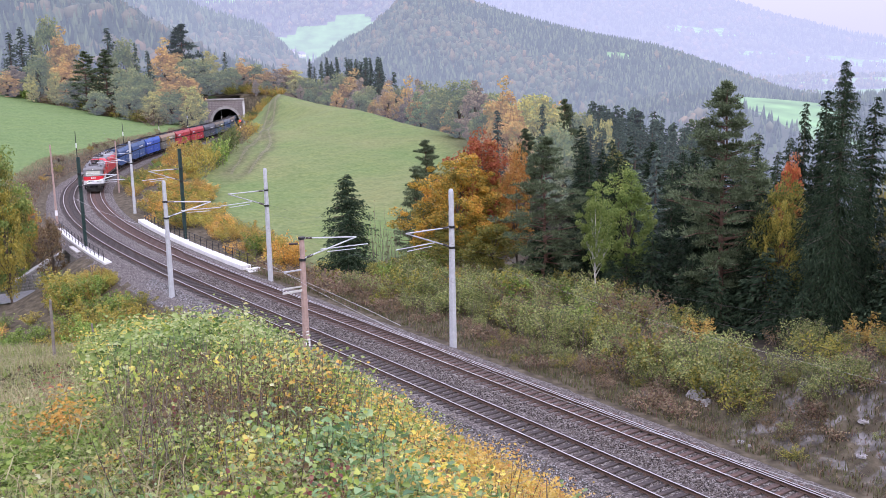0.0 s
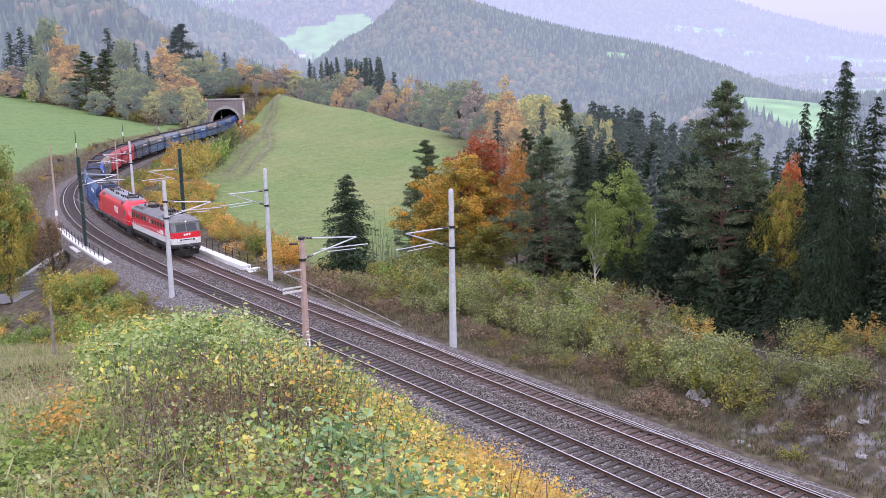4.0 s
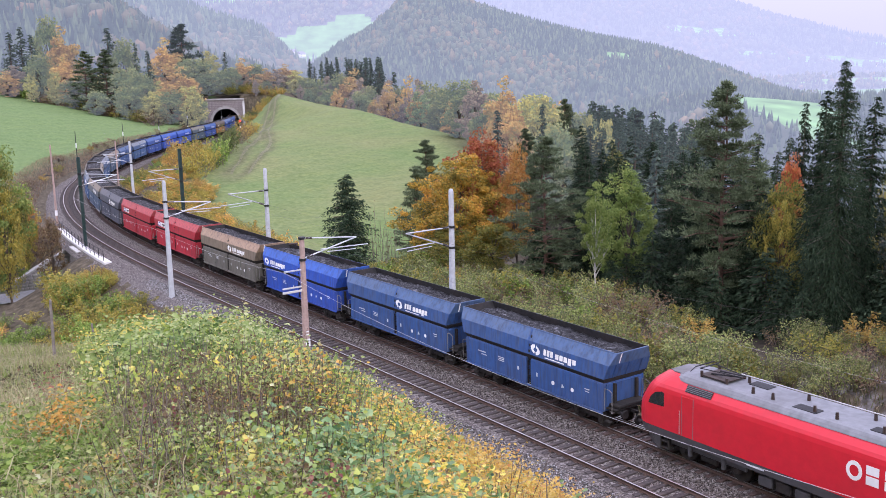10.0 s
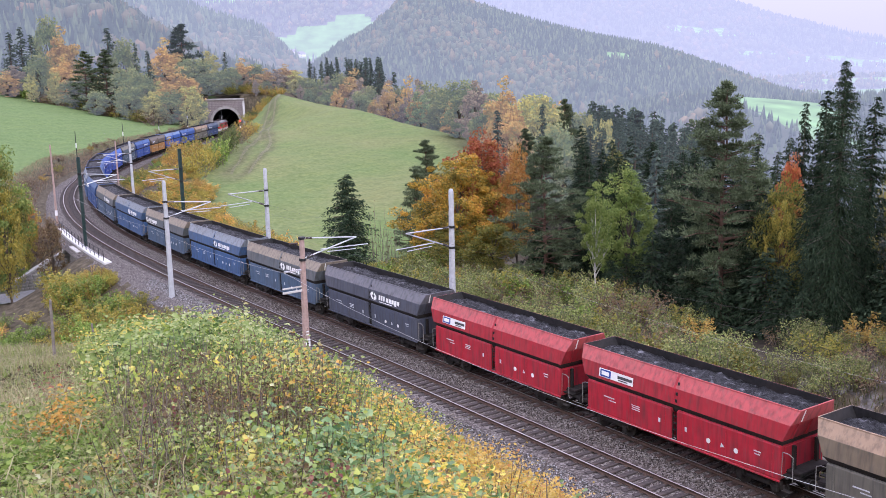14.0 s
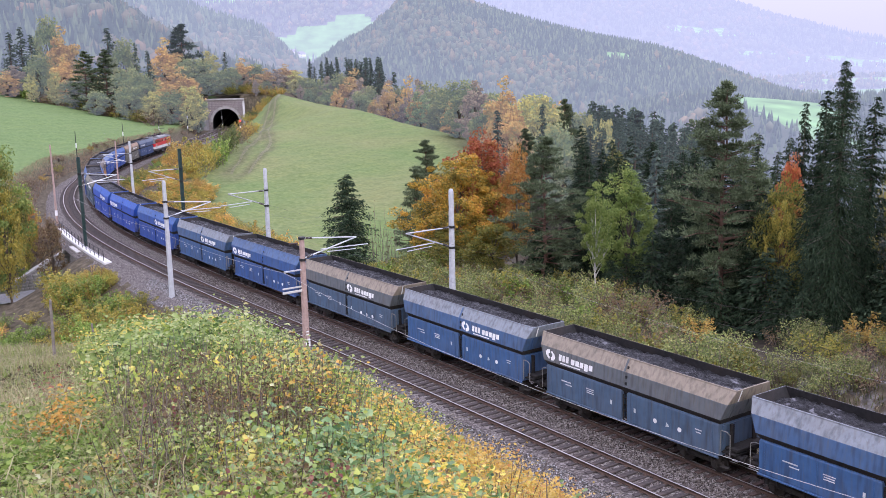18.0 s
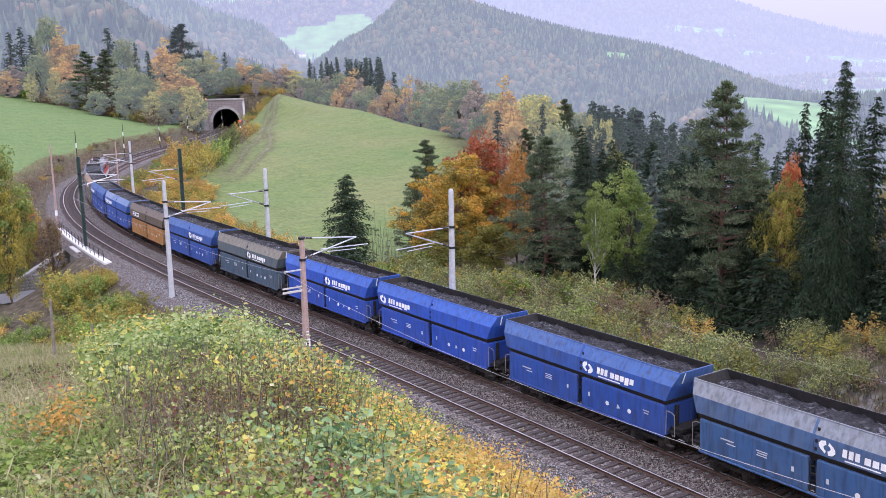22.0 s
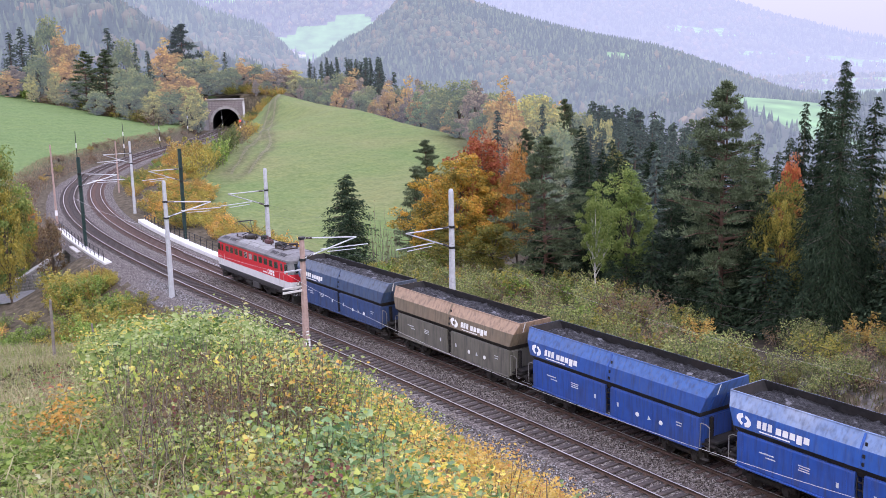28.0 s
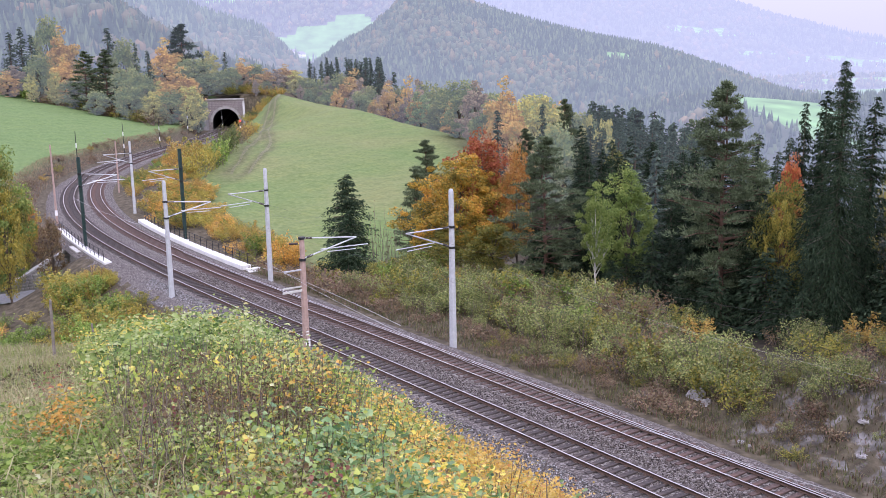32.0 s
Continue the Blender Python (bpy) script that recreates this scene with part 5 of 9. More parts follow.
trees([
    ("bushpine", 8.7, 84, 11.0, 1.22), ("birch", 12.3, 79, 8.1, 0.76), ("green", 15.6, 83, 8.6, 1.01), ("maple", 1.4, 92, 8.8, 1.29),
    ("red", 3.8, 95, 10.4, 1.06), ("maple", 4.5, 94, 7.2, 0.99), ("orange", 6.8, 91, 9.7, 0.56), ("olive", 4.4, 87, 3.6, 1.77),
    ("olive", 0.3, 89, 2.8, 1.8), ("spruce", 13.4, 96, 11.0, 0.95), ("spruce", 21.0, 91, 8.2, 1.24), ("spruce", 21.9, 104, 8.5, 0.92),
    ("spruce", 24.1, 95, 8.8, 0.95), ("spruce", 26.9, 85, 11.1, 0.81), ("spruce", 29.9, 86, 10.7, 0.82), ("spruce", 18.1, 106, 8.7, 0.95),
])
trees([
    ("bushpine", -1.7, 112, 8.1, 0.99), ("bushpine", -2.7, 108, 5.5, 0.99), ("slim", -9.2, 96, 6.8, 1.21),
])
# autumn trees on the slope behind it
trees([
    ("orange", 10.3, 165, 11.8, 0.87), ("orange", 11.3, 158, 8.6, 0.94), ("yellow", 16.4, 166, 10.4, 1.03), ("yellow", 14.6, 172, 9.3, 0.9),
    ("bushpine", 18.7, 152, 9.9, 0.83), ("yellow", 21.9, 150, 8.2, 0.42), ("yellow", 23.8, 146, 7.9, 0.45), ("olive", 8.6, 175, 8.6, 1.04),
    ("olive", 16.0, 140, 7.8, 0.76), ("brown", 6.8, 200, 10.2, 1.2), ("olive", 3.9, 215, 10.8, 1.27), ("bushpine", 10.9, 130, 7.6, 0.85),
    ("farspruce", 21.2, 165, 7.9, 1.07), ("farspruce", 15.1, 150, 9.5, 0.9), ("farspruce", 8.4, 150, 8.7, 1.14), ("olive", 22.2, 128, 5.8, 0.48),
])
# trees over the tunnel and beyond the meadow's brow
trees([
    ("olive", -78.3, 342, 9.7, 1.75), ("olive", -74.8, 346, 9.9, 1.69), ("olive", -71.3, 348, 10.9, 1.53), ("orange", -68.1, 352, 12.7, 1.67),
    ("olive", -64.6, 354, 11.8, 1.39), ("yellow", -67.2, 354, 6.8, 3.52), ("olive", -70.4, 352, 6.6, 2.93), ("orange", -59.8, 350, 9.5, 2.11),
    ("brown", -57.0, 352, 9.1, 2.04), ("orange", -54.0, 356, 10.6, 2.09), ("yellow", -50.0, 352, 9.3, 1.6), ("olive", -45.8, 346, 7.2, 1.3),
    ("olive", -57.6, 352, 5.6, 3.2), ("yellow", -61.5, 350, 5.4, 3.99), ("olive", -34.6, 350, 8.4, 1.18), ("orange", -29.4, 345, 8.1, 1.31),
])
trees([
    ("farspruce", -21.2, 345, 6.8, 0.97), ("farspruce", -15.4, 340, 8.4, 0.99), ("orange", -10.1, 320, 5.8, 0.81), ("olive", -4.6, 310, 6.8, 0.69),
    ("olive", -0.7, 300, 5.9, 0.65), ("brown", -16.1, 325, 5.0, 0.95), ("olive", -23.1, 335, 4.6, 0.95), ("brown", -38.6, 350, 6.1, 1.3),
    ("olive", -42.5, 350, 6.6, 1.32), ("brown", -26.2, 340, 5.4, 0.96), ("olive", -12.7, 322, 5.1, 0.63), ("brown", -7.2, 314, 5.3, 0.67),
])
# wood behind the left meadow
trees([
    ("farspruce", -161.2, 385, 23.9, 1.57), ("farspruce", -158.9, 390, 25.9, 1.43), ("farspruce", -153.3, 385, 22.9, 1.42), ("olive", -160.5, 420, 31.2, 0.62),
    ("orange", -137.0, 372, 23.6, 1.04), ("olive", -143.8, 366, 16.4, 0.97), ("red", -132.7, 360, 14.3, 1.15), ("yellow", -145.1, 362, 9.4, 0.92),
    ("yellow", -132.9, 352, 10.3, 0.83), ("farspruce", -122.8, 380, 24.8, 1.59), ("olive", -115.2, 372, 21.4, 0.72), ("bushpine", -118.7, 342, 16.7, 1.37),
    ("bushpine", -110.6, 338, 17.0, 1.19), ("farspruce", -102.4, 345, 19.4, 0.86), ("farspruce", -96.5, 338, 16.8, 1.17), ("orange", -92.4, 345, 19.2, 1.22),
])
trees([
    ("farpine", -88.1, 350, 24.9, 1.21), ("olive", -97.6, 318, 6.3, 1.56), ("olive", -101.5, 330, 11.9, 1.2), ("yellow", -87.8, 310, 5.1, 1.31),
    ("orange", -81.7, 318, 11.2, 1.54), ("yellow", -77.0, 312, 6.6, 1.03), ("olive", -82.2, 340, 14.3, 1.7), ("olive", -76.2, 316, 4.6, 0.9),
    ("olive", -124.0, 345, 7.7, 1.8), ("brown", -158.4, 378, 11.1, 2.21), ("olive", -110.6, 326, 4.7, 1.89), ("olive", -83.0, 312, 5.0, 1.44),
    ("red", -158.1, 372, 9.3, 2.19), ("olive", -95.8, 325, 10.2, 1.08),
])
# bare shrubs and lone trees by the meadow and the bridge
trees([
    ("bare", -6.5, 98.0, 4.3, 1.0), ("bare", -5.2, 99.0, 3.9, 1.0), ("bare", -7.3, 97.0, 2.6, 1.0), ("bare", 16.8, 80.0, 1.8, 0.5),
    ("olive", -48.1, 108.0, 9.0, 0.55), ("green", -48.1, 104.0, 10.3), ("yellow", -47.4, 112.0, 3.8, 0.55), ("yellow", -45.6, 103.0, 5.0, 0.6),
    ("orange", -48.9, 118.0, 1.3, 0.5), ("brown", -42.9, 108.0, 0.9, 0.8),
])

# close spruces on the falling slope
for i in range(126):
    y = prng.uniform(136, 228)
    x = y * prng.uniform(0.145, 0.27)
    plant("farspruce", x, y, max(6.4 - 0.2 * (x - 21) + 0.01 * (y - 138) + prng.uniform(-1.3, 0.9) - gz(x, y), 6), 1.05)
for i in range(16):
    x, y = prng.uniform(16, 29), prng.uniform(106, 120)
    plant("spruce", x, y, max(prng.uniform(5, 7.8) - gz(x, y), 6), 1.1)

# wood behind: dark spruces on the falling slope
for i in range(20):
    while True:
        x, y = prng.uniform(6, 120), prng.uniform(84, 330)
        s_, l_ = nearest([x], [y])
        if l_[0] > 25 and x > 8 + 0.05 * y and x < 0.62 * y and y < np.interp(x, BROW_X, BROW_Y) + 260:
            break
    plant("farspruce" if prng.random() < 0.93 or y > 150 else "pine", x, y, prng.uniform(12, 17) * (0.9 if y < 120 else 1.1), 1.15)
# undergrowth at the wood's edge
for i in range(40):
    s, l = prng.uniform(-8, 50), prng.uniform(15.5, 21)
    p = at(s, l)
    plant(prng.choices(["willow", "olivebush", "goldbush", "brownbush"], [48, 30, 12, 10])[0], p.x, p.y, prng.uniform(1.2, 2.4), 1.2)
# young spruces that close the wood's edge
for i in range(46):
    s, l = prng.uniform(-14, 40), prng.uniform(19, 27)
    p = at(s, l)
    plant("young", p.x, p.y, prng.uniform(3.0, 6.5), 1.15)
# dense spruces just inside the edge
for i in range(44):
    s, l = prng.uniform(-16, 42), prng.uniform(27, 44)
    p = at(s, l)
    plant("spruce" if l < 31 else "farspruce", p.x, p.y, prng.uniform(10, 14), 1.25)
# wood over the tunnel and behind the left meadow
for i in range(80):
    x = prng.uniform(-215, -72)
    y = 304 + 1.05 * (-80 - x) * (x < -80) + prng.uniform(14, 75)
    s_, l_ = nearest([x], [y])
    if abs(l_[0] + 2) < 9 and s_[0] < 330:
        continue
    k = prng.choices(["olive", "yellow", "farspruce", "brown", "orange", "green"], [34, 14, 24, 5, 6, 17])[0]
    plant(k, x, y, prng.uniform(8, 13.5) * (1.05 if k == "farspruce" else 1.0), 1.2)
for i in range(56):
    x = prng.uniform(-190, -78)
    y = 300 + 1.05 * (-80 - x) + prng.uniform(-2, 6)
    plant(prng.choices(["olivebush", "brownbush", "yellowbush", "greenbush"], [40, 32, 13, 15])[0], x, y, prng.uniform(2.5, 5), 1.3)
# a close stand of spruces beyond the brow
for i in range(36):
    y = prng.uniform(385, 440)
    x = y * prng.uniform(-0.128, -0.055)
    plant("farspruce", x, y, max(11.5 + prng.uniform(-2.5, 1) - gz(x, y), 8), 1.1)
# trees beyond the meadow's brow
for i in range(92):
    x = prng.uniform(-62, 30)
    y = float(np.interp(x, BROW_X, BROW_Y)) + prng.uniform(12, 70)
    k = prng.choices(["olive", "yellow", "farspruce", "brown", "orange", "green"], [34, 8, 16, 12, 14, 16])[0]
    top = 16.6 - 0.042 * y + prng.uniform(-4, 1.0)
    plant(k, x, y, max(5.0, min(top - gz(x, y), 22)), 1.15)

# brush right of the line
for i in range(205):
    s, l = prng.uniform(-2, 50), prng.uniform(6.2, 18)
    if l > 9.5 + 0.35 * max(s, 0):
        continue
    p = at(s, l)
    plant(prng.choices(["willow", "greenbush", "olivebush", "brownbush"], [72, 8, 13, 7])[0], p.x, p.y, prng.uniform(1.5, 3.3) * (0.7 if l < 8 else 0.85 if s < 6 else 1.0), 1.15)
for i in range(100):
    s, l = prng.uniform(-3, 66), prng.uniform(3.9, 7.2)
    if s > 58 and l < 4.7:
        continue
    p = at(s, l)
    plant(prng.choices(["dry", "brownbush", "olivebush"], [52, 38, 10])[0], p.x, p.y, prng.uniform(0.5, 1.2), 1.25)
for i in range(70):
    s, l = prng.uniform(38, 68), prng.uniform(5.5, 15)
    p = at(s, l)
    plant(prng.choices(["brownbush", "dry", "yellowbush", "olivebush", "goldbush"], [50, 22, 8, 14, 6])[0], p.x, p.y, prng.uniform(0.9, 2.2), 1.2)
# dry grass and low weeds on the rocky knoll
for i in range(90):
    s, l = prng.uniform(-24, 6), prng.uniform(4.6, 12.5)
    if l < 8.5 and s < 1 and prng.random() < 0.6:
        continue
    p = at(s, l)
    plant(prng.choices(["dry", "olivebush", "brownbush", "willow"], [26, 30, 12, 32])[0], p.x, p.y, prng.uniform(0.3, 0.8) if l < 12 else prng.uniform(0.6, 1.6), 1.3)
for s, l, h in ((-9.6, 8.6, 1.5), (-10.6, 9.4, 1.3)):
    p = at(s, l)
    plant("greenbush", p.x, p.y, h, 1.0)
for i in range(16):
    p = at(prng.uniform(-22, 8), prng.uniform(11.5, 16))
    plant(prng.choice(["willow", "brownbush", "olivebush", "willow"]), p.x, p.y, prng.uniform(0.8, 2.0), 1.3)
# spruces behind the rocky knoll
for i in range(18):
    s, l = prng.uniform(-34, 4), prng.uniform(20, 34)
    p = at(s, l)
    plant("spruce" if l < 23 else "farspruce", p.x, p.y, prng.uniform(10, 15), 1.4)

# growth round the tunnel's mouth
for i in range(14):
    s, l = prng.uniform(311, 326), prng.uniform(6.5, 15)
    p = at(s, l)
    plant(prng.choices(["yellowbush", "goldbush", "greenbush", "olivebush"], [20, 40, 20, 20])[0], p.x, p.y, prng.uniform(2.0, 3.4), 1.5)
for i in range(20):
    s, l = prng.uniform(290, 314), prng.uniform(5.6, 13)
    p = at(s, l)
    plant(prng.choices(["yellowbush", "goldbush", "greenbush", "olivebush"], [25, 25, 25, 25])[0], p.x, p.y, min(prng.uniform(1.8, 3.2), 0.6 + 0.3 * (l - 3)), 1.4)
for i in range(26):
    s, l = prng.uniform(306, 330), prng.choice([prng.uniform(6.5, 17), prng.uniform(-20, -10), prng.uniform(-8, 6)])
    if s < 319 and -9 < l < 6:
        continue
    p = at(s, l)
    plant(prng.choices(["yellowbush", "goldbush", "greenbush", "olivebush", "brownbush"], [20, 20, 22, 26, 12])[0], p.x, p.y, prng.uniform(2.2, 4.0), 1.3)

for i in range(16):
    s, l = prng.uniform(262, 304), prng.uniform(8.5, 14.5)
    p = at(s, l)
    plant(prng.choices(["goldbush", "yellowbush", "olivebush", "midbush"], [34, 24, 24, 18])[0], p.x, p.y, prng.uniform(1.6, 3.0), 1.4)
for i in range(14):
    p = at(prng.uniform(319, 328), prng.uniform(-11, 9))
    plant(prng.choices(["yellowbush", "olivebush", "greenbush", "goldbush"], [30, 30, 25, 15])[0], p.x, p.y, prng.uniform(2.6, 4.4), 1.3)

# autumn growth on the embankment right of the curve: low beside the track
for i in range(128):
    s = 98 + 124 * prng.random() ** 1.25
    l = 4.9 + 7.6 * prng.random()
    p = at(s, l)
    top = float(np.interp(s, [98, 140, 180, 205, 225], [2.6, 2.4, 1.7, 1.3, 1.4]))
    orange = s < 142 or l > 9
    plant(prng.choices(["flamebush", "yellowbush", "greenbush", "olivebush", "goldbush"], [34, 26, 10, 14, 16] if orange else [8, 32, 34, 22, 4])[0], p.x, p.y, top * prng.uniform(0.5, 1.05), 1.35)
# taller bushes between the track and the meadow
for s, l, h, k, w in ((172, 11.8, 5.8, "goldbush", 0.85), (166, 12.6, 4.6, "goldbush", 0.9), (152, 12.8, 4.4, "flamebush", 1.0), (146, 14.6, 5.2, "goldbush", 0.95), (139, 15.6, 5.4, "goldbush", 0.9), (144, 16.8, 5.6, "yellowbush", 0.8), (134, 16.6, 6.4, "yellowbush", 0.75), (140, 18.0, 6.0, "yellowbush", 0.7), (150, 16.0, 5.2, "olivebush", 0.9),
                      (149, 20.6, 5.8, "greenbush", 0.75), (156, 21.0, 5.4, "midbush", 0.9), (162, 22.0, 5.6, "midbush", 0.9), (168, 22.6, 5.2, "midbush", 0.9), (176, 23.6, 4.6, "brownbush", 0.9), (183, 24.0, 4.6, "goldbush", 0.9), (192, 24.4, 4.0, "goldbush", 1.0), (201, 24.6, 3.4, "yellowbush", 1.0), (144, 19.8, 4.2, "greenbush", 0.9)):
    p = at(s, l)
    plant(k, p.x, p.y, h, w)
# the bank below them
for i in range(44):
    p = at(prng.uniform(100, 138), prng.uniform(10.5, 16.5))
    plant(prng.choices(["yellowbush", "flamebush", "goldbush", "greenbush"], [40, 30, 16, 14])[0], p.x, p.y, prng.uniform(1.2, 2.6), 1.6)
# hedge along the foot of the meadow
for i in range(36):
    s = prng.uniform(60, 100)
    p = at(s, prng.uniform(9.5, 14.0))
    plant(prng.choices(["flamebush", "goldbush", "yellowbush", "greenbush", "olivebush"], [34, 18, 28, 12, 8])[0], p.x, p.y, prng.uniform(1.6, 3.0), 1.1)
for s, l, h, k in ((71, 12.2, 4.4, "flamebush"), (69.5, 13.0, 3.6, "flamebush"), (78, 12.4, 3.6, "yellowbush"), (82, 12.4, 3.4, "goldbush"), (75, 12.8, 3.4, "yellowbush"), (91, 12.6, 2.9, "flamebush"), (95, 12.8, 2.8, "flamebush")):
    p = at(s, l)
    plant(k, p.x, p.y, h, 0.8)

# yellow-green bushes below the bridge's wing wall
for i in range(26):
    x, y = prng.uniform(-31, -22), prng.uniform(58, 76)
    if x < -0.40 * y:
        continue
    plant(prng.choices(["yellowbush", "greenbush", "olivebush", "goldbush"], [36, 30, 26, 8])[0], x, y, prng.uniform(1.6, 3.0), 1.1)

for i in range(24):
    x, y = prng.uniform(-43, -32), prng.uniform(80, 94)
    plant(prng.choices(["yellowbush", "greenbush", "flamebush"], [45, 35, 20])[0], x, y, prng.uniform(1.2, 2.2), 1.5)

for i in range(14):
    y = prng.uniform(74, 86)
    plant(prng.choices(["greenbush", "yellowbush", "flamebush"], [48, 38, 14])[0], y * prng.uniform(-0.385, -0.315), y, prng.uniform(2.4, 4.0), 1.05)

# dry growth on the bank left of the curve
for i in range(48):
    s, l = prng.uniform(106, 300), prng.uniform(-13, -8.6)
    p = at(s, l)
    plant(prng.choices(["brownbush", "dry", "olivebush", "goldbush"], [55, 25, 12, 8])[0], p.x, p.y, prng.uniform(0.9, 1.9), 1.2)

# bushes below the brow, by the bridge
for i in range(110):
    s, l = prng.uniform(46, 76), prng.uniform(-26, -8.9)
    p = at(s, l)
    if s > 66 and (l < -17 or l > -10.5) or p.x < -0.40 * p.y:
        continue
    k = prng.choices(["greenbush", "olivebush", "yellowbush", "flamebush", "willow"], [40, 8, 38, 10, 4])[0]
    plant(k, p.x, p.y, prng.uniform(1.8, 3.2) if s > 58 else prng.uniform(1.2, 2.4), 1.15)
for i in range(16):
    p = at(prng.uniform(90, 99), prng.uniform(-15, -8.2))
    plant("brownbush", p.x, p.y, prng.uniform(1.4, 2.6), 1.3)
for i in range(46):
    s, l = prng.uniform(36, 66), prng.uniform(-13.5, -9.0)
    p = at(s, l)
    plant(prng.choices(["olivebush", "greenbush", "dry", "brownbush", "yellowbush"], [34, 22, 20, 14, 10])[0], p.x, p.y, prng.uniform(0.6, 1.3), 1.3)
for i in range(14):
    s, l = prng.uniform(63, 72), prng.uniform(-10.5, -8.2)
    p = at(s, l)
    plant(prng.choice(["greenbush", "goldbush", "yellowbush"]), p.x, p.y, prng.uniform(1.2, 2.0), 0.9)


# ======== foreground growth on the brow ========
def broad_leaves(rng, P, size, tilt=0.6):
    """Pointed oval leaves of six corners, folded at the midrib."""
    n = len(P)
    a = rng.uniform(0, 2 * math.pi, n)
    d = np.stack([np.cos(a), np.sin(a), rng.normal(-0.25, tilt * 0.6, n)], 1)
    d /= np.linalg.norm(d, axis=1, keepdims=True)
    up = np.tile([0, 0, 1.0], (n, 1)) + rng.normal(0, tilt, (n, 3))
    w = np.cross(d, up)
    w /= np.linalg.norm(w, axis=1, keepdims=True) + 1e-9
    nn = np.cross(w, d)
    L = (size * rng.uniform(0.6, 1.35, n))[:, None]
    rows = [(0, 0, 0), (0.32, 0.34, 0.10), (0.68, 0.24, 0.06), (1, 0, -0.12), (0.68, -0.24, 0.06), (0.32, -0.34, 0.10)]
    V = np.stack([P + d * L * x + w * L * y + nn * L * z for x, y, z in rows], 1)
    b = np.arange(n)[:, None] * 6
    F = np.concatenate([b + [0, 1, 2, 3], b + [0, 3, 4, 5]])
    return V.reshape(-1, 3), F


def blades(rng, P, height, lean=0.5, width=0.007):
    """Grass blades: two joined, tapering quads each."""
    n = len(P)
    a = rng.uniform(0, 2 * math.pi, n)
    h = (height * rng.uniform(0.5, 1.3, n))[:, None]
    d = np.stack([np.cos(a), np.sin(a), np.zeros(n)], 1)
    w = np.stack([-np.sin(a), np.cos(a), np.zeros(n)], 1) * width * rng.uniform(0.7, 1.5, (n, 1))
    k = rng.uniform(0.1, 1.0, (n, 1)) * lean
    p1 = P + d * h * k * 0.3 + [0, 0, 1] * h * 0.55
    p2 = P + d * h * k * 1.1 + [0, 0, 1] * h * (1 - 0.35 * k)
    V = np.stack([P - w, P + w, p1 + w * 0.8, p1 - w * 0.8, p2 + w * 0.2, p2 - w * 0.2], 1)
    b = np.arange(n)[:, None] * 6
    F = np.concatenate([b + [0, 1, 2, 3], b + [3, 2, 4, 5]])
    return V.reshape(-1, 3), F


def stuff(name, VF, mat, label, category):
    V, F = VF
    return tagged(new(name, arrays(name, V, F, mat)), label, category, kind="stuff")


def scatter(rng, n, far=30.0, near=2.6, left=-0.50, right=0.30):
    """Places on the brow before the camera, evenly over the ground."""
    a = rng.uniform(left, right, n)
    r = np.sqrt(rng.uniform(near ** 2, far ** 2, n))
    return r * np.sin(a), r * np.cos(a)


def field(x, y, k, seed):
    """A soft patchwork, 0 to 1."""
    return 0.5 + 0.25 * (np.sin(x * k + seed) + np.sin(y * k * 1.3 + 2 * seed)) * 0.8 + 0.25 * np.sin((x + y) * k * 0.7 + 3 * seed) * np.sin((x - y) * k * 1.9 + seed)


def stems_with_leaves(rng, x, y, height, each, spread, low=0.25):
    """Leaf places along upright stems standing on the ground."""
    z = ground_z(x, y)
    n = len(x)
    tip = np.stack([x + rng.normal(0, 0.16, n) * height, y + rng.normal(0, 0.16, n) * height, z + height], 1)
    root = np.stack([x, y, z - 0.05], 1)
    q = rng.uniform(low, 1.0, (n * each, 1))
    c = np.repeat(root, each, 0) + np.repeat(tip - root, each, 0) * q
    return c + rng.normal(0, 1, c.shape) * spread * np.array([1, 1, 0.5]), root, tip


def stalks(rng, root, tip, r, mat, name, label):
    """Thin three-sided stalks."""
    n = len(root)
    a = np.array([0, 2.094, 4.189])
    ring = np.stack([np.cos(a), np.sin(a), np.zeros(3)], 1) * r
    V = np.concatenate([root[:, None] + ring[None], tip[:, None] + ring[None] * 0.4], 1)
    b = np.arange(n)[:, None] * 6
    F = np.concatenate([b + [0, 1, 4, 3], b + [1, 2, 5, 4], b + [2, 0, 3, 5]])
    return stuff(name, (V.reshape(-1, 3), F), mat, label, "stalks")


L_bramble = foliage("bramble_leaves", [(0.05, 0.085, 0.025), (0.14, 0.21, 0.05), (0.26, 0.35, 0.09), (0.42, 0.50, 0.18), (0.52, 0.46, 0.14), (0.76, 0.76, 0.48)], 0.42, patch=1.6, gloss=0.35)
L_teal = foliage("blue_green_leaves", [(0.05, 0.11, 0.055), (0.14, 0.26, 0.115), (0.25, 0.40, 0.17), (0.42, 0.56, 0.28), (0.40, 0.44, 0.14)], 0.42, patch=1.6, gloss=0.35)
L_lime = foliage("lime_leaves", [(0.11, 0.17, 0.03), (0.26, 0.34, 0.06), (0.43, 0.48, 0.11), (0.64, 0.56, 0.16)], 0.42, patch=1.6, gloss=0.35)
L_apricot = foliage("apricot_leaves", [(0.68, 0.38, 0.06), (0.78, 0.50, 0.10), (0.80, 0.60, 0.17), (0.66, 0.28, 0.10)], 0.42, patch=1.6, gloss=0.35)
L_yellowherb = foliage("yellow_herb_leaves", [(0.50, 0.44, 0.07), (0.66, 0.56, 0.10), (0.78, 0.66, 0.18), (0.42, 0.50, 0.10)], 0.42, patch=1.6, gloss=0.35)
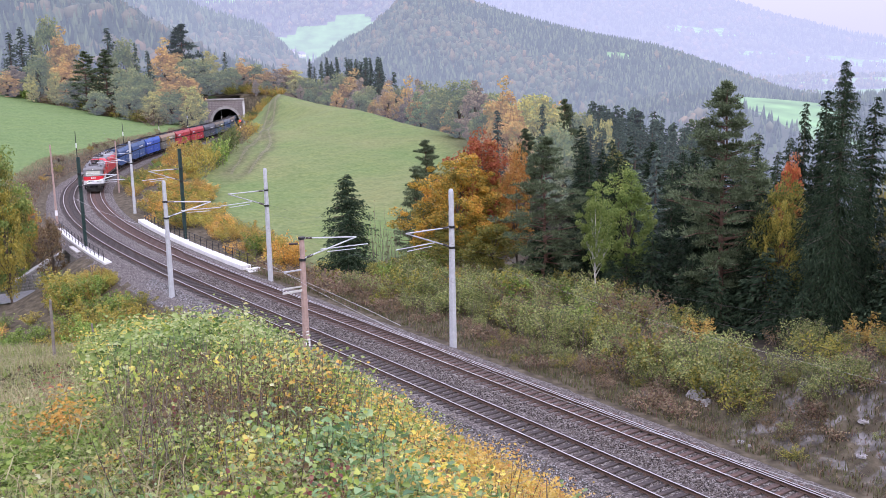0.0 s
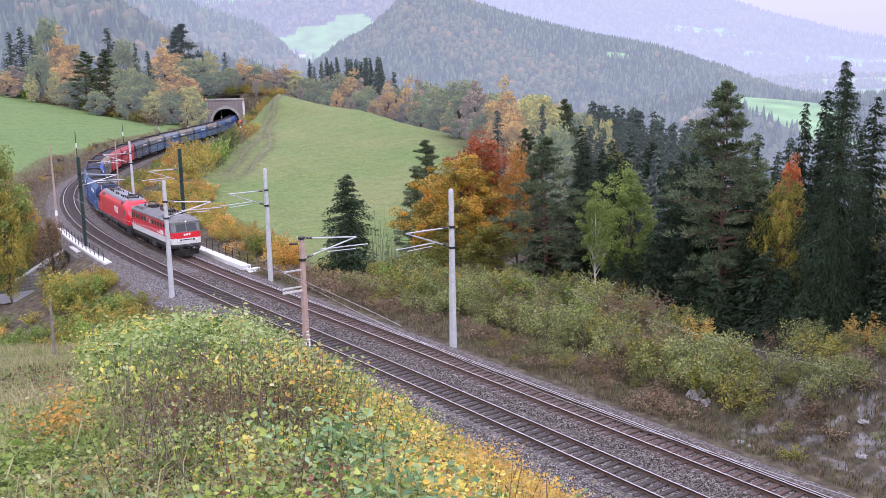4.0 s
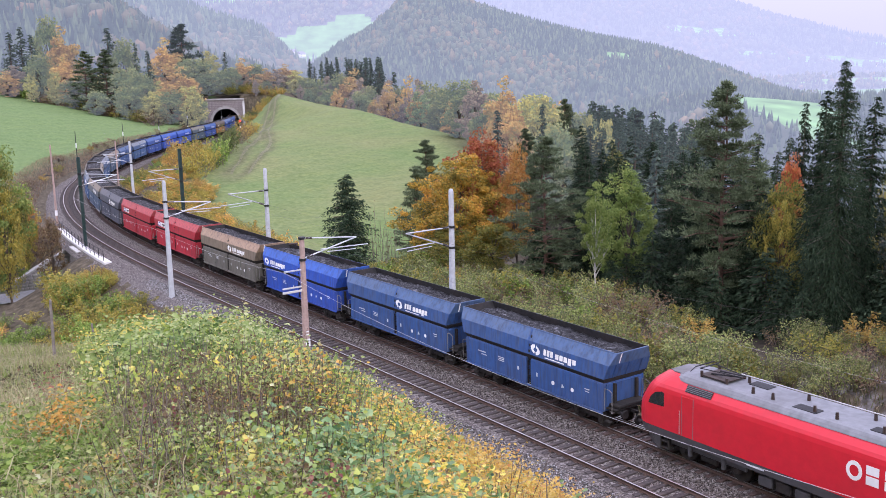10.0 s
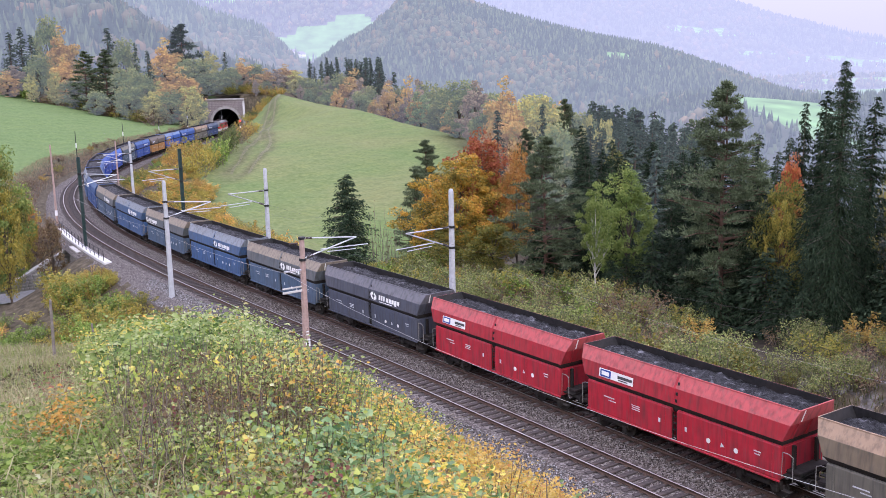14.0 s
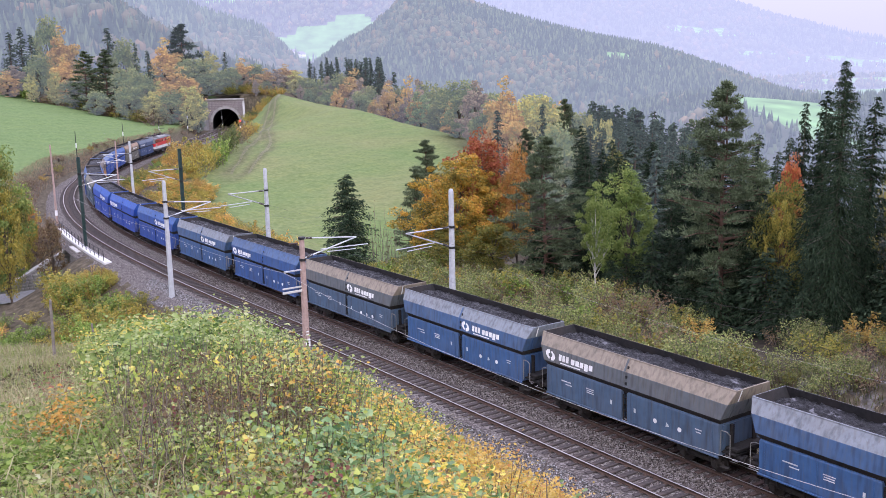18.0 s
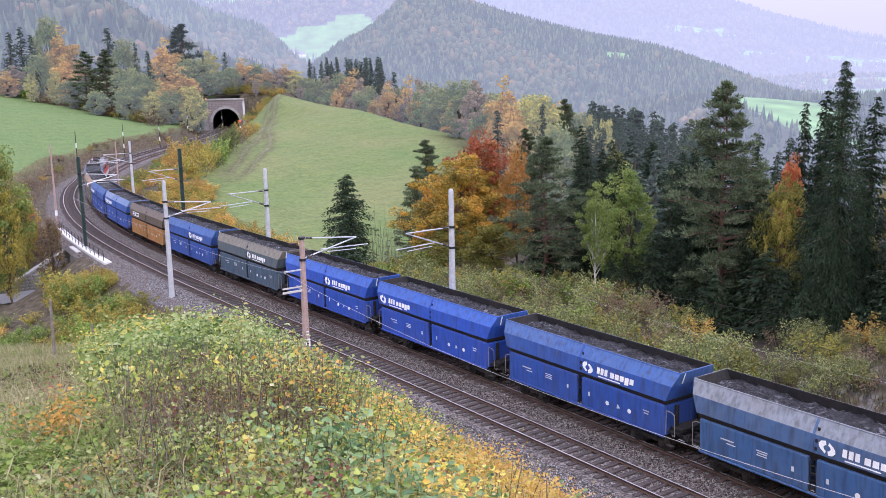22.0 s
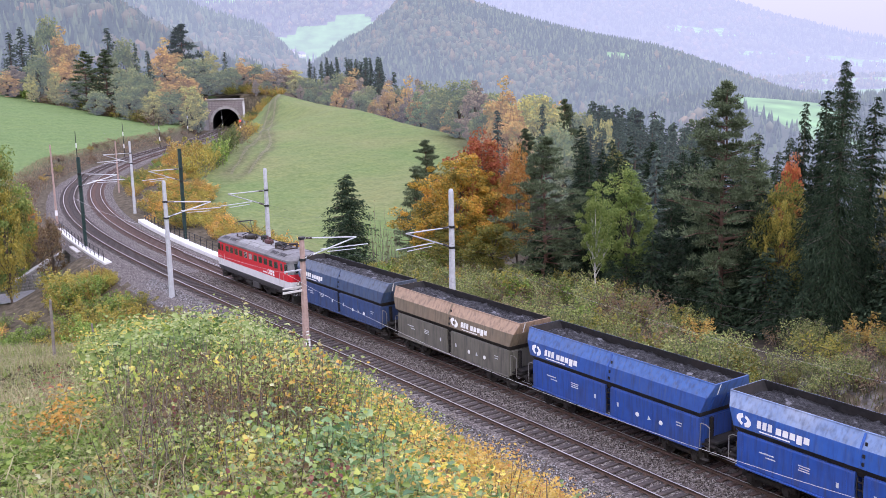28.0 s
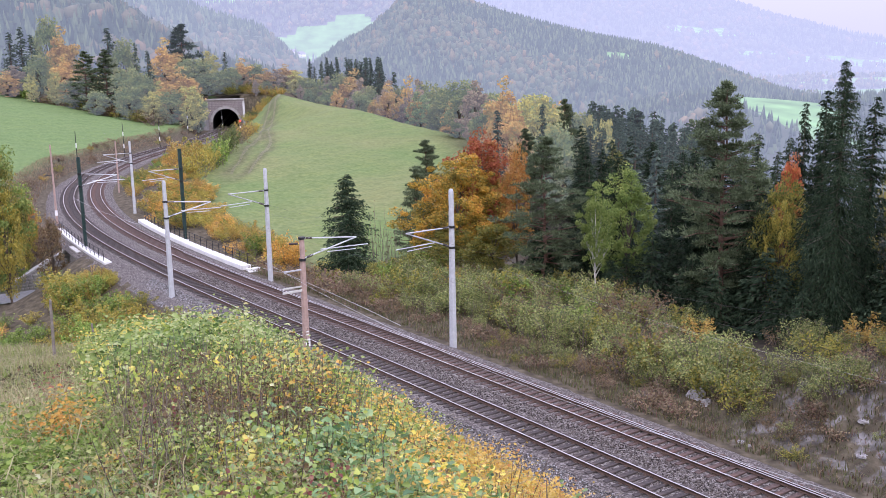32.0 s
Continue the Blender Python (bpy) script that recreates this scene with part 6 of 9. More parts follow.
L_mound = foliage("pale_bramble_leaves", [(0.05, 0.095, 0.025), (0.15, 0.25, 0.055), (0.28, 0.39, 0.095), (0.44, 0.54, 0.18), (0.68, 0.72, 0.36), (0.56, 0.40, 0.10)], 0.42, patch=1.3, gloss=0.35)
L_wine = foliage("wine_red_leaves", [(0.20, 0.06, 0.055), (0.28, 0.11, 0.085), (0.32, 0.18, 0.12), (0.20, 0.14, 0.09)])
L_litter = foliage("dead_leaf_litter", [(0.05, 0.038, 0.025), (0.10, 0.075, 0.045), (0.17, 0.13, 0.075), (0.08, 0.085, 0.04)], 0.8, 0.2)
M_stem = material("dark_weed_stem", (0.075, 0.055, 0.04), 0.9, 0, 0.4, 14, 0.2)


def foreground():
    rng = np.random.default_rng(5)

    def keep(x, y, mask):
        return x[mask], y[mask]

    def az(x, y):
        return np.degrees(np.arctan2(x, y))

    def clear(x, y):
        """The open grass left of the thicket."""
        return az(x, y) < -18.6 - 5.5 * smooth01(9.0, 5.5, np.hypot(x, y)) + 1.8 * np.sin(3 * np.hypot(x, y))

    # turf and straw on the brow and the slope below it
    x, y = scatter(rng, 46000, 30)
    x, y = keep(x, y, (clear(x, y) | (np.hypot(x, y) > 16) | (rng.random(len(x)) < 0.22)))
    P = np.stack([x, y, ground_z(x, y)], 1)
    stuff("short_grass", blades(rng, P, 0.15, 0.9, 0.005), L_grass, "short green grass on the hillside", "grass")
    x, y = scatter(rng, 42000, 28)
    m = (clear(x, y) & ((np.hypot(x, y) > 8.5) | (rng.random(len(x)) < 0.3))) | ((field(x, y, 0.9, 2) > 0.5) & (rng.random(len(x)) < 0.3))
    x, y = keep(x, y, m)
    P = np.stack([x, y, ground_z(x, y)], 1)
    stuff("straw_grass", blades(rng, P, 0.24, 1.5, 0.005), L_straw, "dry straw-coloured grass on the hillside", "grass")
    x, y = scatter(rng, 12000, 15, 3.4, -0.46, 0.24)
    m = (field(x, y, 2.3, 7) + rng.normal(0, 0.15, len(x)) > 0.45) & ~clear(x, y)
    x, y = keep(x, y, m)
    P = np.stack([x, y, ground_z(x, y)], 1)
    stuff("tall_dry_grass", blades(rng, P, 0.46, 1.9, 0.0035), L_straw, "long bent dry grass among the weeds", "grass")
    x, y = scatter(rng, 12000, 15, 3.4, -0.46, 0.24)
    m = (field(x, y, 2.0, 9) + rng.normal(0, 0.15, len(x)) > 0.45) & ~clear(x, y)
    x, y = keep(x, y, m)
    P = np.stack([x, y, ground_z(x, y)], 1)
    stuff("tall_green_grass", blades(rng, P, 0.36, 1.3, 0.005), L_grass, "long green grass among the weeds", "grass")
    # leaf litter between the plants
    x, y = scatter(rng, 9000, 17, 3.6, -0.46, 0.22)
    P = np.stack([x, y, ground_z(x, y) + rng.uniform(0.0, 0.10, len(x))], 1)
    stuff("leaf_litter", broad_leaves(rng, P, 0.07, 0.5), L_litter, "dead brown leaves on the ground", "leaf litter")

    def zone(lo, hi, v, soft):
        return smooth01(lo - soft, lo + soft, v) * smooth01(hi + soft, hi - soft, v)

    # clumps of weeds near the camera, each clump of one kind
    x, y = scatter(rng, 2300, 15, 3.4, -0.46, 0.24)
    x, y = keep(x, y, ~clear(x, y))
    a, d = az(x, y), np.hypot(x, y)
    score = np.stack([
        0.08 + 0.45 * zone(-9, 1, a, 2.5) * zone(4.2, 8.0, d, 0.8) + 0.35 * field(x, y, 2.6, 5),
        0.40 + 0.34 * field(x, y, 2.4, 2),
        0.18 + 0.45 * field(x, y, 2.7, 4),
        0.08 + 0.75 * smooth01(-6, 3, a) * smooth01(5.5, 8.5, d) + 0.35 * field(x, y, 2.9, 6),
        0.20 + 0.26 * zone(-19, -6, a, 2.5) * zone(7.2, 12.8, d, 1.2) + 0.42 * field(x, y, 2.2, 8),
        0.02 + 0.16 * smooth01(-12, -18, a) * smooth01(4, 8, d) + 0.30 * field(x, y, 3.3, 12),
    ], 1) + rng.normal(0, 0.20, (len(x), 6))
    kind = score.argmax(1)
    tall = rng.uniform(0.22, 0.66, len(x)) * smooth01(-24, -15, a).clip(0.45, 1) * (0.55 + 0.45 * smooth01(3.5, 9, d)) * (0.6 + 0.7 * field(x, y, 2.7, 11))
    for i, mat, size, each, name, label in ((0, L_teal, 0.066, 19, "blue_green_weeds", "broad blue-green leafy weeds in clumps"), (1, L_bramble, 0.046, 26, "leafy_weeds", "pale green leafy weeds in clumps"), (2, L_lime, 0.044, 24, "lime_weeds", "lime-yellow leafy weeds in clumps"), (3, L_apricot, 0.042, 24, "apricot_weeds", "apricot-coloured leafy weeds in clumps"), (4, L_brown, 0.034, 20, "brown_weeds", "withered brown weeds in clumps"), (5, L_wine, 0.036, 18, "russet_weeds", "russet withered weeds in clumps")):
        k = np.flatnonzero(kind == i)
        number = rng.integers(4, 12, len(k))
        c0 = np.repeat(k, number)
        r = np.repeat(rng.uniform(0.08, 0.24, len(k)), number)
        px, py = x[c0] + rng.normal(0, 1, len(c0)) * r, y[c0] + rng.normal(0, 1, len(c0)) * r
        h = tall[c0] * rng.uniform(0.6, 1.15, len(c0))
        c, root, tip = stems_with_leaves(rng, px, py, h, each, 0.10, 0.12)
        own = np.repeat(rng.uniform(0.6, 1.25, len(k)), number)
        stuff(name, broad_leaves(rng, c, np.repeat(size * own, each), 0.65), mat, label, "weeds")
        stalks(rng, root[::3], tip[::3], 0.004, M_stem, "weed_stalks", "thin brown weed stalks")
    # a few wine-red shoots
    for cx, cy in ((-2.3, 7.6), (-0.75, 5.6), (-2.6, 9.5), (-4.2, 10.5)):
        n = 8
        x, y = cx + rng.normal(0, 0.13, n), cy + rng.normal(0, 0.13, n)
        c, root, tip = stems_with_leaves(rng, x, y, rng.uniform(0.3, 0.6, n), 16, 0.09, 0.3)
        stuff("red_shoots", broad_leaves(rng, c, 0.036), L_wine, "wine-red shoots in the growth", "weeds")
    n = 26
    x, y = -3.30 + rng.normal(0, 0.15, n), 8.3 + rng.normal(0, 0.2, n)
    c, root, tip = stems_with_leaves(rng, x, y, rng.uniform(0.2, 0.5, n), 26, 0.06, 0.3)
    stuff("orange_shoots", broad_leaves(rng, c, 0.042), L_flame, "small bush with orange autumn leaves in the grass", "weeds")
    # dense bramble mound
    x, y = scatter(rng, 15000, 26, 10, -0.40, 0.0)
    a, d = az(x, y), np.hypot(x, y)
    hill = smooth01(-20.5, -17.5, a) * smooth01(-2, -8, a) * smooth01(10, 13.5, d) * smooth01(26, 22, d)
    m = rng.random(len(x)) < hill
    x, y, hill = x[m], y[m], hill[m]
    h = (0.48 + 0.68 * field(x, y, 1.9, 21)) * (0.40 + 0.52 * hill) * rng.uniform(0.7, 1.1, len(x)) * smooth01(-0.3, 0.35, field(x, y, 1.0, 6) + 0.1)
    w = rng.random(len(x)) + 0.25 * (field(x, y, 1.4, 3) > 0.7)
    for k, mat, name, label in ((w < 0.90, L_mound, "bramble_thicket", "pale green bramble thicket on the brow"), ((w >= 0.90) & (w < 1.0), L_lime, "lime_bramble", "bramble shoots of yellowish green"), (w >= 1.0, L_apricot, "turning_bramble", "bramble shoots turned yellow and orange")):
        c, root, tip = stems_with_leaves(rng, x[k], y[k], h[k], 21, 0.14, 0.3)
        stuff(name, broad_leaves(rng, c, np.repeat(0.070 * rng.uniform(0.5, 1.3, k.sum()), 21), 0.6), mat, label, "brambles")
    stalks(rng, root, tip, 0.006, M_twig, "bramble_stalks", "thin brown bramble stalks")
    # gold and apricot growth along the break of the slope
    n = 3400
    q = rng.uniform(0, 1, n) ** 1.15
    y = 23.0 - 17.2 * q + rng.normal(0, 0.4, n)
    x = np.interp(y, [5.8, 8.4, 11.3, 13.75, 17.3, 22.4], [0.55, -0.15, -0.95, -1.5, -2.4, -3.8]) + rng.normal(0.04, 0.34, n) * (0.7 + 0.05 * y)
    tint = field(x, y, 1.9, 3) + rng.normal(0, 0.2, n) - 0.2 * smooth01(0.16, 0.02, q) + 0.10
    h = rng.uniform(0.18, 0.52, n)
    for k, mat, name, label in ((tint < 0.36, L_bramble, "break_green_herbs", "green herbs along the break of the slope"), ((tint >= 0.36) & (tint < 0.62), L_yellowherb, "break_yellow_herbs", "yellow herbs along the break of the slope"), (tint >= 0.62, L_apricot, "break_apricot_herbs", "apricot-orange herbs along the break of the slope")):
        c, root, tip = stems_with_leaves(rng, x[k], y[k], h[k], 26, 0.08, 0.2)
        stuff(name, broad_leaves(rng, c, np.repeat(rng.uniform(0.028, 0.060, k.sum()), 26), 0.7), mat, label, "herbs")
    # fresh grass on the far end of the break
    n = 5200
    y = rng.uniform(11, 25, n)
    x = np.interp(y, [5.8, 8.4, 11.3, 13.75, 17.3, 22.4], [0.55, -0.15, -0.95, -1.5, -2.4, -3.8]) + rng.normal(0.20, 0.40, n)
    P = np.stack([x, y, ground_z(x, y)], 1)
    stuff("break_grass", blades(rng, P, 0.46, 0.7, 0.008), L_grass, "fresh green grass along the break of the slope", "grass")
    # slope down to the track: low green and gold growth
    x, y = scatter(rng, 60000, 66, 9, -0.36, 0.27)
    s, l = nearest(x, y)
    m = (l < -8.5) & (rng.random(len(x)) < 0.65)
    x, y, l = x[m], y[m], l[m]
    edge = smooth01(-12, -5, az(x, y)) * smooth01(62, 40, np.hypot(x, y))
    kind = field(x, y, 0.55, 8) * 0.75 + rng.normal(0, 0.16, len(x)) + 0.52 * edge
    h = rng.uniform(0.2, 0.6, len(x)) * (0.55 + 0.45 * smooth01(-9, -14, l))
    for lo, hi, mat, size, name, label in ((-9, 0.40, L_bramble, 0.064, "slope_herbs", "green herbs on the slope above the track"), (0.40, 0.58, L_lime, 0.064, "slope_lime_herbs", "yellow-green herbs on the slope above the track"), (0.58, 0.76, L_yellowherb, 0.064, "slope_yellow_growth", "yellow autumn growth on the slope above the track"), (0.76, 9, L_apricot, 0.064, "slope_apricot_growth", "apricot and orange growth on the slope above the track")):
        k = (kind > lo) & (kind <= hi)
        c, root, tip = stems_with_leaves(rng, x[k], y[k], h[k], 13, 0.11, 0.15)
        V, F = quads(rng, c, size, None, 0.6)
        stuff(name, (V, F), mat, label, "herbs")
    x, y = scatter(rng, 44000, 66, 9, -0.36, 0.27)
    s, l = nearest(x, y)
    x, y = keep(x, y, l < -8.2)
    P = np.stack([x, y, ground_z(x, y)], 1)
    stuff("slope_grass", blades(rng, P, 0.42, 0.8, 0.010), L_grass, "tall grass on the slope above the track", "grass")
    # low weeds in the grass
    x, y = scatter(rng, 4200, 10.5, 3.6, -0.46, -0.12)
    x, y = keep(x, y, 0.15 + 0.85 * smooth01(0.4, 0.65, field(x, y, 2.6, 4)) > rng.random(len(x)))
    w = rng.random(len(x)) + 0.3 * field(x, y, 3.1, 2)
    for k, mat, name, label in ((w < 0.75, L_green, "grass_weeds", "small fresh green weeds in the grass"), (w >= 0.75, L_bramble, "pale_weeds", "small green weeds in the grass")):
        c, root, tip = stems_with_leaves(rng, x[k], y[k], rng.uniform(0.10, 0.30, k.sum()), 12, 0.06, 0.2)
        stuff(name, broad_leaves(rng, c, np.repeat(rng.uniform(0.022, 0.055, k.sum()), 12), 0.8), mat, label, "weeds")
    # matted straw lying between the weeds
    x, y = scatter(rng, 8000, 14, 3.6, -0.46, 0.04)
    m = field(x, y, 1.9, 3) - 0.02 + 0.30 * smooth01(-8, -16, az(x, y)) + rng.normal(0, 0.12, len(x)) > 0.74
    x, y = keep(x, y, m)
    P = np.stack([x, y, ground_z(x, y) + rng.uniform(0.0, 0.20, len(x))], 1)
    stuff("matted_straw", blades(rng, P, 0.26, 2.4, 0.0034), L_straw, "bent and flattened straw among the weeds", "grass")
    # thin brown stems of withered plants
    x, y = scatter(rng, 1300, 13.5, 5.5, -0.36, 0.05)
    m = zone(-19, -4, az(x, y), 2.0) * zone(6.5, 12.8, np.hypot(x, y), 1.0) > rng.random(len(x))
    x, y = keep(x, y, m)
    root = np.stack([x, y, ground_z(x, y)], 1)
    tip = root + np.stack([rng.normal(0, 0.14, len(x)), rng.normal(0, 0.14, len(x)), rng.uniform(0.3, 0.8, len(x))], 1)
    stalks(rng, root, tip, 0.0045, M_twig, "withered_stems", "thin withered stems standing close together")
    # dry stalks standing through the growth
    x, y = scatter(rng, 240, 20, 6, -0.34, 0.12)
    z = ground_z(x, y)
    root = np.stack([x, y, z], 1)
    tip = root + np.stack([rng.normal(0, 0.15, len(x)), rng.normal(0, 0.15, len(x)), rng.uniform(0.45, 0.95, len(x))], 1)
    stalks(rng, root, tip, 0.006, M_bark, "dry_stalks", "dead dry stalks standing in the growth")
    # withered grass on the banks beside the far track
    for s0, s1, l0, l1, n, hh, mat, name, label in ((-25, 66, 3.2, 11.5, 11000, 0.38, L_dry, "bank_dry_grass", "withered brown grass beside the far track"), (-25, 66, 3.2, 12.5, 30000, 0.36, L_olivegrass, "bank_green_grass", "dull green grass beside the far track"), (100, 250, -13, -8.4, 9000, 0.5, L_dry, "far_bank_grass", "withered grass on the bank by the curve")):
        s, l = rng.uniform(s0, s1, n), rng.uniform(l0, l1, n)
        th = np.interp(s, TS, TH)
        x, y = np.interp(s, TS, TX) + l * np.cos(th), np.interp(s, TS, TY) - l * np.sin(th)
        P = np.stack([x, y, ground_z(x, y)], 1)
        stuff(name, blades(rng, P, hh, 1.0, 0.018), mat, label, "grass")


L_olivegrass = foliage("dull_olive_grass", [(0.08, 0.095, 0.04), (0.13, 0.145, 0.055), (0.18, 0.185, 0.075), (0.13, 0.11, 0.06)], 0.8)
foreground()




# ======== distance: wooded hills, their mist painted in as glow ===
# haze painted into the surface: a bluish emission mixed over its colour
def painted_mist(name, colour, mist, amount, grain=0.05):
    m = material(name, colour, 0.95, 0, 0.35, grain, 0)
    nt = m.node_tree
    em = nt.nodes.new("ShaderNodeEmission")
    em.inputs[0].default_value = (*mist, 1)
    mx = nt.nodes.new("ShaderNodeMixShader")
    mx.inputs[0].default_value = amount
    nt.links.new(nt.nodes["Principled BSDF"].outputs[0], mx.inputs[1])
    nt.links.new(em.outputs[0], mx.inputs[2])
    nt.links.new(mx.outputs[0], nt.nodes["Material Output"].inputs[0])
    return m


def far_wood(rng, P, height, conifer_share):
    """Small trees for distant slopes: two-tiered cones and lumpy crowns."""
    n = len(P)
    isc = rng.random(n) < conifer_share
    V, F = [], []
    Pc = P[isc]
    a = np.arange(5) * 2 * math.pi / 5
    ring = np.stack([np.cos(a), np.sin(a), np.zeros(5)], 1)
    k = len(Pc)
    h = height * rng.uniform(0.7, 1.3, k)[:, None, None]
    w = h * rng.uniform(0.16, 0.24, (k, 1, 1))
    tiers = []
    for z0, z1, f in ((0.05, 0.68, 1.0), (0.42, 1.0, 0.62)):
        base = Pc[:, None] + ring[None] * w * f + [0, 0, 1] * h * z0
        tip = Pc[:, None] + [0, 0, 1] * h * z1
        tiers.append(np.concatenate([base, tip], 1))
    Vc = np.concatenate(tiers, 1).reshape(-1, 3)
    tri = np.array([(i, (i + 1) % 5, 5) for i in range(5)] + [(6 + i, 6 + (i + 1) % 5, 11) for i in range(5)])
    Fc = (np.arange(k)[:, None, None] * 12 + tri[None]).reshape(-1, 3)
    Pd = P[~isc]
    k = len(Pd)
    h = height * rng.uniform(0.45, 1.0, k)[:, None, None]
    base = np.array([(1, 0, 0.5), (0, 1, 0.55), (-1, 0, 0.5), (0, -1, 0.45), (0.65, 0.6, 0.85), (-0.6, 0.65, 0.8), (-0.6, -0.6, 0.85), (0.6, -0.65, 0.8), (0, 0, 1.05), (0, 0, 0.02)])
    Vd = base[None] * rng.uniform(0.7, 1.3, (k, 10, 1)) * np.array([0.42, 0.42, 1.0]) * h + Pd[:, None]
    tri = np.array([(0, 1, 4), (1, 2, 5), (2, 3, 6), (3, 0, 7), (0, 4, 7), (1, 5, 4), (2, 6, 5), (3, 7, 6), (4, 5, 8), (5, 6, 8), (6, 7, 8), (7, 4, 8), (1, 0, 9), (2, 1, 9), (3, 2, 9), (0, 3, 9)])
    Fd = (np.arange(k)[:, None, None] * 10 + tri[None]).reshape(-1, 3)
    return (Vc, Fc), (Vd.reshape(-1, 3), Fd)


# emission colours that stand in for the haze over the hills
HAZE_GLOW = (0.86, 0.90, 1.38)
NEAR_HAZE_GLOW = VALLEY_HAZE_GLOW


def field_edge(x, y, fx, fy, rx, ry):
    """Below 1 inside a field of uneven outline."""
    u, v = (x - fx) / rx, (y - fy) / ry
    a = np.arctan2(v, u)
    return (u * u + v * v) / (1 + 0.16 * np.sin(3 * a + fx) + 0.10 * np.sin(7 * a + fy) + 0.06 * np.sin(13 * a)) ** 2


def hill(name, label, z_of, x0, x1, y0, y1, step, count, height, share, amount, fields=(), seed=1, woods=((0.03, 0.045, 0.025), (0.04, 0.06, 0.03)), autumn=None, mist=HAZE_GLOW, turf=(0.16, 0.29, 0.11)):
    rng = np.random.default_rng(seed)
    gx, gy = np.arange(x0, x1 + 1, step), np.arange(y0, y1 + 1, step)
    X, Y = np.meshgrid(gx, gy)
    Z = z_of(X, Y)
    i = (np.arange(len(gy) - 1)[:, None] * len(gx) + np.arange(len(gx) - 1)).ravel()
    faces = np.stack([i, i + 1, i + len(gx) + 1, i + len(gx)], 1)
    c = np.stack([X, Y], -1).reshape(-1, 2)[faces].mean(1)
    inside = np.zeros(len(c), bool)
    for fx, fy, rx, ry in fields:
        inside |= field_edge(c[:, 0], c[:, 1], fx, fy, rx, ry) < 1
    me = arrays(name, np.stack([X, Y, Z], -1).reshape(-1, 3), faces, painted_mist(name + "_floor", (0.05, 0.06, 0.04), mist, amount), painted_mist(name + "_field", turf, mist, amount * 0.85), index=inside.astype(int), smooth=True)
    tagged(new("backdrop_" + name, me), label, "hill", kind="structure")
    n = count
    px, py = rng.uniform(x0, x1, n), rng.uniform(y0, y1, n)
    out = np.ones(n, bool)
    for fx, fy, rx, ry in fields:
        out &= field_edge(px, py, fx, fy, rx, ry) > 1.03
    px, py = px[out], py[out]
    u, v = px * 7.0 / y0, py * 7.0 / y0
    patch = 0.5 + 0.30 * np.sin(u * 1.7 + 1.3 * np.sin(v * 0.9 + seed) + seed) + 0.20 * np.sin(v * 2.9 + 1.7 * np.sin(u * 1.9) + 2 * seed) + 0.16 * np.sin(u * 5.3 - v * 4.1 + 3 * seed) + rng.normal(0, 0.06, len(px))
    kk = rng.random(len(px)) < np.clip(share + 0.08 + 2.0 * (patch - 0.45), 0.15, 0.995)
    P = np.stack([px, py, z_of(px, py) - 0.5], 1)
    (Vc, Fc), _ = far_wood(rng, P[kk], height, 1.0)
    _, (Vd, Fd) = far_wood(rng, P[~kk], height, 0.0)
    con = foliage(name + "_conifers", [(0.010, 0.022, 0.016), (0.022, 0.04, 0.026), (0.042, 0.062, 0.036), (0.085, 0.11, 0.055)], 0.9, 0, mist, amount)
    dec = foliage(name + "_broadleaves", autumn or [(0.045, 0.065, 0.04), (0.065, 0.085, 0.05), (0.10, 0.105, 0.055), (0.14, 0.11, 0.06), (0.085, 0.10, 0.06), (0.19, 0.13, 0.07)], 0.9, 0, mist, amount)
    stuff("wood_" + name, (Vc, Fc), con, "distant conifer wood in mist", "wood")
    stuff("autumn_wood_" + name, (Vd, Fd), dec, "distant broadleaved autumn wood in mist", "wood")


def lumps(x, y, k, a):
    return a * (np.sin(x * k + 1) * np.sin(y * k * 0.8 + 2) + 0.5 * np.sin(x * k * 2.3 + y * k * 1.7))


def left_ridge(x, y):
    crest = np.interp(x, [-620, -358, -283, -246, -208, -182, -129, -92, -59], [160, 96, 65, 51, 30, 16, -1, -13, -24]) - 11
    return -62 + (crest + 62) * smooth01(400, 760, y) - 0.05 * np.maximum(y - 760, 0) + lumps(x, y, 0.02, 3)


def second_ridge(x, y):
    crest = np.interp(x, [-520, -358, -298, -265, -203, -173, -145, -101], [150, 103, 71, 54, 35, 6, -16, -30]) - 10
    return -62 + (crest + 62) * smooth01(800, 1150, y) - 0.05 * np.maximum(y - 1150, 0) + lumps(x, y, 0.016, 3)


def mid_hill(x, y):
    crest = np.interp(x, [-230, -165, -122, -88, -59, -38, -4, 28, 103, 153, 215, 265, 334, 373, 433], [-45, -17, 14, 29, 52, 71, 80, 66, 40, 27, 16, 4, -20, -39, -60]) - 9
    return -62 + np.maximum(crest + 62, 0) * smooth01(720, 1250, y) - 0.03 * np.maximum(y - 1250, 0) + lumps(x, y, 0.014, 3)


def back_hill(x, y):
    return -62 + 165 * smooth01(1300, 1950, y) * smooth01(330, -40, x) + lumps(x, y, 0.01, 5)


def far_hill(x, y):
    crest = np.interp(x, [-300, 365, 610, 785, 1010, 1308, 1534, 2300], [226, 216, 165, 114, 30, -34, -62, -62]) - 12
    return -70 + (np.maximum(crest, -62) + 70) * smooth01(1500, 3000, y) + lumps(x, y, 0.006, 7)


def right_rise(x, y):
    return -62 + 40 * smooth01(380, 660, y) * smooth01(40, 180, x) - 0.09 * np.clip(x - 190, 0, 60) - 0.10 * np.maximum(y - 680, 0) + lumps(x, y, 0.02, 2)


def valley(x, y):
    return -57.5 + 5 * smooth01(900, 1600, y) + lumps(x, y, 0.02, 1.2)


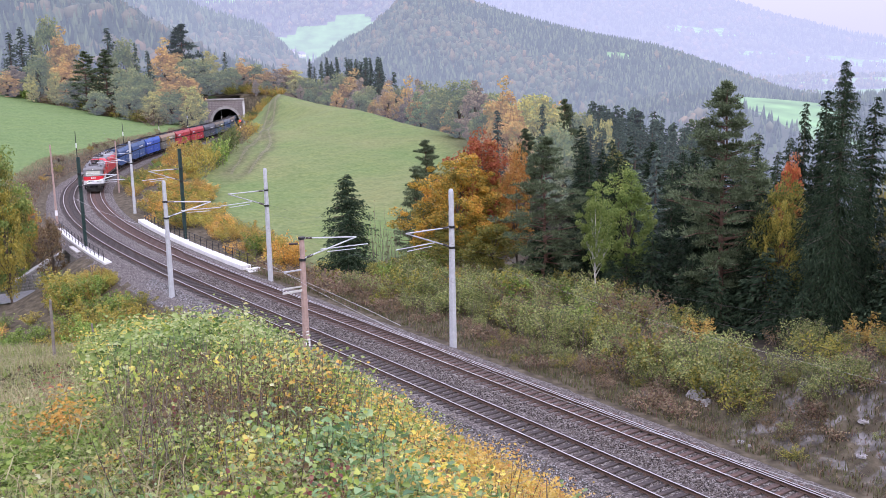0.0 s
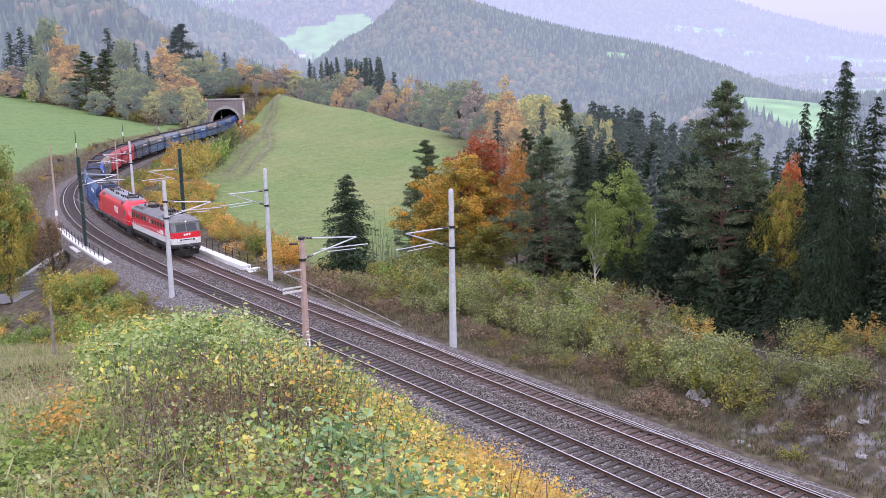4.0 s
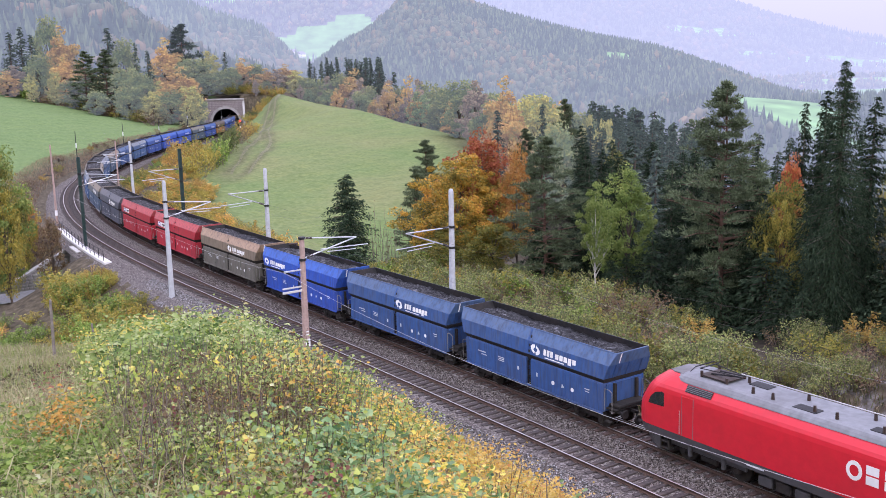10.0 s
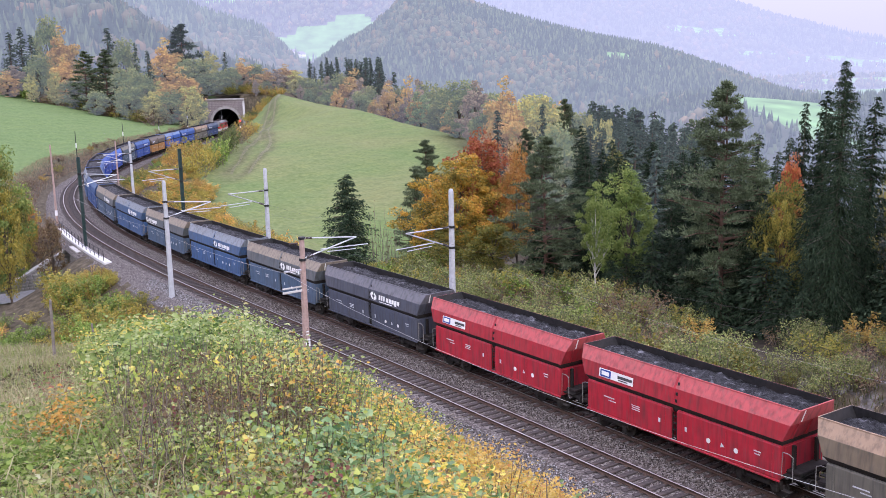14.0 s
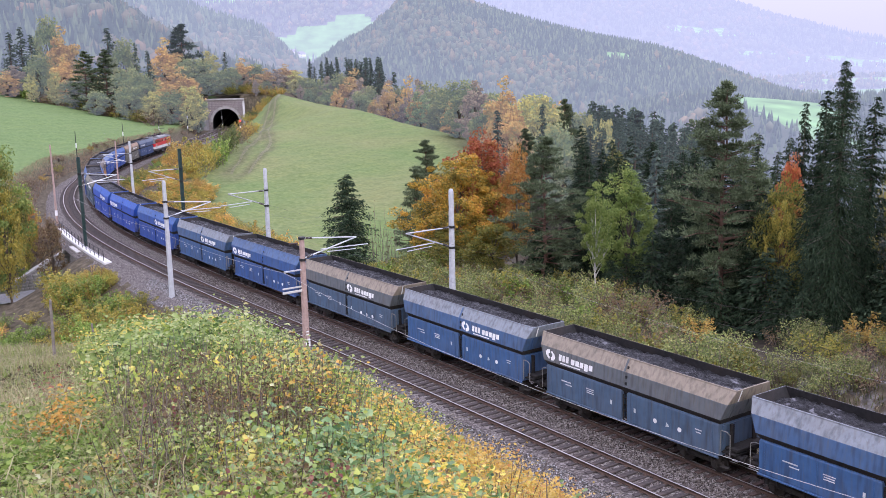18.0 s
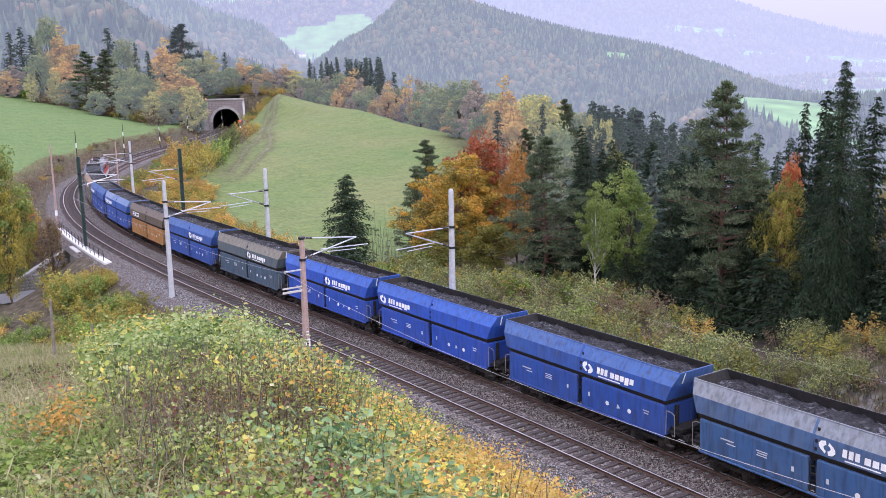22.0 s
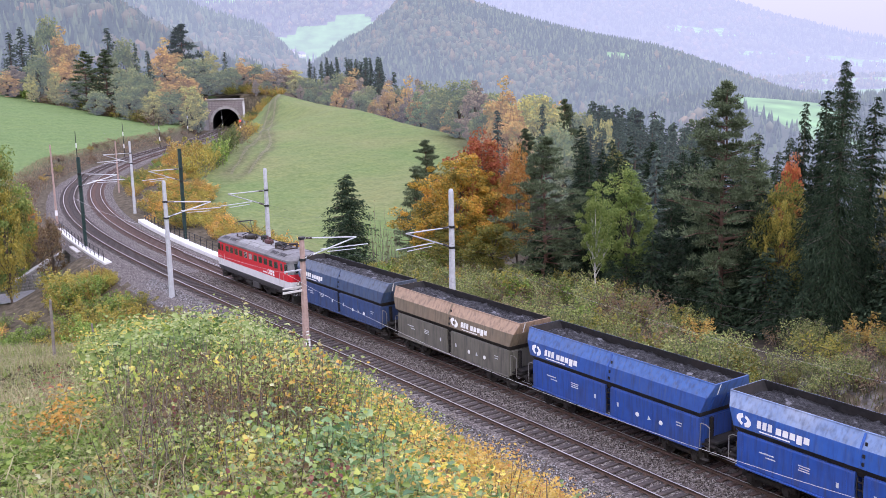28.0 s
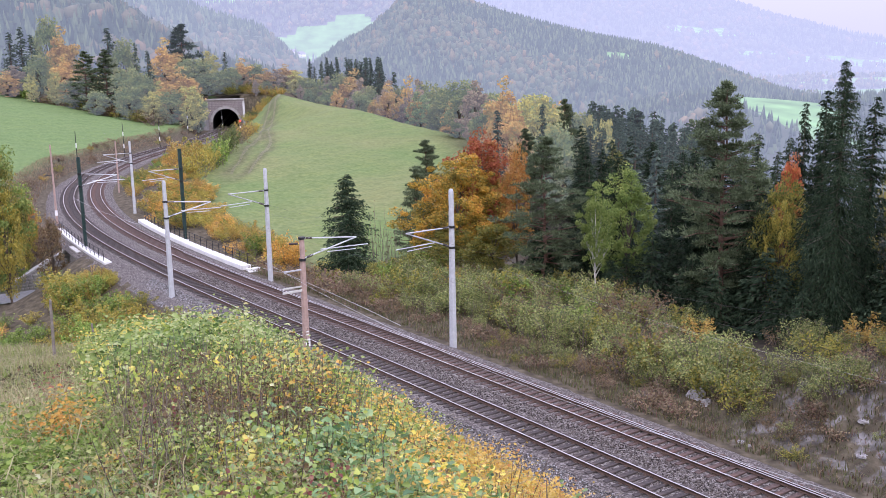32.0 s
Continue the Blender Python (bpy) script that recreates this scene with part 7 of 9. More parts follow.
AUTUMN = [(0.035, 0.055, 0.03), (0.055, 0.075, 0.038), (0.08, 0.09, 0.045), (0.10, 0.09, 0.045), (0.06, 0.085, 0.042), (0.16, 0.11, 0.05), (0.08, 0.09, 0.05)]
hill("left_ridge", "dark wooded ridge with autumn trees in light mist", left_ridge, -620, -50, 440, 800, 12, 11000, 14, 0.93, 0.23, fields=((-155, 600, 20, 38), (-150, 560, 26, 22)), seed=3, mist=NEAR_HAZE_GLOW, turf=(0.20, 0.21, 0.13))
hill("second_ridge", "dark wooded ridge behind the first in bluish mist", second_ridge, -520, -70, 820, 1180, 14, 9000, 14, 0.95, 0.36, seed=8, mist=NEAR_HAZE_GLOW)
hill("mid_hill", "wooded hill with autumn trees in bluish mist", mid_hill, -240, 470, 740, 1290, 14, 22000, 11, 0.80, 0.29, fields=((193, 1100, 17, 26), (236, 1090, 7, 34)), seed=4, mist=NEAR_HAZE_GLOW, autumn=AUTUMN)
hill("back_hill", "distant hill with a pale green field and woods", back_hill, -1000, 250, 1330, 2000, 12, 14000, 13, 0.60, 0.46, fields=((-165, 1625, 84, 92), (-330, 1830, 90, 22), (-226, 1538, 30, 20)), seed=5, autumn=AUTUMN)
hill("far_hill", "far high hill fading into pale painted mist", far_hill, -300, 2300, 1550, 3060, 26, 26000, 16, 0.52, 0.60, fields=((300, 1700, 260, 30), (760, 1900, 200, 60), (980, 1750, 260, 40), (560, 2150, 90, 45), (1000, 2350, 120, 60)), seed=6, autumn=AUTUMN)
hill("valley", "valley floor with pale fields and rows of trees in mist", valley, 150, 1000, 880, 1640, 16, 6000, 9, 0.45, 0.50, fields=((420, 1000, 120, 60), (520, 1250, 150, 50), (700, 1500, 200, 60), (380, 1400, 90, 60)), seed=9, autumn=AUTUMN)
hill("right_rise", "low rise with a pale green field between woods", right_rise, 40, 560, 390, 900, 5, 10000, 7.5, 1.6, 0.26, fields=((213, 640, 34, 84), (208, 598, 27, 54)), seed=7, mist=NEAR_HAZE_GLOW)


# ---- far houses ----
# house surfaces carry the same painted haze glow
M_wall_far = painted_mist("far_white_wall", (0.80, 0.79, 0.78), HAZE_GLOW, 0.3)
M_roof_far = painted_mist("far_grey_roof", (0.20, 0.19, 0.20), HAZE_GLOW, 0.4)
M_pane_far = painted_mist("far_window", (0.05, 0.05, 0.06), HAZE_GLOW, 0.4)


def house(x, y, z, w, d, h, turn, label):
    t = thing("farmhouse", pose(x, y, z, 0, 0, turn), label, "house", "far houses")
    part("wall", Mesh().box(0, 0, h / 2, w, d, h), M_wall_far, t)
    rf = Mesh()
    e = 0.5
    ring = [[Vector((sx * (w / 2 + e), -d / 2 - e, h)), Vector((sx * (w / 2 + e), d / 2 + e, h)), Vector((sx * (w / 2 + e), 0, h + d * 0.38))] for sx in (-1, 1)]
    part("roof", rf.loft(ring), M_roof_far, t)
    n = max(2, int(w / 4))
    for i in range(n):
        for zz in ((1.8,) if h < 4.5 else (1.8, 4.6)):
            part("window", Mesh().box(-w / 2 + (i + 0.5) * w / n, -d / 2 - 0.03, zz, 1.1, 0.08, 1.4), M_pane_far, t)
    return t


hz = float(back_hill(np.array(-226.0), np.array(1560.0)))
house(-232, 1556, hz + 1, 26, 11, 7.5, 8, "long white farmhouse with a grey roof below a field")
house(-212, 1562, float(back_hill(np.array(-212.0), np.array(1562.0))), 13, 9, 5.5, 60, "white barn with a grey roof beside the farmhouse")
house(-245, 1568, float(back_hill(np.array(-245.0), np.array(1568.0))), 12, 9, 5.5, -10, "small white house with a grey roof")
hr = random.Random(12)
for i in range(16):
    x = hr.uniform(640, 1050)
    y = hr.uniform(1780, 1930)
    house(x, y, float(far_hill(np.array(x), np.array(y))) - 0.5, hr.uniform(11, 18), 10, 6, hr.uniform(-40, 40), "distant white village house in painted mist")



# ======== the train: two engines, twenty-four coal hoppers, a third engine pushing ========
P_red = material("signal_red_paint", (0.60, 0.018, 0.035), 0.38, 0, 0.06, 3, 0.03, (0.36, 0.03, 0.03), 0.25, coat=0.25)
P_white = material("light_grey_paint", (0.66, 0.66, 0.66), 0.45, 0, 0.06, 3, 0.03, (0.45, 0.43, 0.41), 0.4)
P_grey = material("umbra_grey_paint", (0.065, 0.065, 0.07), 0.55, 0, 0.15, 4, 0.05, (0.07, 0.06, 0.055), 0.5)
P_roof = material("dusty_roof_paint", (0.17, 0.165, 0.17), 0.7, 0, 0.2, 4, 0.1, (0.085, 0.08, 0.078), 0.7)
P_roof_light = material("pale_roof_panel", (0.25, 0.25, 0.25), 0.65, 0, 0.1, 4, 0.05)
P_glass = material("dark_window_glass", (0.02, 0.025, 0.028), 0.08, 0, 0.1, 4, 0, spec=0.7)
P_shade = material("green_tinted_glass", (0.035, 0.042, 0.04), 0.12, 0, 0.1, 4, 0, spec=0.6)
P_mask = material("dull_grey_mask_paint", (0.16, 0.16, 0.165), 0.6, 0, 0.1, 4, 0.03)
P_frame = material("aluminium_window_frame", (0.55, 0.54, 0.53), 0.4, 0.5, 0.05, 10, 0)
# running gear's own black; also paints the shade below the hopper overhang
P_black = material("black_gear_and_overhang_shade", (0.022, 0.020, 0.019), 0.85, 0.0, 0.4, 6, 0.2, (0.05, 0.038, 0.031), 0.6)
P_mark = material("white_lettering_paint", (0.82, 0.82, 0.81), 0.5, 0, 0.05, 6, 0)
P_coal = material("black_coal", (0.014, 0.014, 0.016), 0.42, 0, 0.8, 9, 1.0, (0.035, 0.035, 0.04), 0.5, spec=0.22, dist=0.12)


def painted_gleam(m):
    """Whitish patches painted on the coal for the sky's gleam on it, different on every load."""
    nt = m.node_tree
    b = nt.nodes["Principled BSDF"]
    base = b.inputs["Base Color"].links[0].from_socket
    co, info = nt.nodes.new("ShaderNodeTexCoord"), nt.nodes.new("ShaderNodeObjectInfo")
    sc = nt.nodes.new("ShaderNodeVectorMath")
    sc.operation = "SCALE"
    sc.inputs["Scale"].default_value = 40.0
    nt.links.new(info.outputs["Random"], sc.inputs[0])
    ad = nt.nodes.new("ShaderNodeVectorMath")
    nt.links.new(co.outputs["Object"], ad.inputs[0])
    nt.links.new(sc.outputs[0], ad.inputs[1])
    no = nt.nodes.new("ShaderNodeTexNoise")
    no.inputs["Scale"].default_value, no.inputs["Detail"].default_value = 2.2, 10
    nt.links.new(ad.outputs[0], no.inputs[0])
    mx = nt.nodes.new("ShaderNodeMixRGB")
    mx.inputs["Color2"].default_value = (0.20, 0.20, 0.22, 1)
    nt.links.new(ramp_of(nt, no.outputs[0], [(0.60, (0, 0, 0)), (0.70, (0.8, 0.8, 0.8))]), mx.inputs["Fac"])
    nt.links.new(base, mx.inputs["Color1"])
    nt.links.new(mx.outputs[0], b.inputs["Base Color"])
    return m


painted_gleam(P_coal)
P_lining = material("black_lining", (0.018, 0.017, 0.018), 0.8, 0, 0.4, 4, 0.1, (0.05, 0.035, 0.03), 0.5)
P_mark_dull = material("faded_white_paint", (0.58, 0.60, 0.62), 0.6, 0, 0.15, 8, 0)
P_roof_new = material("pale_grey_roof_paint", (0.19, 0.195, 0.21), 0.5, 0, 0.2, 3, 0.05, (0.10, 0.095, 0.10), 0.7)
M_breaker = material("dull_maroon_paint", (0.10, 0.045, 0.05), 0.7, 0, 0.2, 6, 0.05)
P_screen = material("sky_reflecting_windscreen", (0.05, 0.06, 0.065), 0.05, 0, 0.1, 4, 0, spec=1.0, coat=1.0)
P_blind = material("pale_blind_cloth", (0.46, 0.48, 0.5), 0.6, 0, 0.1, 6, 0)
P_rail = material("dusty_grey_handrail", (0.26, 0.25, 0.24), 0.6, 0.2, 0.1, 10, 0)
P_lamp = lamp_glow("headlight_glass", (1.0, 0.97, 0.9), 0.5)


def body_ring(z, hl, hw, cx, cy, n=4):
    """A plan outline with rounded corners."""
    pts = []
    for sx, sy, a0 in ((1, -1, -90), (1, 1, 0), (-1, 1, 90), (-1, -1, 180)):
        for i in range(n + 1):
            a = radians(a0 + 90 * i / n)
            pts.append(Vector((sx * (hl - cx) + cx * math.cos(a), sy * (hw - cy) + cy * math.sin(a), z)))
    return pts


def stacked(levels, caps=True):
    return Mesh().loft([body_ring(*lv) for lv in levels], True, caps)


def wheel(t, x, r, under):
    w = part("wheelset", Mesh().tube((0, -0.62, 0), (0, 0.62, 0), 0.09, n=8), P_black, under)
    w.matrix_basis = pose(x, 0, r)
    for sy in (-1, 1):
        part("wheel", Mesh().tube((0, sy * 0.70, 0), (0, sy * 0.82, 0), r, n=20), P_black, w).matrix_basis = Matrix()
        part("rim", Mesh().tube((0, sy * 0.823, 0), (0, sy * 0.83, 0), r * 0.99, n=20).tube((0, sy * 0.83, 0), (0, sy * 0.85, 0), r * 0.4, n=12), P_black, w)


def bogie(t, x, base, r, kind):
    b = part("bogie", Mesh(), P_black, t)
    m = Mesh()
    for sy in (-1, 1):
        m.box(0, sy * 1.02, r + 0.12, base + 0.9, 0.16, 0.24, 0.04)
        for ax in (-base / 2, base / 2):
            m.box(ax, sy * 1.05, r, 0.34, 0.22, 0.34, 0.05)
            m.tube((ax - 0.26, sy * 1.07, r + 0.1), (ax - 0.26, sy * 1.07, r + 0.42), 0.09, n=8)
            m.tube((ax + 0.26, sy * 1.07, r + 0.1), (ax + 0.26, sy * 1.07, r + 0.42), 0.09, n=8)
        if kind == "engine":
            m.box(0, sy * 1.08, r + 0.05, 0.9, 0.2, 0.42, 0.05)
    m.box(0, 0, r + 0.12, 0.5, 2.0, 0.3, 0.04)
    b.data = m.data("bogie", P_black)
    b.matrix_basis = pose(x, 0, 0)
    for ax in (-base / 2, base / 2):
        wheel(t, ax, r, b)


def buffers(t, x, z=1.06):
    for sx in (-1, 1):
        for sy in (-1, 1):
            part("buffer", Mesh().tube((sx * (x - 0.62), sy * 0.875, z), (sx * (x - 0.06), sy * 0.875, z), 0.10, n=10).tube((sx * (x - 0.07), sy * 0.875, z), (sx * x, sy * 0.875, z), 0.24, 0.22, n=14), P_black, t)
        part("coupling", Mesh().box(sx * (x - 0.28), 0, z - 0.06, 0.55, 0.12, 0.18, 0.03).tube((sx * (x - 0.1), 0, z - 0.1), (sx * (x - 0.15), 0, z - 0.6), 0.05, n=6), P_black, t)


def logo(t, x, y, z, h, turn_x=0.0, name="logo"):
    """A ring and two blocks in white."""
    sg = -1 if y < 0 else 1
    m = Mesh()
    n = 16
    cx = -0.95 * h
    for i in range(n):
        a0, a1 = 2 * math.pi * i / n, 2 * math.pi * (i + 1) / n
        q = []
        for d in (0.0, 0.012 * sg):
            q += [Vector((cx + 0.5 * h * rr * math.cos(a) * 0.85, d, 0.5 * h * rr * math.sin(a))) for rr, a in ((0.58, a0), (1.0, a0), (1.0, a1), (0.58, a1))]
        m.add(q, [(0, 1, 2, 3), (4, 7, 6, 5), (0, 4, 5, 1), (1, 5, 6, 2), (2, 6, 7, 3), (3, 7, 4, 0)])
    for k in (0, 1):
        bx = cx + 0.95 * h * (k + 1)
        for zz in (-0.26, 0.26):
            m.box(bx, 0.006 * sg, zz * h, 0.66 * h, 0.012, 0.44 * h, 0.003)
    o = part(name, m, P_mark, t, "white logo shape")
    o.matrix_basis = pose(x, y, z, turn_x, 0, 0 if sg < 0 else 180)
    return o


def pantograph(t, x, z, up, sx):
    p = part("pantograph", Mesh().box(x, 0, z + 0.12, 1.5, 1.3, 0.06, 0.01).tube((x - 0.7, -0.6, z), (x - 0.7, -0.6, z + 0.3), 0.07, n=8).tube((x + 0.7, -0.6, z), (x + 0.7, -0.6, z + 0.3), 0.07, n=8).tube((x - 0.7, 0.6, z), (x - 0.7, 0.6, z + 0.3), 0.07, n=8).tube((x + 0.7, 0.6, z), (x + 0.7, 0.6, z + 0.3), 0.07, n=8), M_insul, t)
    if up:
        knee, top = (x - sx * 1.0, z + 0.62), (x + sx * 0.25, 5.45)
    else:
        knee, top = (x - sx * 1.1, z + 0.34), (x + sx * 0.9, z + 0.42)
    part("lower_arm", Mesh().tube((x + sx * 0.4, -0.3, z + 0.18), (knee[0], -0.12, knee[1]), 0.04, n=6).tube((x + sx * 0.4, 0.3, z + 0.18), (knee[0], 0.12, knee[1]), 0.04, n=6), M_dark, p)
    part("upper_arm", Mesh().tube((knee[0], -0.12, knee[1]), (top[0], -0.5, top[1] - 0.06), 0.025, n=6).tube((knee[0], 0.12, knee[1]), (top[0], 0.5, top[1] - 0.06), 0.025, n=6), M_dark, p)
    part("collector", Mesh().tube((top[0] - 0.15, -0.95, top[1] - 0.16), (top[0] - 0.15, -0.6, top[1]), 0.022, n=6).tube((top[0] - 0.15, -0.6, top[1]), (top[0] - 0.15, 0.6, top[1]), 0.03, n=6).tube((top[0] - 0.15, 0.6, top[1]), (top[0] - 0.15, 0.95, top[1] - 0.16), 0.022, n=6).tube((top[0] + 0.15, -0.6, top[1]), (top[0] + 0.15, 0.6, top[1]), 0.03, n=6), M_dark, p)


def old_engine(up_end, pale_roof):
    t = thing("electric_locomotive", Matrix(), "boxy red electric locomotive with pale grey band and dusty roof", "locomotive", "locomotives")
    cx, cy = 0.42, 0.55
    part("underframe", stacked([(0.98, 7.2, 1.38, cx, cy), (1.2, 7.46, 1.46, cx, cy), (1.43, 7.5, 1.5, cx, cy)]), P_grey, t)
    part("lower_band", stacked([(1.432, 7.5, 1.505, cx, cy), (2.02, 7.52, 1.51, cx, cy)]), P_white, t, "pale grey band")
    part("body", stacked([(2.022, 7.52, 1.508, cx, cy), (2.75, 7.48, 1.508, cx, cy), (3.55, 7.22, 1.50, cx, cy)]), P_red, t, "red body side")
    part("roof", stacked([(3.552, 7.32, 1.53, cx, cy), (3.68, 7.30, 1.52, cx, cy), (3.92, 7.1, 1.25, 0.5, 0.7), (4.06, 6.8, 0.75, 0.6, 0.6), (4.10, 6.6, 0.4, 0.4, 0.4)]), P_roof, t, "dusty grey roof")
    for sx in (-1, 1):
        # windscreen surround and panes follow the slope of the cab
        def slab(y0, y1, z0, z1, p0, p1, name, mat, parent):
            f = lambda z: 7.48 - (z - 2.75) * 0.325
            ring = []
            for z in (z0, z1):
                ring.append([Vector((sx * (f(z) + p0), y0, z)), Vector((sx * (f(z) + p0), y1, z)), Vector((sx * (f(z) + p1), y1, z)), Vector((sx * (f(z) + p1), y0, z))])
            return part(name, Mesh().loft(ring), mat, parent)
        ring = []
        for z in (2.62, 2.75, 3.549):
            hl, pl = (7.486 if z < 2.7 else 7.48 - (z - 2.75) * 0.325), []
            for off in (0.006, -0.06):
                q = [Vector((sx * 7.0, -1.508 - off, z))]
                for sy, aa in ((-1, (-90, -67.5, -45, -22.5, 0)), (1, (0, 22.5, 45, 67.5, 90))):
                    q += [Vector((sx * (hl - cx + (cx + off) * math.cos(radians(a))), sy * (1.505 - cy) + (cy + off) * math.sin(radians(a)), z)) for a in aa]
                q.append(Vector((sx * 7.0, 1.508 + off, z)))
                pl += q if off > 0 else q[::-1]
            ring.append(pl)
        mask = part("windscreen_surround", Mesh().loft(ring), P_mask, t, "dull grey window surround")
        slab(-1.04, -0.05, 2.74, 3.44, 0.0, 0.03, "windscreen", P_glass, mask)
        slab(0.05, 1.04, 2.74, 3.44, 0.0, 0.03, "windscreen", P_glass, mask)
        part("wiper", Mesh().tube((sx * 7.5, -0.2, 2.8), (sx * 7.38, -0.6, 3.2), 0.012, n=4), M_dark, mask)
        for sy in (-1, 1):
            part("headlight", Mesh().tube((sx * 7.46, sy * 0.92, 1.86), (sx * 7.6, sy * 0.92, 1.86), 0.15, n=14), P_frame, t)
            part("headlight_glass", Mesh().tube((sx * 7.6, sy * 0.92, 1.86), (sx * 7.61, sy * 0.92, 1.86), 0.085, n=14), P_lamp if sx > 0 else P_glass, t)
            part("tail_light", Mesh().tube((sx * 7.46, sy * 0.64, 1.86), (sx * 7.58, sy * 0.64, 1.86), 0.10, n=12), P_grey, t)
            part("cab_window", Mesh().box(sx * 6.72, sy * 1.51, 3.06, 0.50, 0.03, 0.62, 0.01), P_glass, t)
            d = part("cab_door", Mesh().box(sx * 5.98, sy * 1.512, 2.78, 0.62, 0.02, 1.42, 0.008), P_red, t)
            part("door_foot", Mesh().box(sx * 5.98, sy * 1.515, 1.73, 0.62, 0.02, 0.56, 0.006), P_white, d)
            part("door_window", Mesh().box(sx * 5.98, sy * 1.525, 3.06, 0.36, 0.02, 0.60, 0.008), P_shade, d)
            [part("handrail", Mesh().tube((sx * hx, sy * 1.56, 1.5), (sx * hx, sy * 1.56, 2.5), 0.018, n=6), P_frame, d) for hx in (5.58, 6.38)]
            part("steps", Mesh().box(sx * 5.98, sy * 1.36, 0.55, 0.5, 0.2, 0.04).box(sx * 5.98, sy * 1.36, 0.85, 0.5, 0.2, 0.04).box(sx * 5.75, sy * 1.36, 0.75, 0.04, 0.2, 0.55).box(sx * 6.21, sy * 1.36, 0.75, 0.04, 0.2, 0.55), P_black, t)
        part("top_light", Mesh().tube((sx * 7.0, 0, 3.72), (sx * 7.32, 0, 3.68), 0.15, 0.14, n=12), P_roof, t)
        part("top_light_glass", Mesh().tube((sx * 7.32, 0, 3.68), (sx * 7.335, 0, 3.68), 0.085, n=12), P_lamp if sx > 0 else P_glass, t)
        part("plough", Mesh().loft([[Vector((sx * 6.9, y, 0.8)), Vector((sx * 7.2, y, 0.8)), Vector((sx * (7.4 - 0.25 * abs(y)), y, 0.22)), Vector((sx * 6.9, y, 0.3))] for y in (-1.2, 0.0, 1.2)]), P_black, t)
        part("brake_hose", Mesh().path([Vector((sx * 7.5, 0.45, 1.0)), Vector((sx * 7.66, 0.45, 0.7)), Vector((sx * 7.6, 0.5, 0.5))], [0.03, 0.03, 0.03], 6).path([Vector((sx * 7.5, -0.45, 1.0)), Vector((sx * 7.66, -0.45, 0.7)), Vector((sx * 7.6, -0.5, 0.5))], [0.03, 0.03, 0.03], 6), P_black, t)
        logo(t, sx * 3.95, -1.513, 2.32, 0.46) if sx > 0 else None
        front = part("front_logo", Mesh().box(sx * 7.535, 0, 2.38, 0.02, 0.2, 0.2, 0.03).box(sx * 7.535, 0.25, 2.38, 0.02, 0.18, 0.22, 0.02).box(sx * 7.535, -0.25, 2.38, 0.02, 0.18, 0.22, 0.02), P_mark, t, "white logo shape")
        part("number_bar", Mesh().box(sx * 7.525, 0, 1.88, 0.02, 0.9, 0.09), P_grey, t)
        pantograph(t, sx * 3.9, 4.05, sx == up_end, sx)
        for sy in (-1, 1):
            for k in (0, 1):
                vx = sx * (4.15 + 1.5 * k)
                h = part("roof_vent", Mesh().loft([[Vector((vx + a * 0.7, sy * y, z)) for y, z in ((1.42, 3.70), (1.34, 3.86), (1.0, 4.07), (0.55, 4.10), (0.55, 3.8))] for a in (-1, 1)]), P_roof, t)
                g = part("grille", Mesh().box(0, 0, 0, 1.12, 0.30, 0.03), M_dark, h)
                g.matrix_basis = pose(vx, sy * 1.185, 3.972, -sy * 31.7, 0, 0)
                for q in range(5):
                    o = part("slat", Mesh().box(0, 0, 0, 0.03, 0.30, 0.05), P_roof, h)
                    o.matrix_basis = pose(vx - 0.46 + 0.23 * q, sy * 1.185, 3.975, -sy * 31.7, 0, 0)
    xs = [-4.95 + 0.99 * i for i in range(11)]
    for sy in (-1, 1):
        for i, x in enumerate(xs):
            w = part("window", Mesh().box(x, sy * 1.512, 3.07, 0.66, 0.02, 0.52, 0.008), P_frame if i == 4 else P_grey, t)
            if i == 4:
                for k in range(4):
                    part("slat", Mesh().box(x, sy * 1.525, 2.88 + k * 0.125, 0.56, 0.02, 0.07), M_dark, w)
            else:
                part("pane", Mesh().box(x, sy * 1.524, 3.07, 0.58, 0.01, 0.44), P_frame if i == 5 else P_shade, w)
    part("number_bar", Mesh().box(2.78, -1.514, 2.2, 0.8, 0.01, 0.09), P_mark, t)
    mid = part("roof_hatch", Mesh().box(0, 0, 4.06, 3.4, 1.7, 0.14, 0.04), P_roof_light if pale_roof else P_roof, t)
    for k in range(3):
        for sy in (-1, 1):
            part("roof_cover", Mesh().loft([[Vector((-2.0 + 2.0 * k + a * 0.94, sy * y, z)) for y, z in ((1.40, 3.72), (1.30, 3.88), (0.95, 4.06), (0.5, 4.12), (0.5, 3.8))] for a in (-1, 1)]), P_roof_light if pale_roof else P_roof, t)
    for k in range(13):
        x = -6.3 + 1.05 * k
        part("roof_rib", Mesh().loft([[Vector((x + a * 0.025, y, z)) for y, z in ((-1.525, 3.66), (-1.26, 3.935), (-0.76, 4.075), (-0.4, 4.115), (0.4, 4.115), (0.76, 4.075), (1.26, 3.935), (1.525, 3.66), (0.7, 3.7), (-0.7, 3.7))] for a in (-1, 1)]), P_roof, t)
    for x, y, a, b, c in ((-2.6, -0.2, 0.7, 0.9, 0.3), (2.7, 0.1, 0.9, 0.7, 0.28), (-0.9, 0.3, 0.6, 0.5, 0.4)):
        part("roof_equipment", Mesh().box(x, y, 4.12 + c / 2, a, b, c, 0.06), P_black, t)
    part("gutter", Mesh().box(0, -1.535, 3.56, 14.2, 0.03, 0.05).box(0, 1.535, 3.56, 14.2, 0.03, 0.05), P_roof, t)
    for i in range(7):
        x = -2.4 + i * 0.8
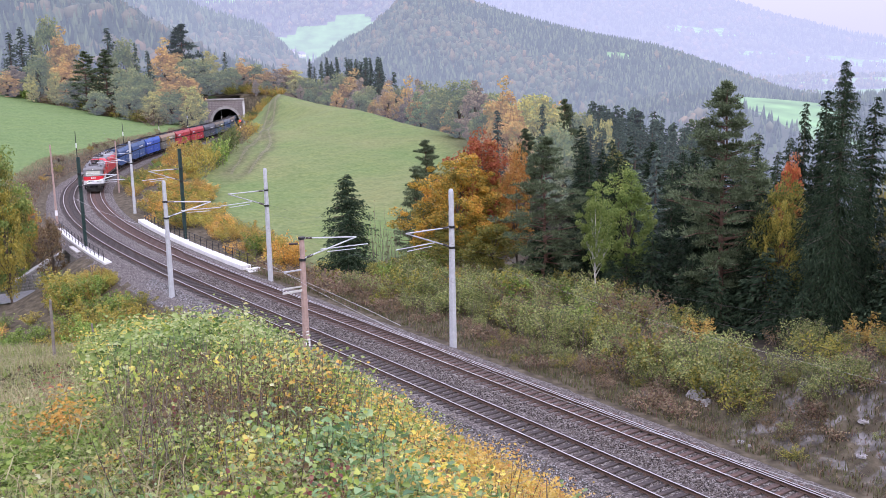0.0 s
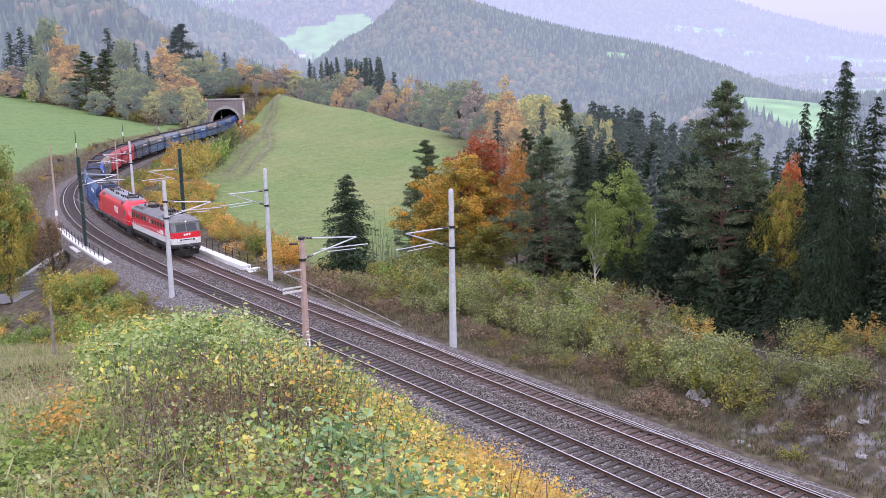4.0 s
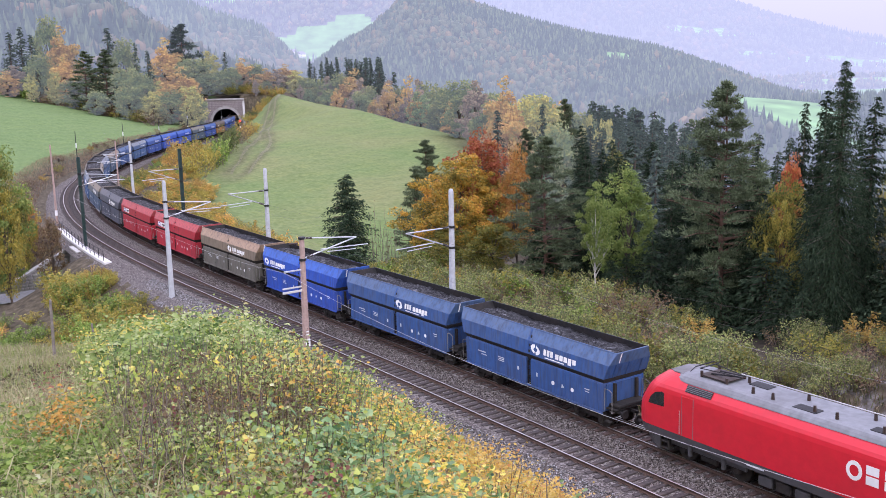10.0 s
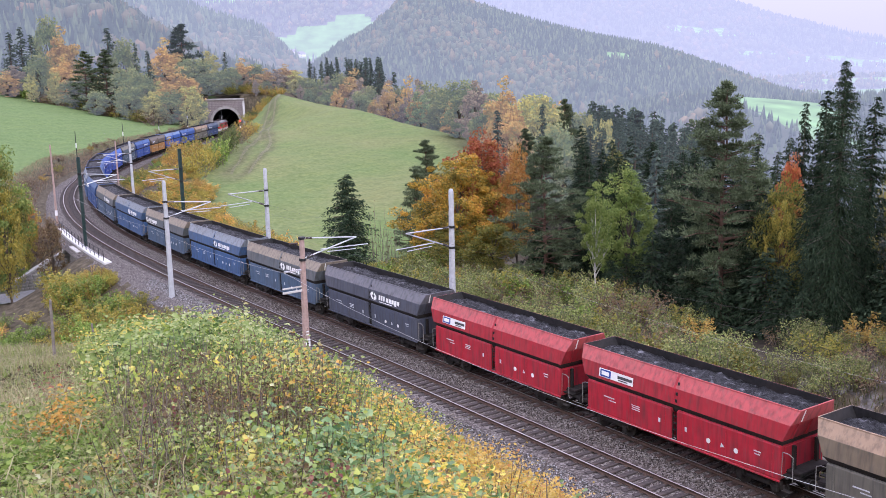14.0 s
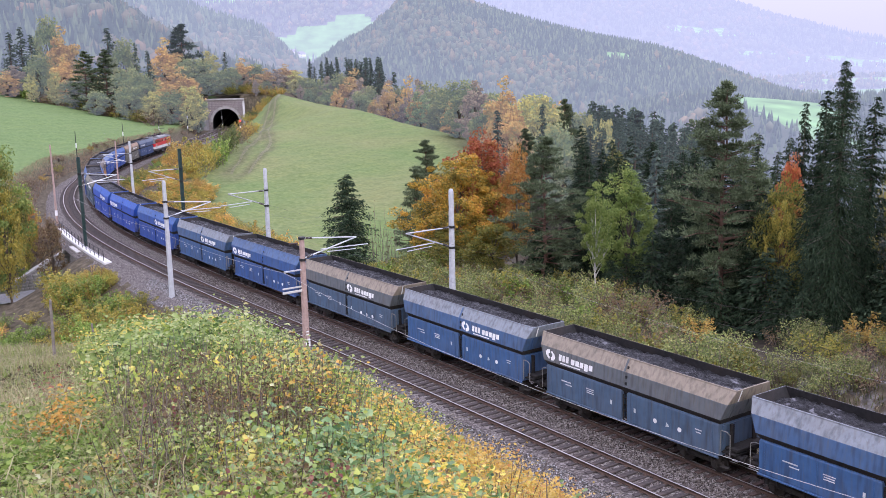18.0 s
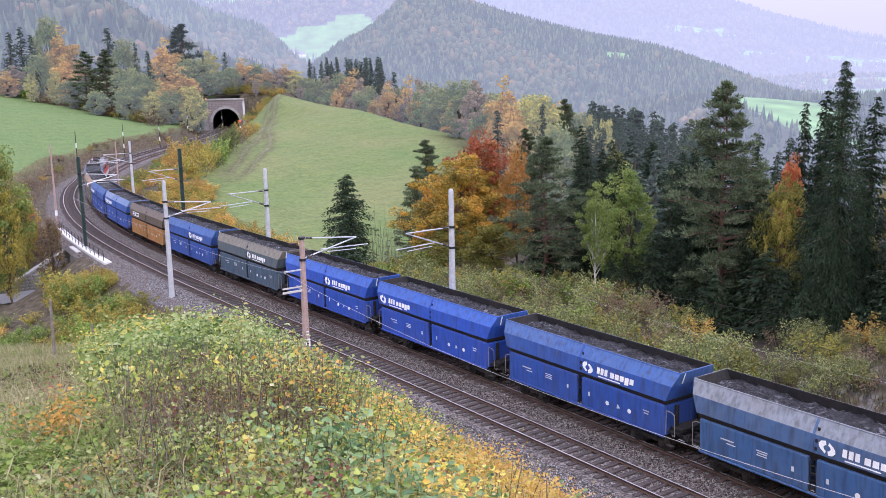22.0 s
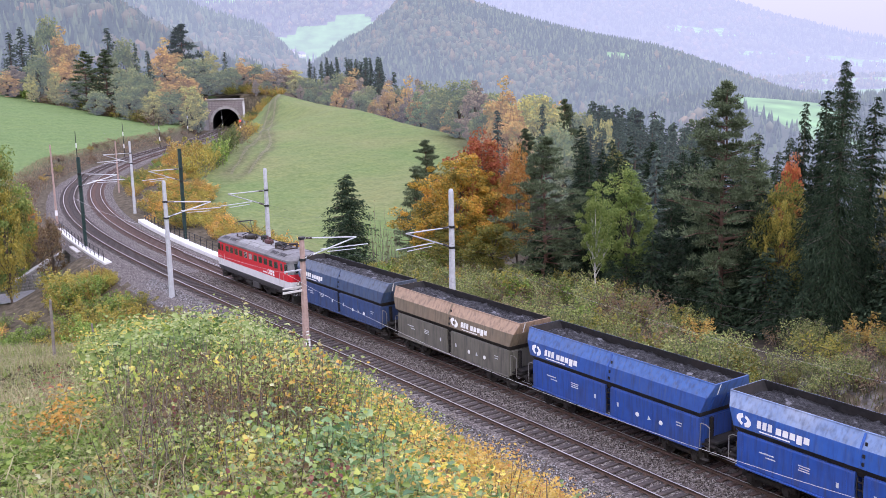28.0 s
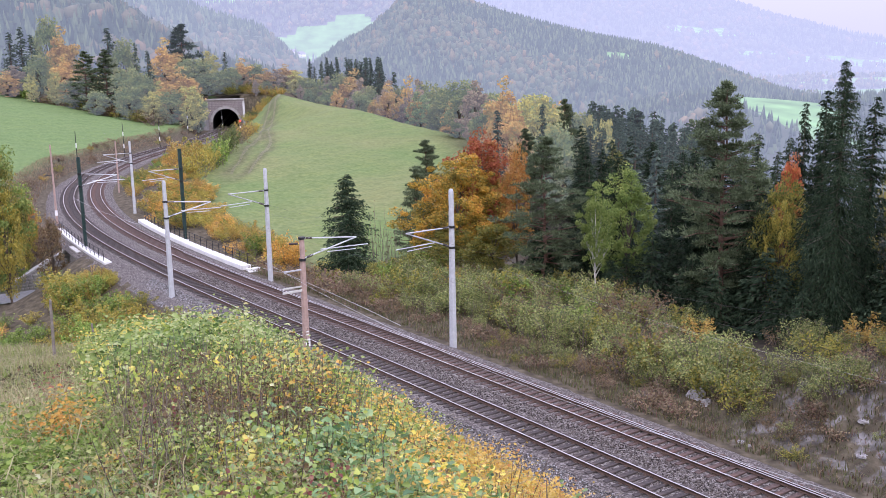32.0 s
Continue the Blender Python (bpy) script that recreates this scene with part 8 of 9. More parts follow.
        part("roof_insulator", Mesh().tube((x, 0.25 * (-1) ** i, 4.1), (x, 0.25 * (-1) ** i, 4.42), 0.08, 0.06, n=8), M_insul, t)
    part("roof_conductor", Mesh().tube((-3.4, 0.2, 4.42), (3.4, 0.2, 4.42), 0.03, n=6), M_dark, t)
    part("circuit_breaker", Mesh().box(0.9, -0.15, 4.3, 0.8, 0.5, 0.34, 0.06).tube((0.7, -0.15, 4.4), (0.7, -0.15, 4.75), 0.09).tube((1.15, -0.15, 4.4), (1.15, -0.15, 4.7), 0.09), M_breaker, t, "dull maroon switch box")
    for bx in (-3.4, 3.4):
        bogie(t, bx, 3.4, 0.62, "engine")
    part("equipment_box", Mesh().box(0, 0, 0.72, 2.2, 2.3, 0.5, 0.06), P_black, t)
    for sy in (-1, 1):
        part("battery_box", Mesh().box(0.5, sy * 1.3, 0.72, 1.3, 0.2, 0.5, 0.03), P_grey, t)
        part("air_tank", Mesh().tube((-1.5, sy * 1.2, 0.68), (-0.4, sy * 1.2, 0.68), 0.19, n=12), P_black, t)
        part("pipe_run", Mesh().tube((-6.6, sy * 1.36, 0.93), (6.6, sy * 1.36, 0.93), 0.03, n=6), P_black, t)
    buffers(t, 8.1)
    return t


def new_engine():
    t = thing("electric_locomotive", Matrix(), "rounded modern red electric locomotive with a grey skirt and roof", "locomotive", "locomotives")
    part("skirt", stacked([(1.06, 9.1, 1.50, 0.9, 0.8, 8), (1.42, 9.2, 1.52, 0.95, 0.85, 8)]), P_grey, t, "dark grey skirt")
    for sx in (-1, 1):
        part("apron", Mesh().loft([[Vector((sx * 7.55, -1.38, z)), Vector((sx * (8.0 + q), -1.42, z)), Vector((sx * (8.7 + q), -1.05, z)), Vector((sx * (8.95 + q), 0, z)), Vector((sx * (8.7 + q), 1.05, z)), Vector((sx * (8.0 + q), 1.42, z)), Vector((sx * 7.55, 1.38, z))] for z, q in ((0.35, -0.25), (0.6, -0.08), (1.058, 0.1))]), P_grey, t)
        for sy in (-1, 1):
            part("cab_steps", Mesh().box(sx * 7.3, sy * 1.38, 0.5, 0.5, 0.18, 0.04).box(sx * 7.3, sy * 1.38, 0.8, 0.5, 0.18, 0.04).box(sx * 7.07, sy * 1.38, 0.75, 0.04, 0.18, 0.62).box(sx * 7.53, sy * 1.38, 0.75, 0.04, 0.18, 0.62), P_black, t)
            part("bogie_frame", Mesh().box(sx * 4.95, sy * 1.22, 0.86, 4.3, 0.12, 0.26, 0.04).tube((sx * 4.0, sy * 1.3, 0.5), (sx * 4.0, sy * 1.3, 1.0), 0.11).tube((sx * 5.9, sy * 1.3, 0.5), (sx * 5.9, sy * 1.3, 1.0), 0.11), P_grey, t)
    part("body", stacked([(1.422, 9.21, 1.525, 0.95, 0.85, 8), (1.9, 9.23, 1.527, 0.95, 0.85, 8), (2.3, 9.2, 1.527, 0.95, 0.85, 8), (2.6, 9.1, 1.525, 0.98, 0.85, 8), (2.9, 8.93, 1.52, 1.0, 0.85, 8), (3.2, 8.72, 1.505, 1.0, 0.82, 8), (3.4, 8.56, 1.47, 1.0, 0.8, 8), (3.55, 8.42, 1.40, 1.0, 0.75, 8), (3.75, 8.2, 1.25, 1.0, 0.72, 8), (3.92, 7.98, 1.11, 1.0, 0.7, 8), (4.05, 7.7, 0.98, 0.9, 0.6, 8)]), P_red, t, "glossy red body")
    part("roof", stacked([(3.84, 6.6, 1.22, 0.4, 0.3), (3.88, 6.9, 1.20, 0.5, 0.3), (3.98, 7.0, 1.13, 0.5, 0.3), (4.08, 6.95, 1.03, 0.5, 0.3), (4.13, 6.8, 0.9, 0.5, 0.3)]), P_roof_new, t, "pale grey roof")
    for sx in (-1, 1):
        def f(z):
            return np.interp(z, [1.7, 2.3, 2.6, 2.9, 3.2, 3.4, 3.55, 3.92], [9.22, 9.2, 9.1, 8.93, 8.72, 8.56, 8.42, 7.98])
        ring = []
        for z in (2.60, 2.9, 3.2, 3.56):
            w = 1.28 - (z - 2.6) * 0.14
            ring.append([Vector((sx * (f(z) - 0.22), -w, z)), Vector((sx * (f(z) + 0.03), -w * 0.62, z)), Vector((sx * (f(z) + 0.03), w * 0.62, z)), Vector((sx * (f(z) - 0.22), w, z)), Vector((sx * (f(z) - 0.4), 0, z))])
        ws = part("windscreen", Mesh().loft(ring), P_screen, t, "sloping windscreen")
        part("sun_blind", Mesh().loft([[Vector((sx * (f(z) + o), y, z)) for y, o in ((-0.74, 0.033), (-0.1, 0.033), (-0.1, 0.042), (-0.74, 0.042))] for z in (3.0, 3.5)]), P_blind, ws, "pale sun blind")
        part("wiper", Mesh().tube((sx * (f(2.65) + 0.05), -0.15, 2.65), (sx * (f(3.15) + 0.05), -0.5, 3.15), 0.014, n=4).tube((sx * (f(2.65) + 0.05), 0.15, 2.65), (sx * (f(3.15) + 0.05), 0.5, 3.15), 0.014, n=4), M_dark, ws)
        part("windscreen_post", Mesh().loft([[Vector((sx * (f(z) + 0.02), -0.05, z)), Vector((sx * (f(z) + 0.045), -0.05, z)), Vector((sx * (f(z) + 0.045), 0.05, z)), Vector((sx * (f(z) + 0.02), 0.05, z))] for z in (2.72, 3.52)]), P_grey, t)
        for sy in (-1, 1):
            part("cab_window", Mesh().loft([[Vector((sx * a, sy * y, z)) for a, z in ((7.30, 2.52), (8.25, 2.48), (8.12, 2.8), (7.85, 3.08), (7.45, 3.2), (7.30, 3.15))] for y in (1.49, 1.54)]), P_glass, t)
            part("headlight", Mesh().box(sx * 8.95, sy * 1.05, 2.0, 0.24, 0.30, 0.50, 0.07), P_glass, t)
            part("headlight_glass", Mesh().tube((sx * 9.03, sy * 1.05, 2.1), (sx * 9.085, sy * 1.05, 2.1), 0.08, n=12).tube((sx * 9.03, sy * 1.05, 1.9), (sx * 9.085, sy * 1.05, 1.9), 0.06, n=12), P_frame, t)
            if sx * sy > 0:
                dr = part("cab_door", Mesh().box(sx * 5.9, sy * 1.527, 2.38, 0.62, 0.016, 1.86, 0.004), P_red, t)
                part("door_gap", Mesh().box(sx * 5.57, sy * 1.525, 2.38, 0.025, 0.016, 1.9).box(sx * 6.23, sy * 1.525, 2.38, 0.025, 0.016, 1.9), P_mask, dr)
                part("handrail", Mesh().tube((sx * 6.33, sy * 1.57, 1.5), (sx * 6.33, sy * 1.57, 2.6), 0.016, n=6), P_frame, dr)
            part("number_bar", Mesh().box(sx * 2.2, sy * 1.522, 1.24, 0.9, 0.01, 0.06), P_mark_dull, t)
            for k, x in enumerate((5.85,) if sx > 0 else (5.75, 5.05)):
                g = part("grille", Mesh().box(0, 0, 0, 0.74, 0.05, 0.34, 0.01), M_dark, t)
                g.matrix_basis = pose(sx * x, sy * 1.335, 3.67, sy * 37, 0, 0)
                [part("slat", Mesh().box(0, -sy * -0.03, -0.12 + 0.08 * q, 0.7, 0.02, 0.02), P_mask, g) for q in range(4)]
            logo(t, 3.1, -1.53, 2.65, 0.80) if (sx > 0 and sy < 0) else None
        part("front_logo", Mesh().box(sx * 9.2, 0, 2.3, 0.04, 0.22, 0.24, 0.02).box(sx * 9.2, 0.3, 2.3, 0.04, 0.2, 0.24, 0.02).box(sx * 9.2, -0.3, 2.3, 0.04, 0.2, 0.24, 0.02), P_mark, t, "white logo shape")
        pantograph(t, sx * 5.2, 4.1, False, sx)
    for i in range(9):
        x = -4.0 + i * 1.0
        part("roof_insulator", Mesh().tube((x, -0.72 if i % 3 else 0.3, 4.08), (x, -0.72 if i % 3 else 0.3, 4.42), 0.085, 0.06, n=8), M_insul, t)
    part("roof_conductor", Mesh().tube((-4.4, 0.25, 4.45), (4.4, 0.25, 4.45), 0.025, n=6), P_frame, t)
    for x, y, a, b in ((2.9, -0.55, 0.9, 0.5), (-0.4, -0.6, 1.1, 0.55), (-3.4, 0.4, 1.0, 0.6)):
        part("roof_hatch", Mesh().box(x, y, 4.135, a, b, 0.05, 0.01), M_dark, t)
    part("roof_box", Mesh().box(3.6, 0.2, 4.25, 0.5, 0.5, 0.28, 0.04), M_dark, t)
    for sx in (-1, 1):
        part("cab_roof_grime", Mesh().loft([[Vector((sx * a, -w, z)), Vector((sx * a, w, z)), Vector((sx * a, w, z - 0.05)), Vector((sx * a, -w, z - 0.05))] for a, w, z in ((6.75, 0.85, 4.125), (7.3, 0.80, 4.09), (7.72, 0.6, 4.058))]), P_roof, t, "sooty cab roof")
    for bx in (-4.95, 4.95):
        bogie(t, bx, 3.0, 0.58, "engine")
    part("transformer", Mesh().box(0, 0, 0.7, 4.4, 2.4, 0.6, 0.08), P_black, t)
    for k in range(5):
        part("tank", Mesh().box(-1.8 + k * 0.9, -1.28, 0.68, 0.7, 0.2, 0.45, 0.05), P_black if k % 2 else P_grey, t)
    buffers(t, 9.6)
    return t


def wagon_template():
    t = thing("hopper_wagon", Matrix(), "blue hopper wagon loaded with coal", "wagon", "coal hopper wagons")

    def ring(z, hl, hw):
        return [Vector((hl, -hw, z)), Vector((hl, hw, z)), Vector((-hl, hw, z)), Vector((-hl, -hw, z))]

    lower = Mesh()
    up = part("upper_hopper", Mesh().loft([ring(2.78, 5.86, 1.50), ring(3.52, 6.16, 1.42), ring(3.53, 6.165, 1.415)], caps=False), P_coal, t)
    part("top_panel", Mesh().loft([ring(3.532, 6.17, 1.413), ring(4.10, 6.38, 1.10), ring(4.16, 6.40, 1.10), ring(4.17, 6.35, 1.06)], caps=False), P_coal, t)
    part("lining", Mesh().loft([ring(4.17, 6.35, 1.06), ring(4.165, 6.31, 1.03), ring(3.4, 6.0, 1.12)], caps=False), P_lining, t, "black inside")
    # black colour puts in the shade beneath the overhang
    part("hopper_shoulder", Mesh().loft([ring(2.34, 5.55, 1.25), ring(2.62, 5.80, 1.36), ring(2.778, 5.85, 1.49)], caps=False), P_black, t, "overhang blackened for its shade")
    rng = np.random.default_rng(8)
    nx, ny = 96, 18
    X, Y = np.meshgrid(np.linspace(-6.12, 6.12, nx), np.linspace(-1.07, 1.07, ny))
    Z = 3.78 + 0.14 * np.cos(Y * 1.5) + 0.08 * np.sin(X * 1.3 + 1) * np.cos(Y) + rng.normal(0, 0.045, X.shape) + 0.05 * np.sin(X * 4.1 + 2 * Y) * np.sin(Y * 3.7 + X) - 0.12 * (np.abs(X) > 5.8)
    i = (np.arange(ny - 1)[:, None] * nx + np.arange(nx - 1)).ravel()
    part("coal_load", arrays("coal_load", np.stack([X, Y, Z], -1).reshape(-1, 3), np.stack([i, i + 1, i + nx + 1, i + nx], 1), P_coal), P_coal, t, "heaped black coal")
    for sx in (-1, 1):
        part("lower_body", Mesh().loft([ring(1.02, 2.72, 1.40), ring(1.06, 2.76, 1.43), ring(2.46, 2.76, 1.43), ring(2.52, 2.74, 1.40)]), P_coal, t).matrix_basis = pose(sx * 2.95, 0, 0)
        for sy in (-1, 1):
            for k in (0.05, 0.5, 0.95):
                o = part("rib", Mesh().box(0, 0, 0, 0.06, 0.03, 1.36, 0.008), P_coal, t)
                o.matrix_basis = pose(sx * (0.25 + 5.4 * k), sy * 1.44, 1.76)
        part("end_frame", Mesh().box(sx * 5.9, 0, 1.35, 1.0, 2.0, 0.14, 0.02).box(sx * 5.9, -0.75, 1.9, 0.14, 0.14, 1.1).box(sx * 5.9, 0.75, 1.9, 0.14, 0.14, 1.1), P_black, t)
        for sy in (-1, 1):
            h = Mesh()
            pts = [(sx * 6.25, sy * 1.3, 1.1), (sx * 6.25, sy * 1.3, 2.15), (sx * 6.05, sy * 1.3, 2.25), (sx * 5.75, sy * 1.3, 2.25), (sx * 5.7, sy * 1.3, 1.1)]
            for a, b in zip(pts[:-1], pts[1:]):
                h.tube(a, b, 0.019, n=6)
            part("handrail", h, P_rail, t, "bent grey handrail")
            part("step", Mesh().box(sx * 6.0, sy * 1.3, 0.6, 0.4, 0.24, 0.04), P_black, t)
        bogie(t, sx * 4.35, 1.8, 0.46, "wagon")
    for sy in (-1, 1):
        part("flange", Mesh().box(0, sy * 1.45, 1.0, 11.5, 0.10, 0.07, 0.012), P_coal, t)
    part("sill", Mesh().box(0, 0, 0.93, 12.4, 1.2, 0.22, 0.03), P_black, t)
    for sy in (-1, 1):
        part("seam", Mesh().loft([[Vector((x, sy * y, z)) for x in (-0.05, 0.05)] + [Vector((x, sy * (y + 0.03), z)) for x in (0.05, -0.05)] for z, y in ((2.8, 1.49), (3.52, 1.42), (4.10, 1.10))]), P_coal, t)
        # dark boxes stand in for the shade inside small holes
        for z, y in ((2.98, 1.50), (3.3, 1.46), (3.75, 1.32)):
            part("hatch", Mesh().box(0.17, sy * y, z, 0.09, 0.05, 0.14), M_dark, t)
        l = Mesh().box(-0.12, sy * 1.36, 1.7, 0.04, 0.04, 1.3).box(0.12, sy * 1.36, 1.7, 0.04, 0.04, 1.3)
        for k in range(4):
            l.box(0, sy * 1.36, 1.2 + 0.32 * k, 0.26, 0.04, 0.04)
        part("ladder", l, P_black, t)
    # white marks on the lower panels of both sides
    for sy in (-1, 1):
        for x, z, w, h in ((-4.2, 1.95, 0.9, 0.07), (-4.0, 1.8, 0.6, 0.06), (-2.4, 2.0, 0.7, 0.05), (-2.4, 1.9, 0.6, 0.05), (-2.4, 1.8, 0.65, 0.05), (-0.9, 1.75, 0.14, 0.28), (0.7, 1.75, 0.14, 0.28), (4.6, 1.95, 0.45, 0.06), (4.6, 1.82, 0.35, 0.06)):
            part("marking", Mesh().box(-sy * x, sy * 1.435, z, w * 0.8, 0.012, h * 0.75), P_mark_dull, t)
        for x in (2.0, 2.75, 3.5):
            part("marking", Mesh().tube((-sy * x, sy * 1.43, 1.62), (-sy * x, sy * 1.443, 1.62), 0.115 if x != 2.75 else 0.13, n=14 if x != 2.75 else 3), P_mark if x != 2.75 else P_mark_dull, t)
    for sx in (-1, 1):
        part("end_strip", Mesh().loft([[Vector((sx * (x + q), y, z)) for y in (-0.78, -0.70) for q in ((0.004, 0.014) if y < -0.75 else (0.014, 0.004))] for x, z in ((6.17, 3.56), (6.375, 4.12))]), P_mark, t, "short white stripe")
        for y in (-0.9, 0.0, 0.9):
            part("end_rib", Mesh().loft([[Vector((sx * x, y - 0.04, z)), Vector((sx * x, y + 0.04, z)), Vector((sx * (x + 0.06), y + 0.04, z)), Vector((sx * (x + 0.06), y - 0.04, z))] for x, z in ((5.87, 2.8), (6.16, 3.52))]), P_coal, t)
        part("end_platform", Mesh().box(sx * 6.05, 0, 1.22, 0.7, 2.4, 0.05), P_black, t)
        part("end_slope", Mesh().loft([[Vector((sx * x, -1.2, z)), Vector((sx * x, 1.2, z)), Vector((sx * (x - 0.06), 1.2, z)), Vector((sx * (x - 0.06), -1.2, z))] for x, z in ((5.75, 1.35), (5.8, 2.45))]), P_black, t)
    buffers(t, 6.76)
    return t


def wagon_brand(t, kind, shift=0.0):
    """Ring sign and eight letter blocks, or a white board with a blue ring, on both sides."""
    for sy in (-1, 1):
        m = Mesh()
        if kind == "board":
            o = part("sign_board", Mesh().box(-3.7, 0, 0, 2.3, 0.015, 0.42, 0.004), P_mark, t, "white sign board")
            part("sign_ring", Mesh().box(-4.4, -0.012, 0, 0.72, 0.012, 0.36, 0.004), P_sign_blue, o)
            part("sign_ring", Mesh().box(-4.4, -0.022, 0, 0.52, 0.012, 0.2, 0.004), P_mark, o)
            part("letter_block", Mesh().box(-3.1, -0.012, 0.02, 0.95, 0.01, 0.14).box(-3.2, -0.012, -0.12, 0.6, 0.01, 0.05), P_grey, o)
        else:
            for i in range(14):
                a0, a1 = 2 * math.pi * i / 14, 2 * math.pi * (i + 1) / 14
                if i in (3, 10):
                    continue
                q = []
                for d in (0.0, -0.012):
                    q += [Vector((0.65 + 0.36 * r * math.cos(a), d, 0.26 * r * math.sin(a))) for r, a in ((0.45, a0), (1.0 - 0.2 * math.sin(2 * a0), a0), (1.0 - 0.2 * math.sin(2 * a1), a1), (0.45, a1))]
                m.add(q, [(0, 1, 2, 3), (4, 7, 6, 5), (0, 4, 5, 1), (1, 5, 6, 2), (2, 6, 7, 3), (3, 7, 4, 0)])
            for k in range(3):
                m.box(1.42 + 0.27 * k, -0.006, 0.02, 0.19, 0.012, 0.32)
            for k in range(5):
                m.box(2.38 + 0.33 * k, -0.006, -0.01 if k != 3 else -0.06, 0.25, 0.012, 0.27 if k != 3 else 0.36)
            m.box(2.2, -0.006, -0.26, 1.5, 0.012, 0.05)
            o = part("lettering", m, P_mark, t, "white ring sign and letter blocks")
        o.matrix_basis = pose(-shift if sy > 0 else shift, sy * 1.472, 3.14, -6.3 * -1 * (1 if sy < 0 else -1) * -1, 0, 0 if sy < 0 else 180)


P_sign_blue = material("sign_blue", (0.03, 0.07, 0.30), 0.5, 0, 0.05, 6, 0)
TAN = (0.27, 0.225, 0.175)


def coat(name, colour, dust, amount=0.35):
    """Wagon paint with dust in vertical streaks and rubbed, rusty spots."""
    m = material("paint_" + name, colour, 0.55, 0, 0.10, 2.5, 0.05, dust, amount)
    nt = m.node_tree
    b = nt.nodes["Principled BSDF"]
    base = b.inputs["Base Color"].links[0].from_socket
    co = nt.nodes.new("ShaderNodeTexCoord")
    mp = nt.nodes.new("ShaderNodeMapping")
    mp.inputs["Scale"].default_value = (5.0, 5.0, 0.5)
    st = nt.nodes.new("ShaderNodeTexNoise")
    st.inputs["Scale"].default_value, st.inputs["Detail"].default_value = 1.6, 6
    info = nt.nodes.new("ShaderNodeObjectInfo")
    mul = nt.nodes.new("ShaderNodeVectorMath")
    mul.operation = "ADD"
    nt.links.new(co.outputs["Object"], mul.inputs[0])
    nt.links.new(info.outputs["Random"], mul.inputs[1])
    nt.links.new(mul.outputs[0], mp.inputs[0])
    nt.links.new(mp.outputs[0], st.inputs[0])
    mx = nt.nodes.new("ShaderNodeMixRGB")
    mx.inputs["Color2"].default_value = (*tuple(0.5 * c + 0.05 for c in dust), 1)
    nt.links.new(ramp_of(nt, st.outputs[0], [(0.50, (0, 0, 0)), (0.75, (0.55, 0.55, 0.55))]), mx.inputs["Fac"])
    nt.links.new(base, mx.inputs["Color1"])
    mp2 = nt.nodes.new("ShaderNodeMapping")
    mp2.inputs["Scale"].default_value = (2.2, 2.2, 0.28)
    soot = nt.nodes.new("ShaderNodeTexNoise")
    soot.inputs["Scale"].default_value, soot.inputs["Detail"].default_value = 2.4, 8
    nt.links.new(mul.outputs[0], mp2.inputs[0])
    nt.links.new(mp2.outputs[0], soot.inputs[0])
    mx2 = nt.nodes.new("ShaderNodeMixRGB")
    mx2.inputs["Color2"].default_value = (0.03, 0.028, 0.03, 1)
    nt.links.new(ramp_of(nt, soot.outputs[0], [(0.46, (0, 0, 0)), (0.72, (0.5, 0.5, 0.5))]), mx2.inputs["Fac"])
    nt.links.new(mx.outputs[0], mx2.inputs["Color1"])
    nt.links.new(mx2.outputs[0], b.inputs["Base Color"])
    return m


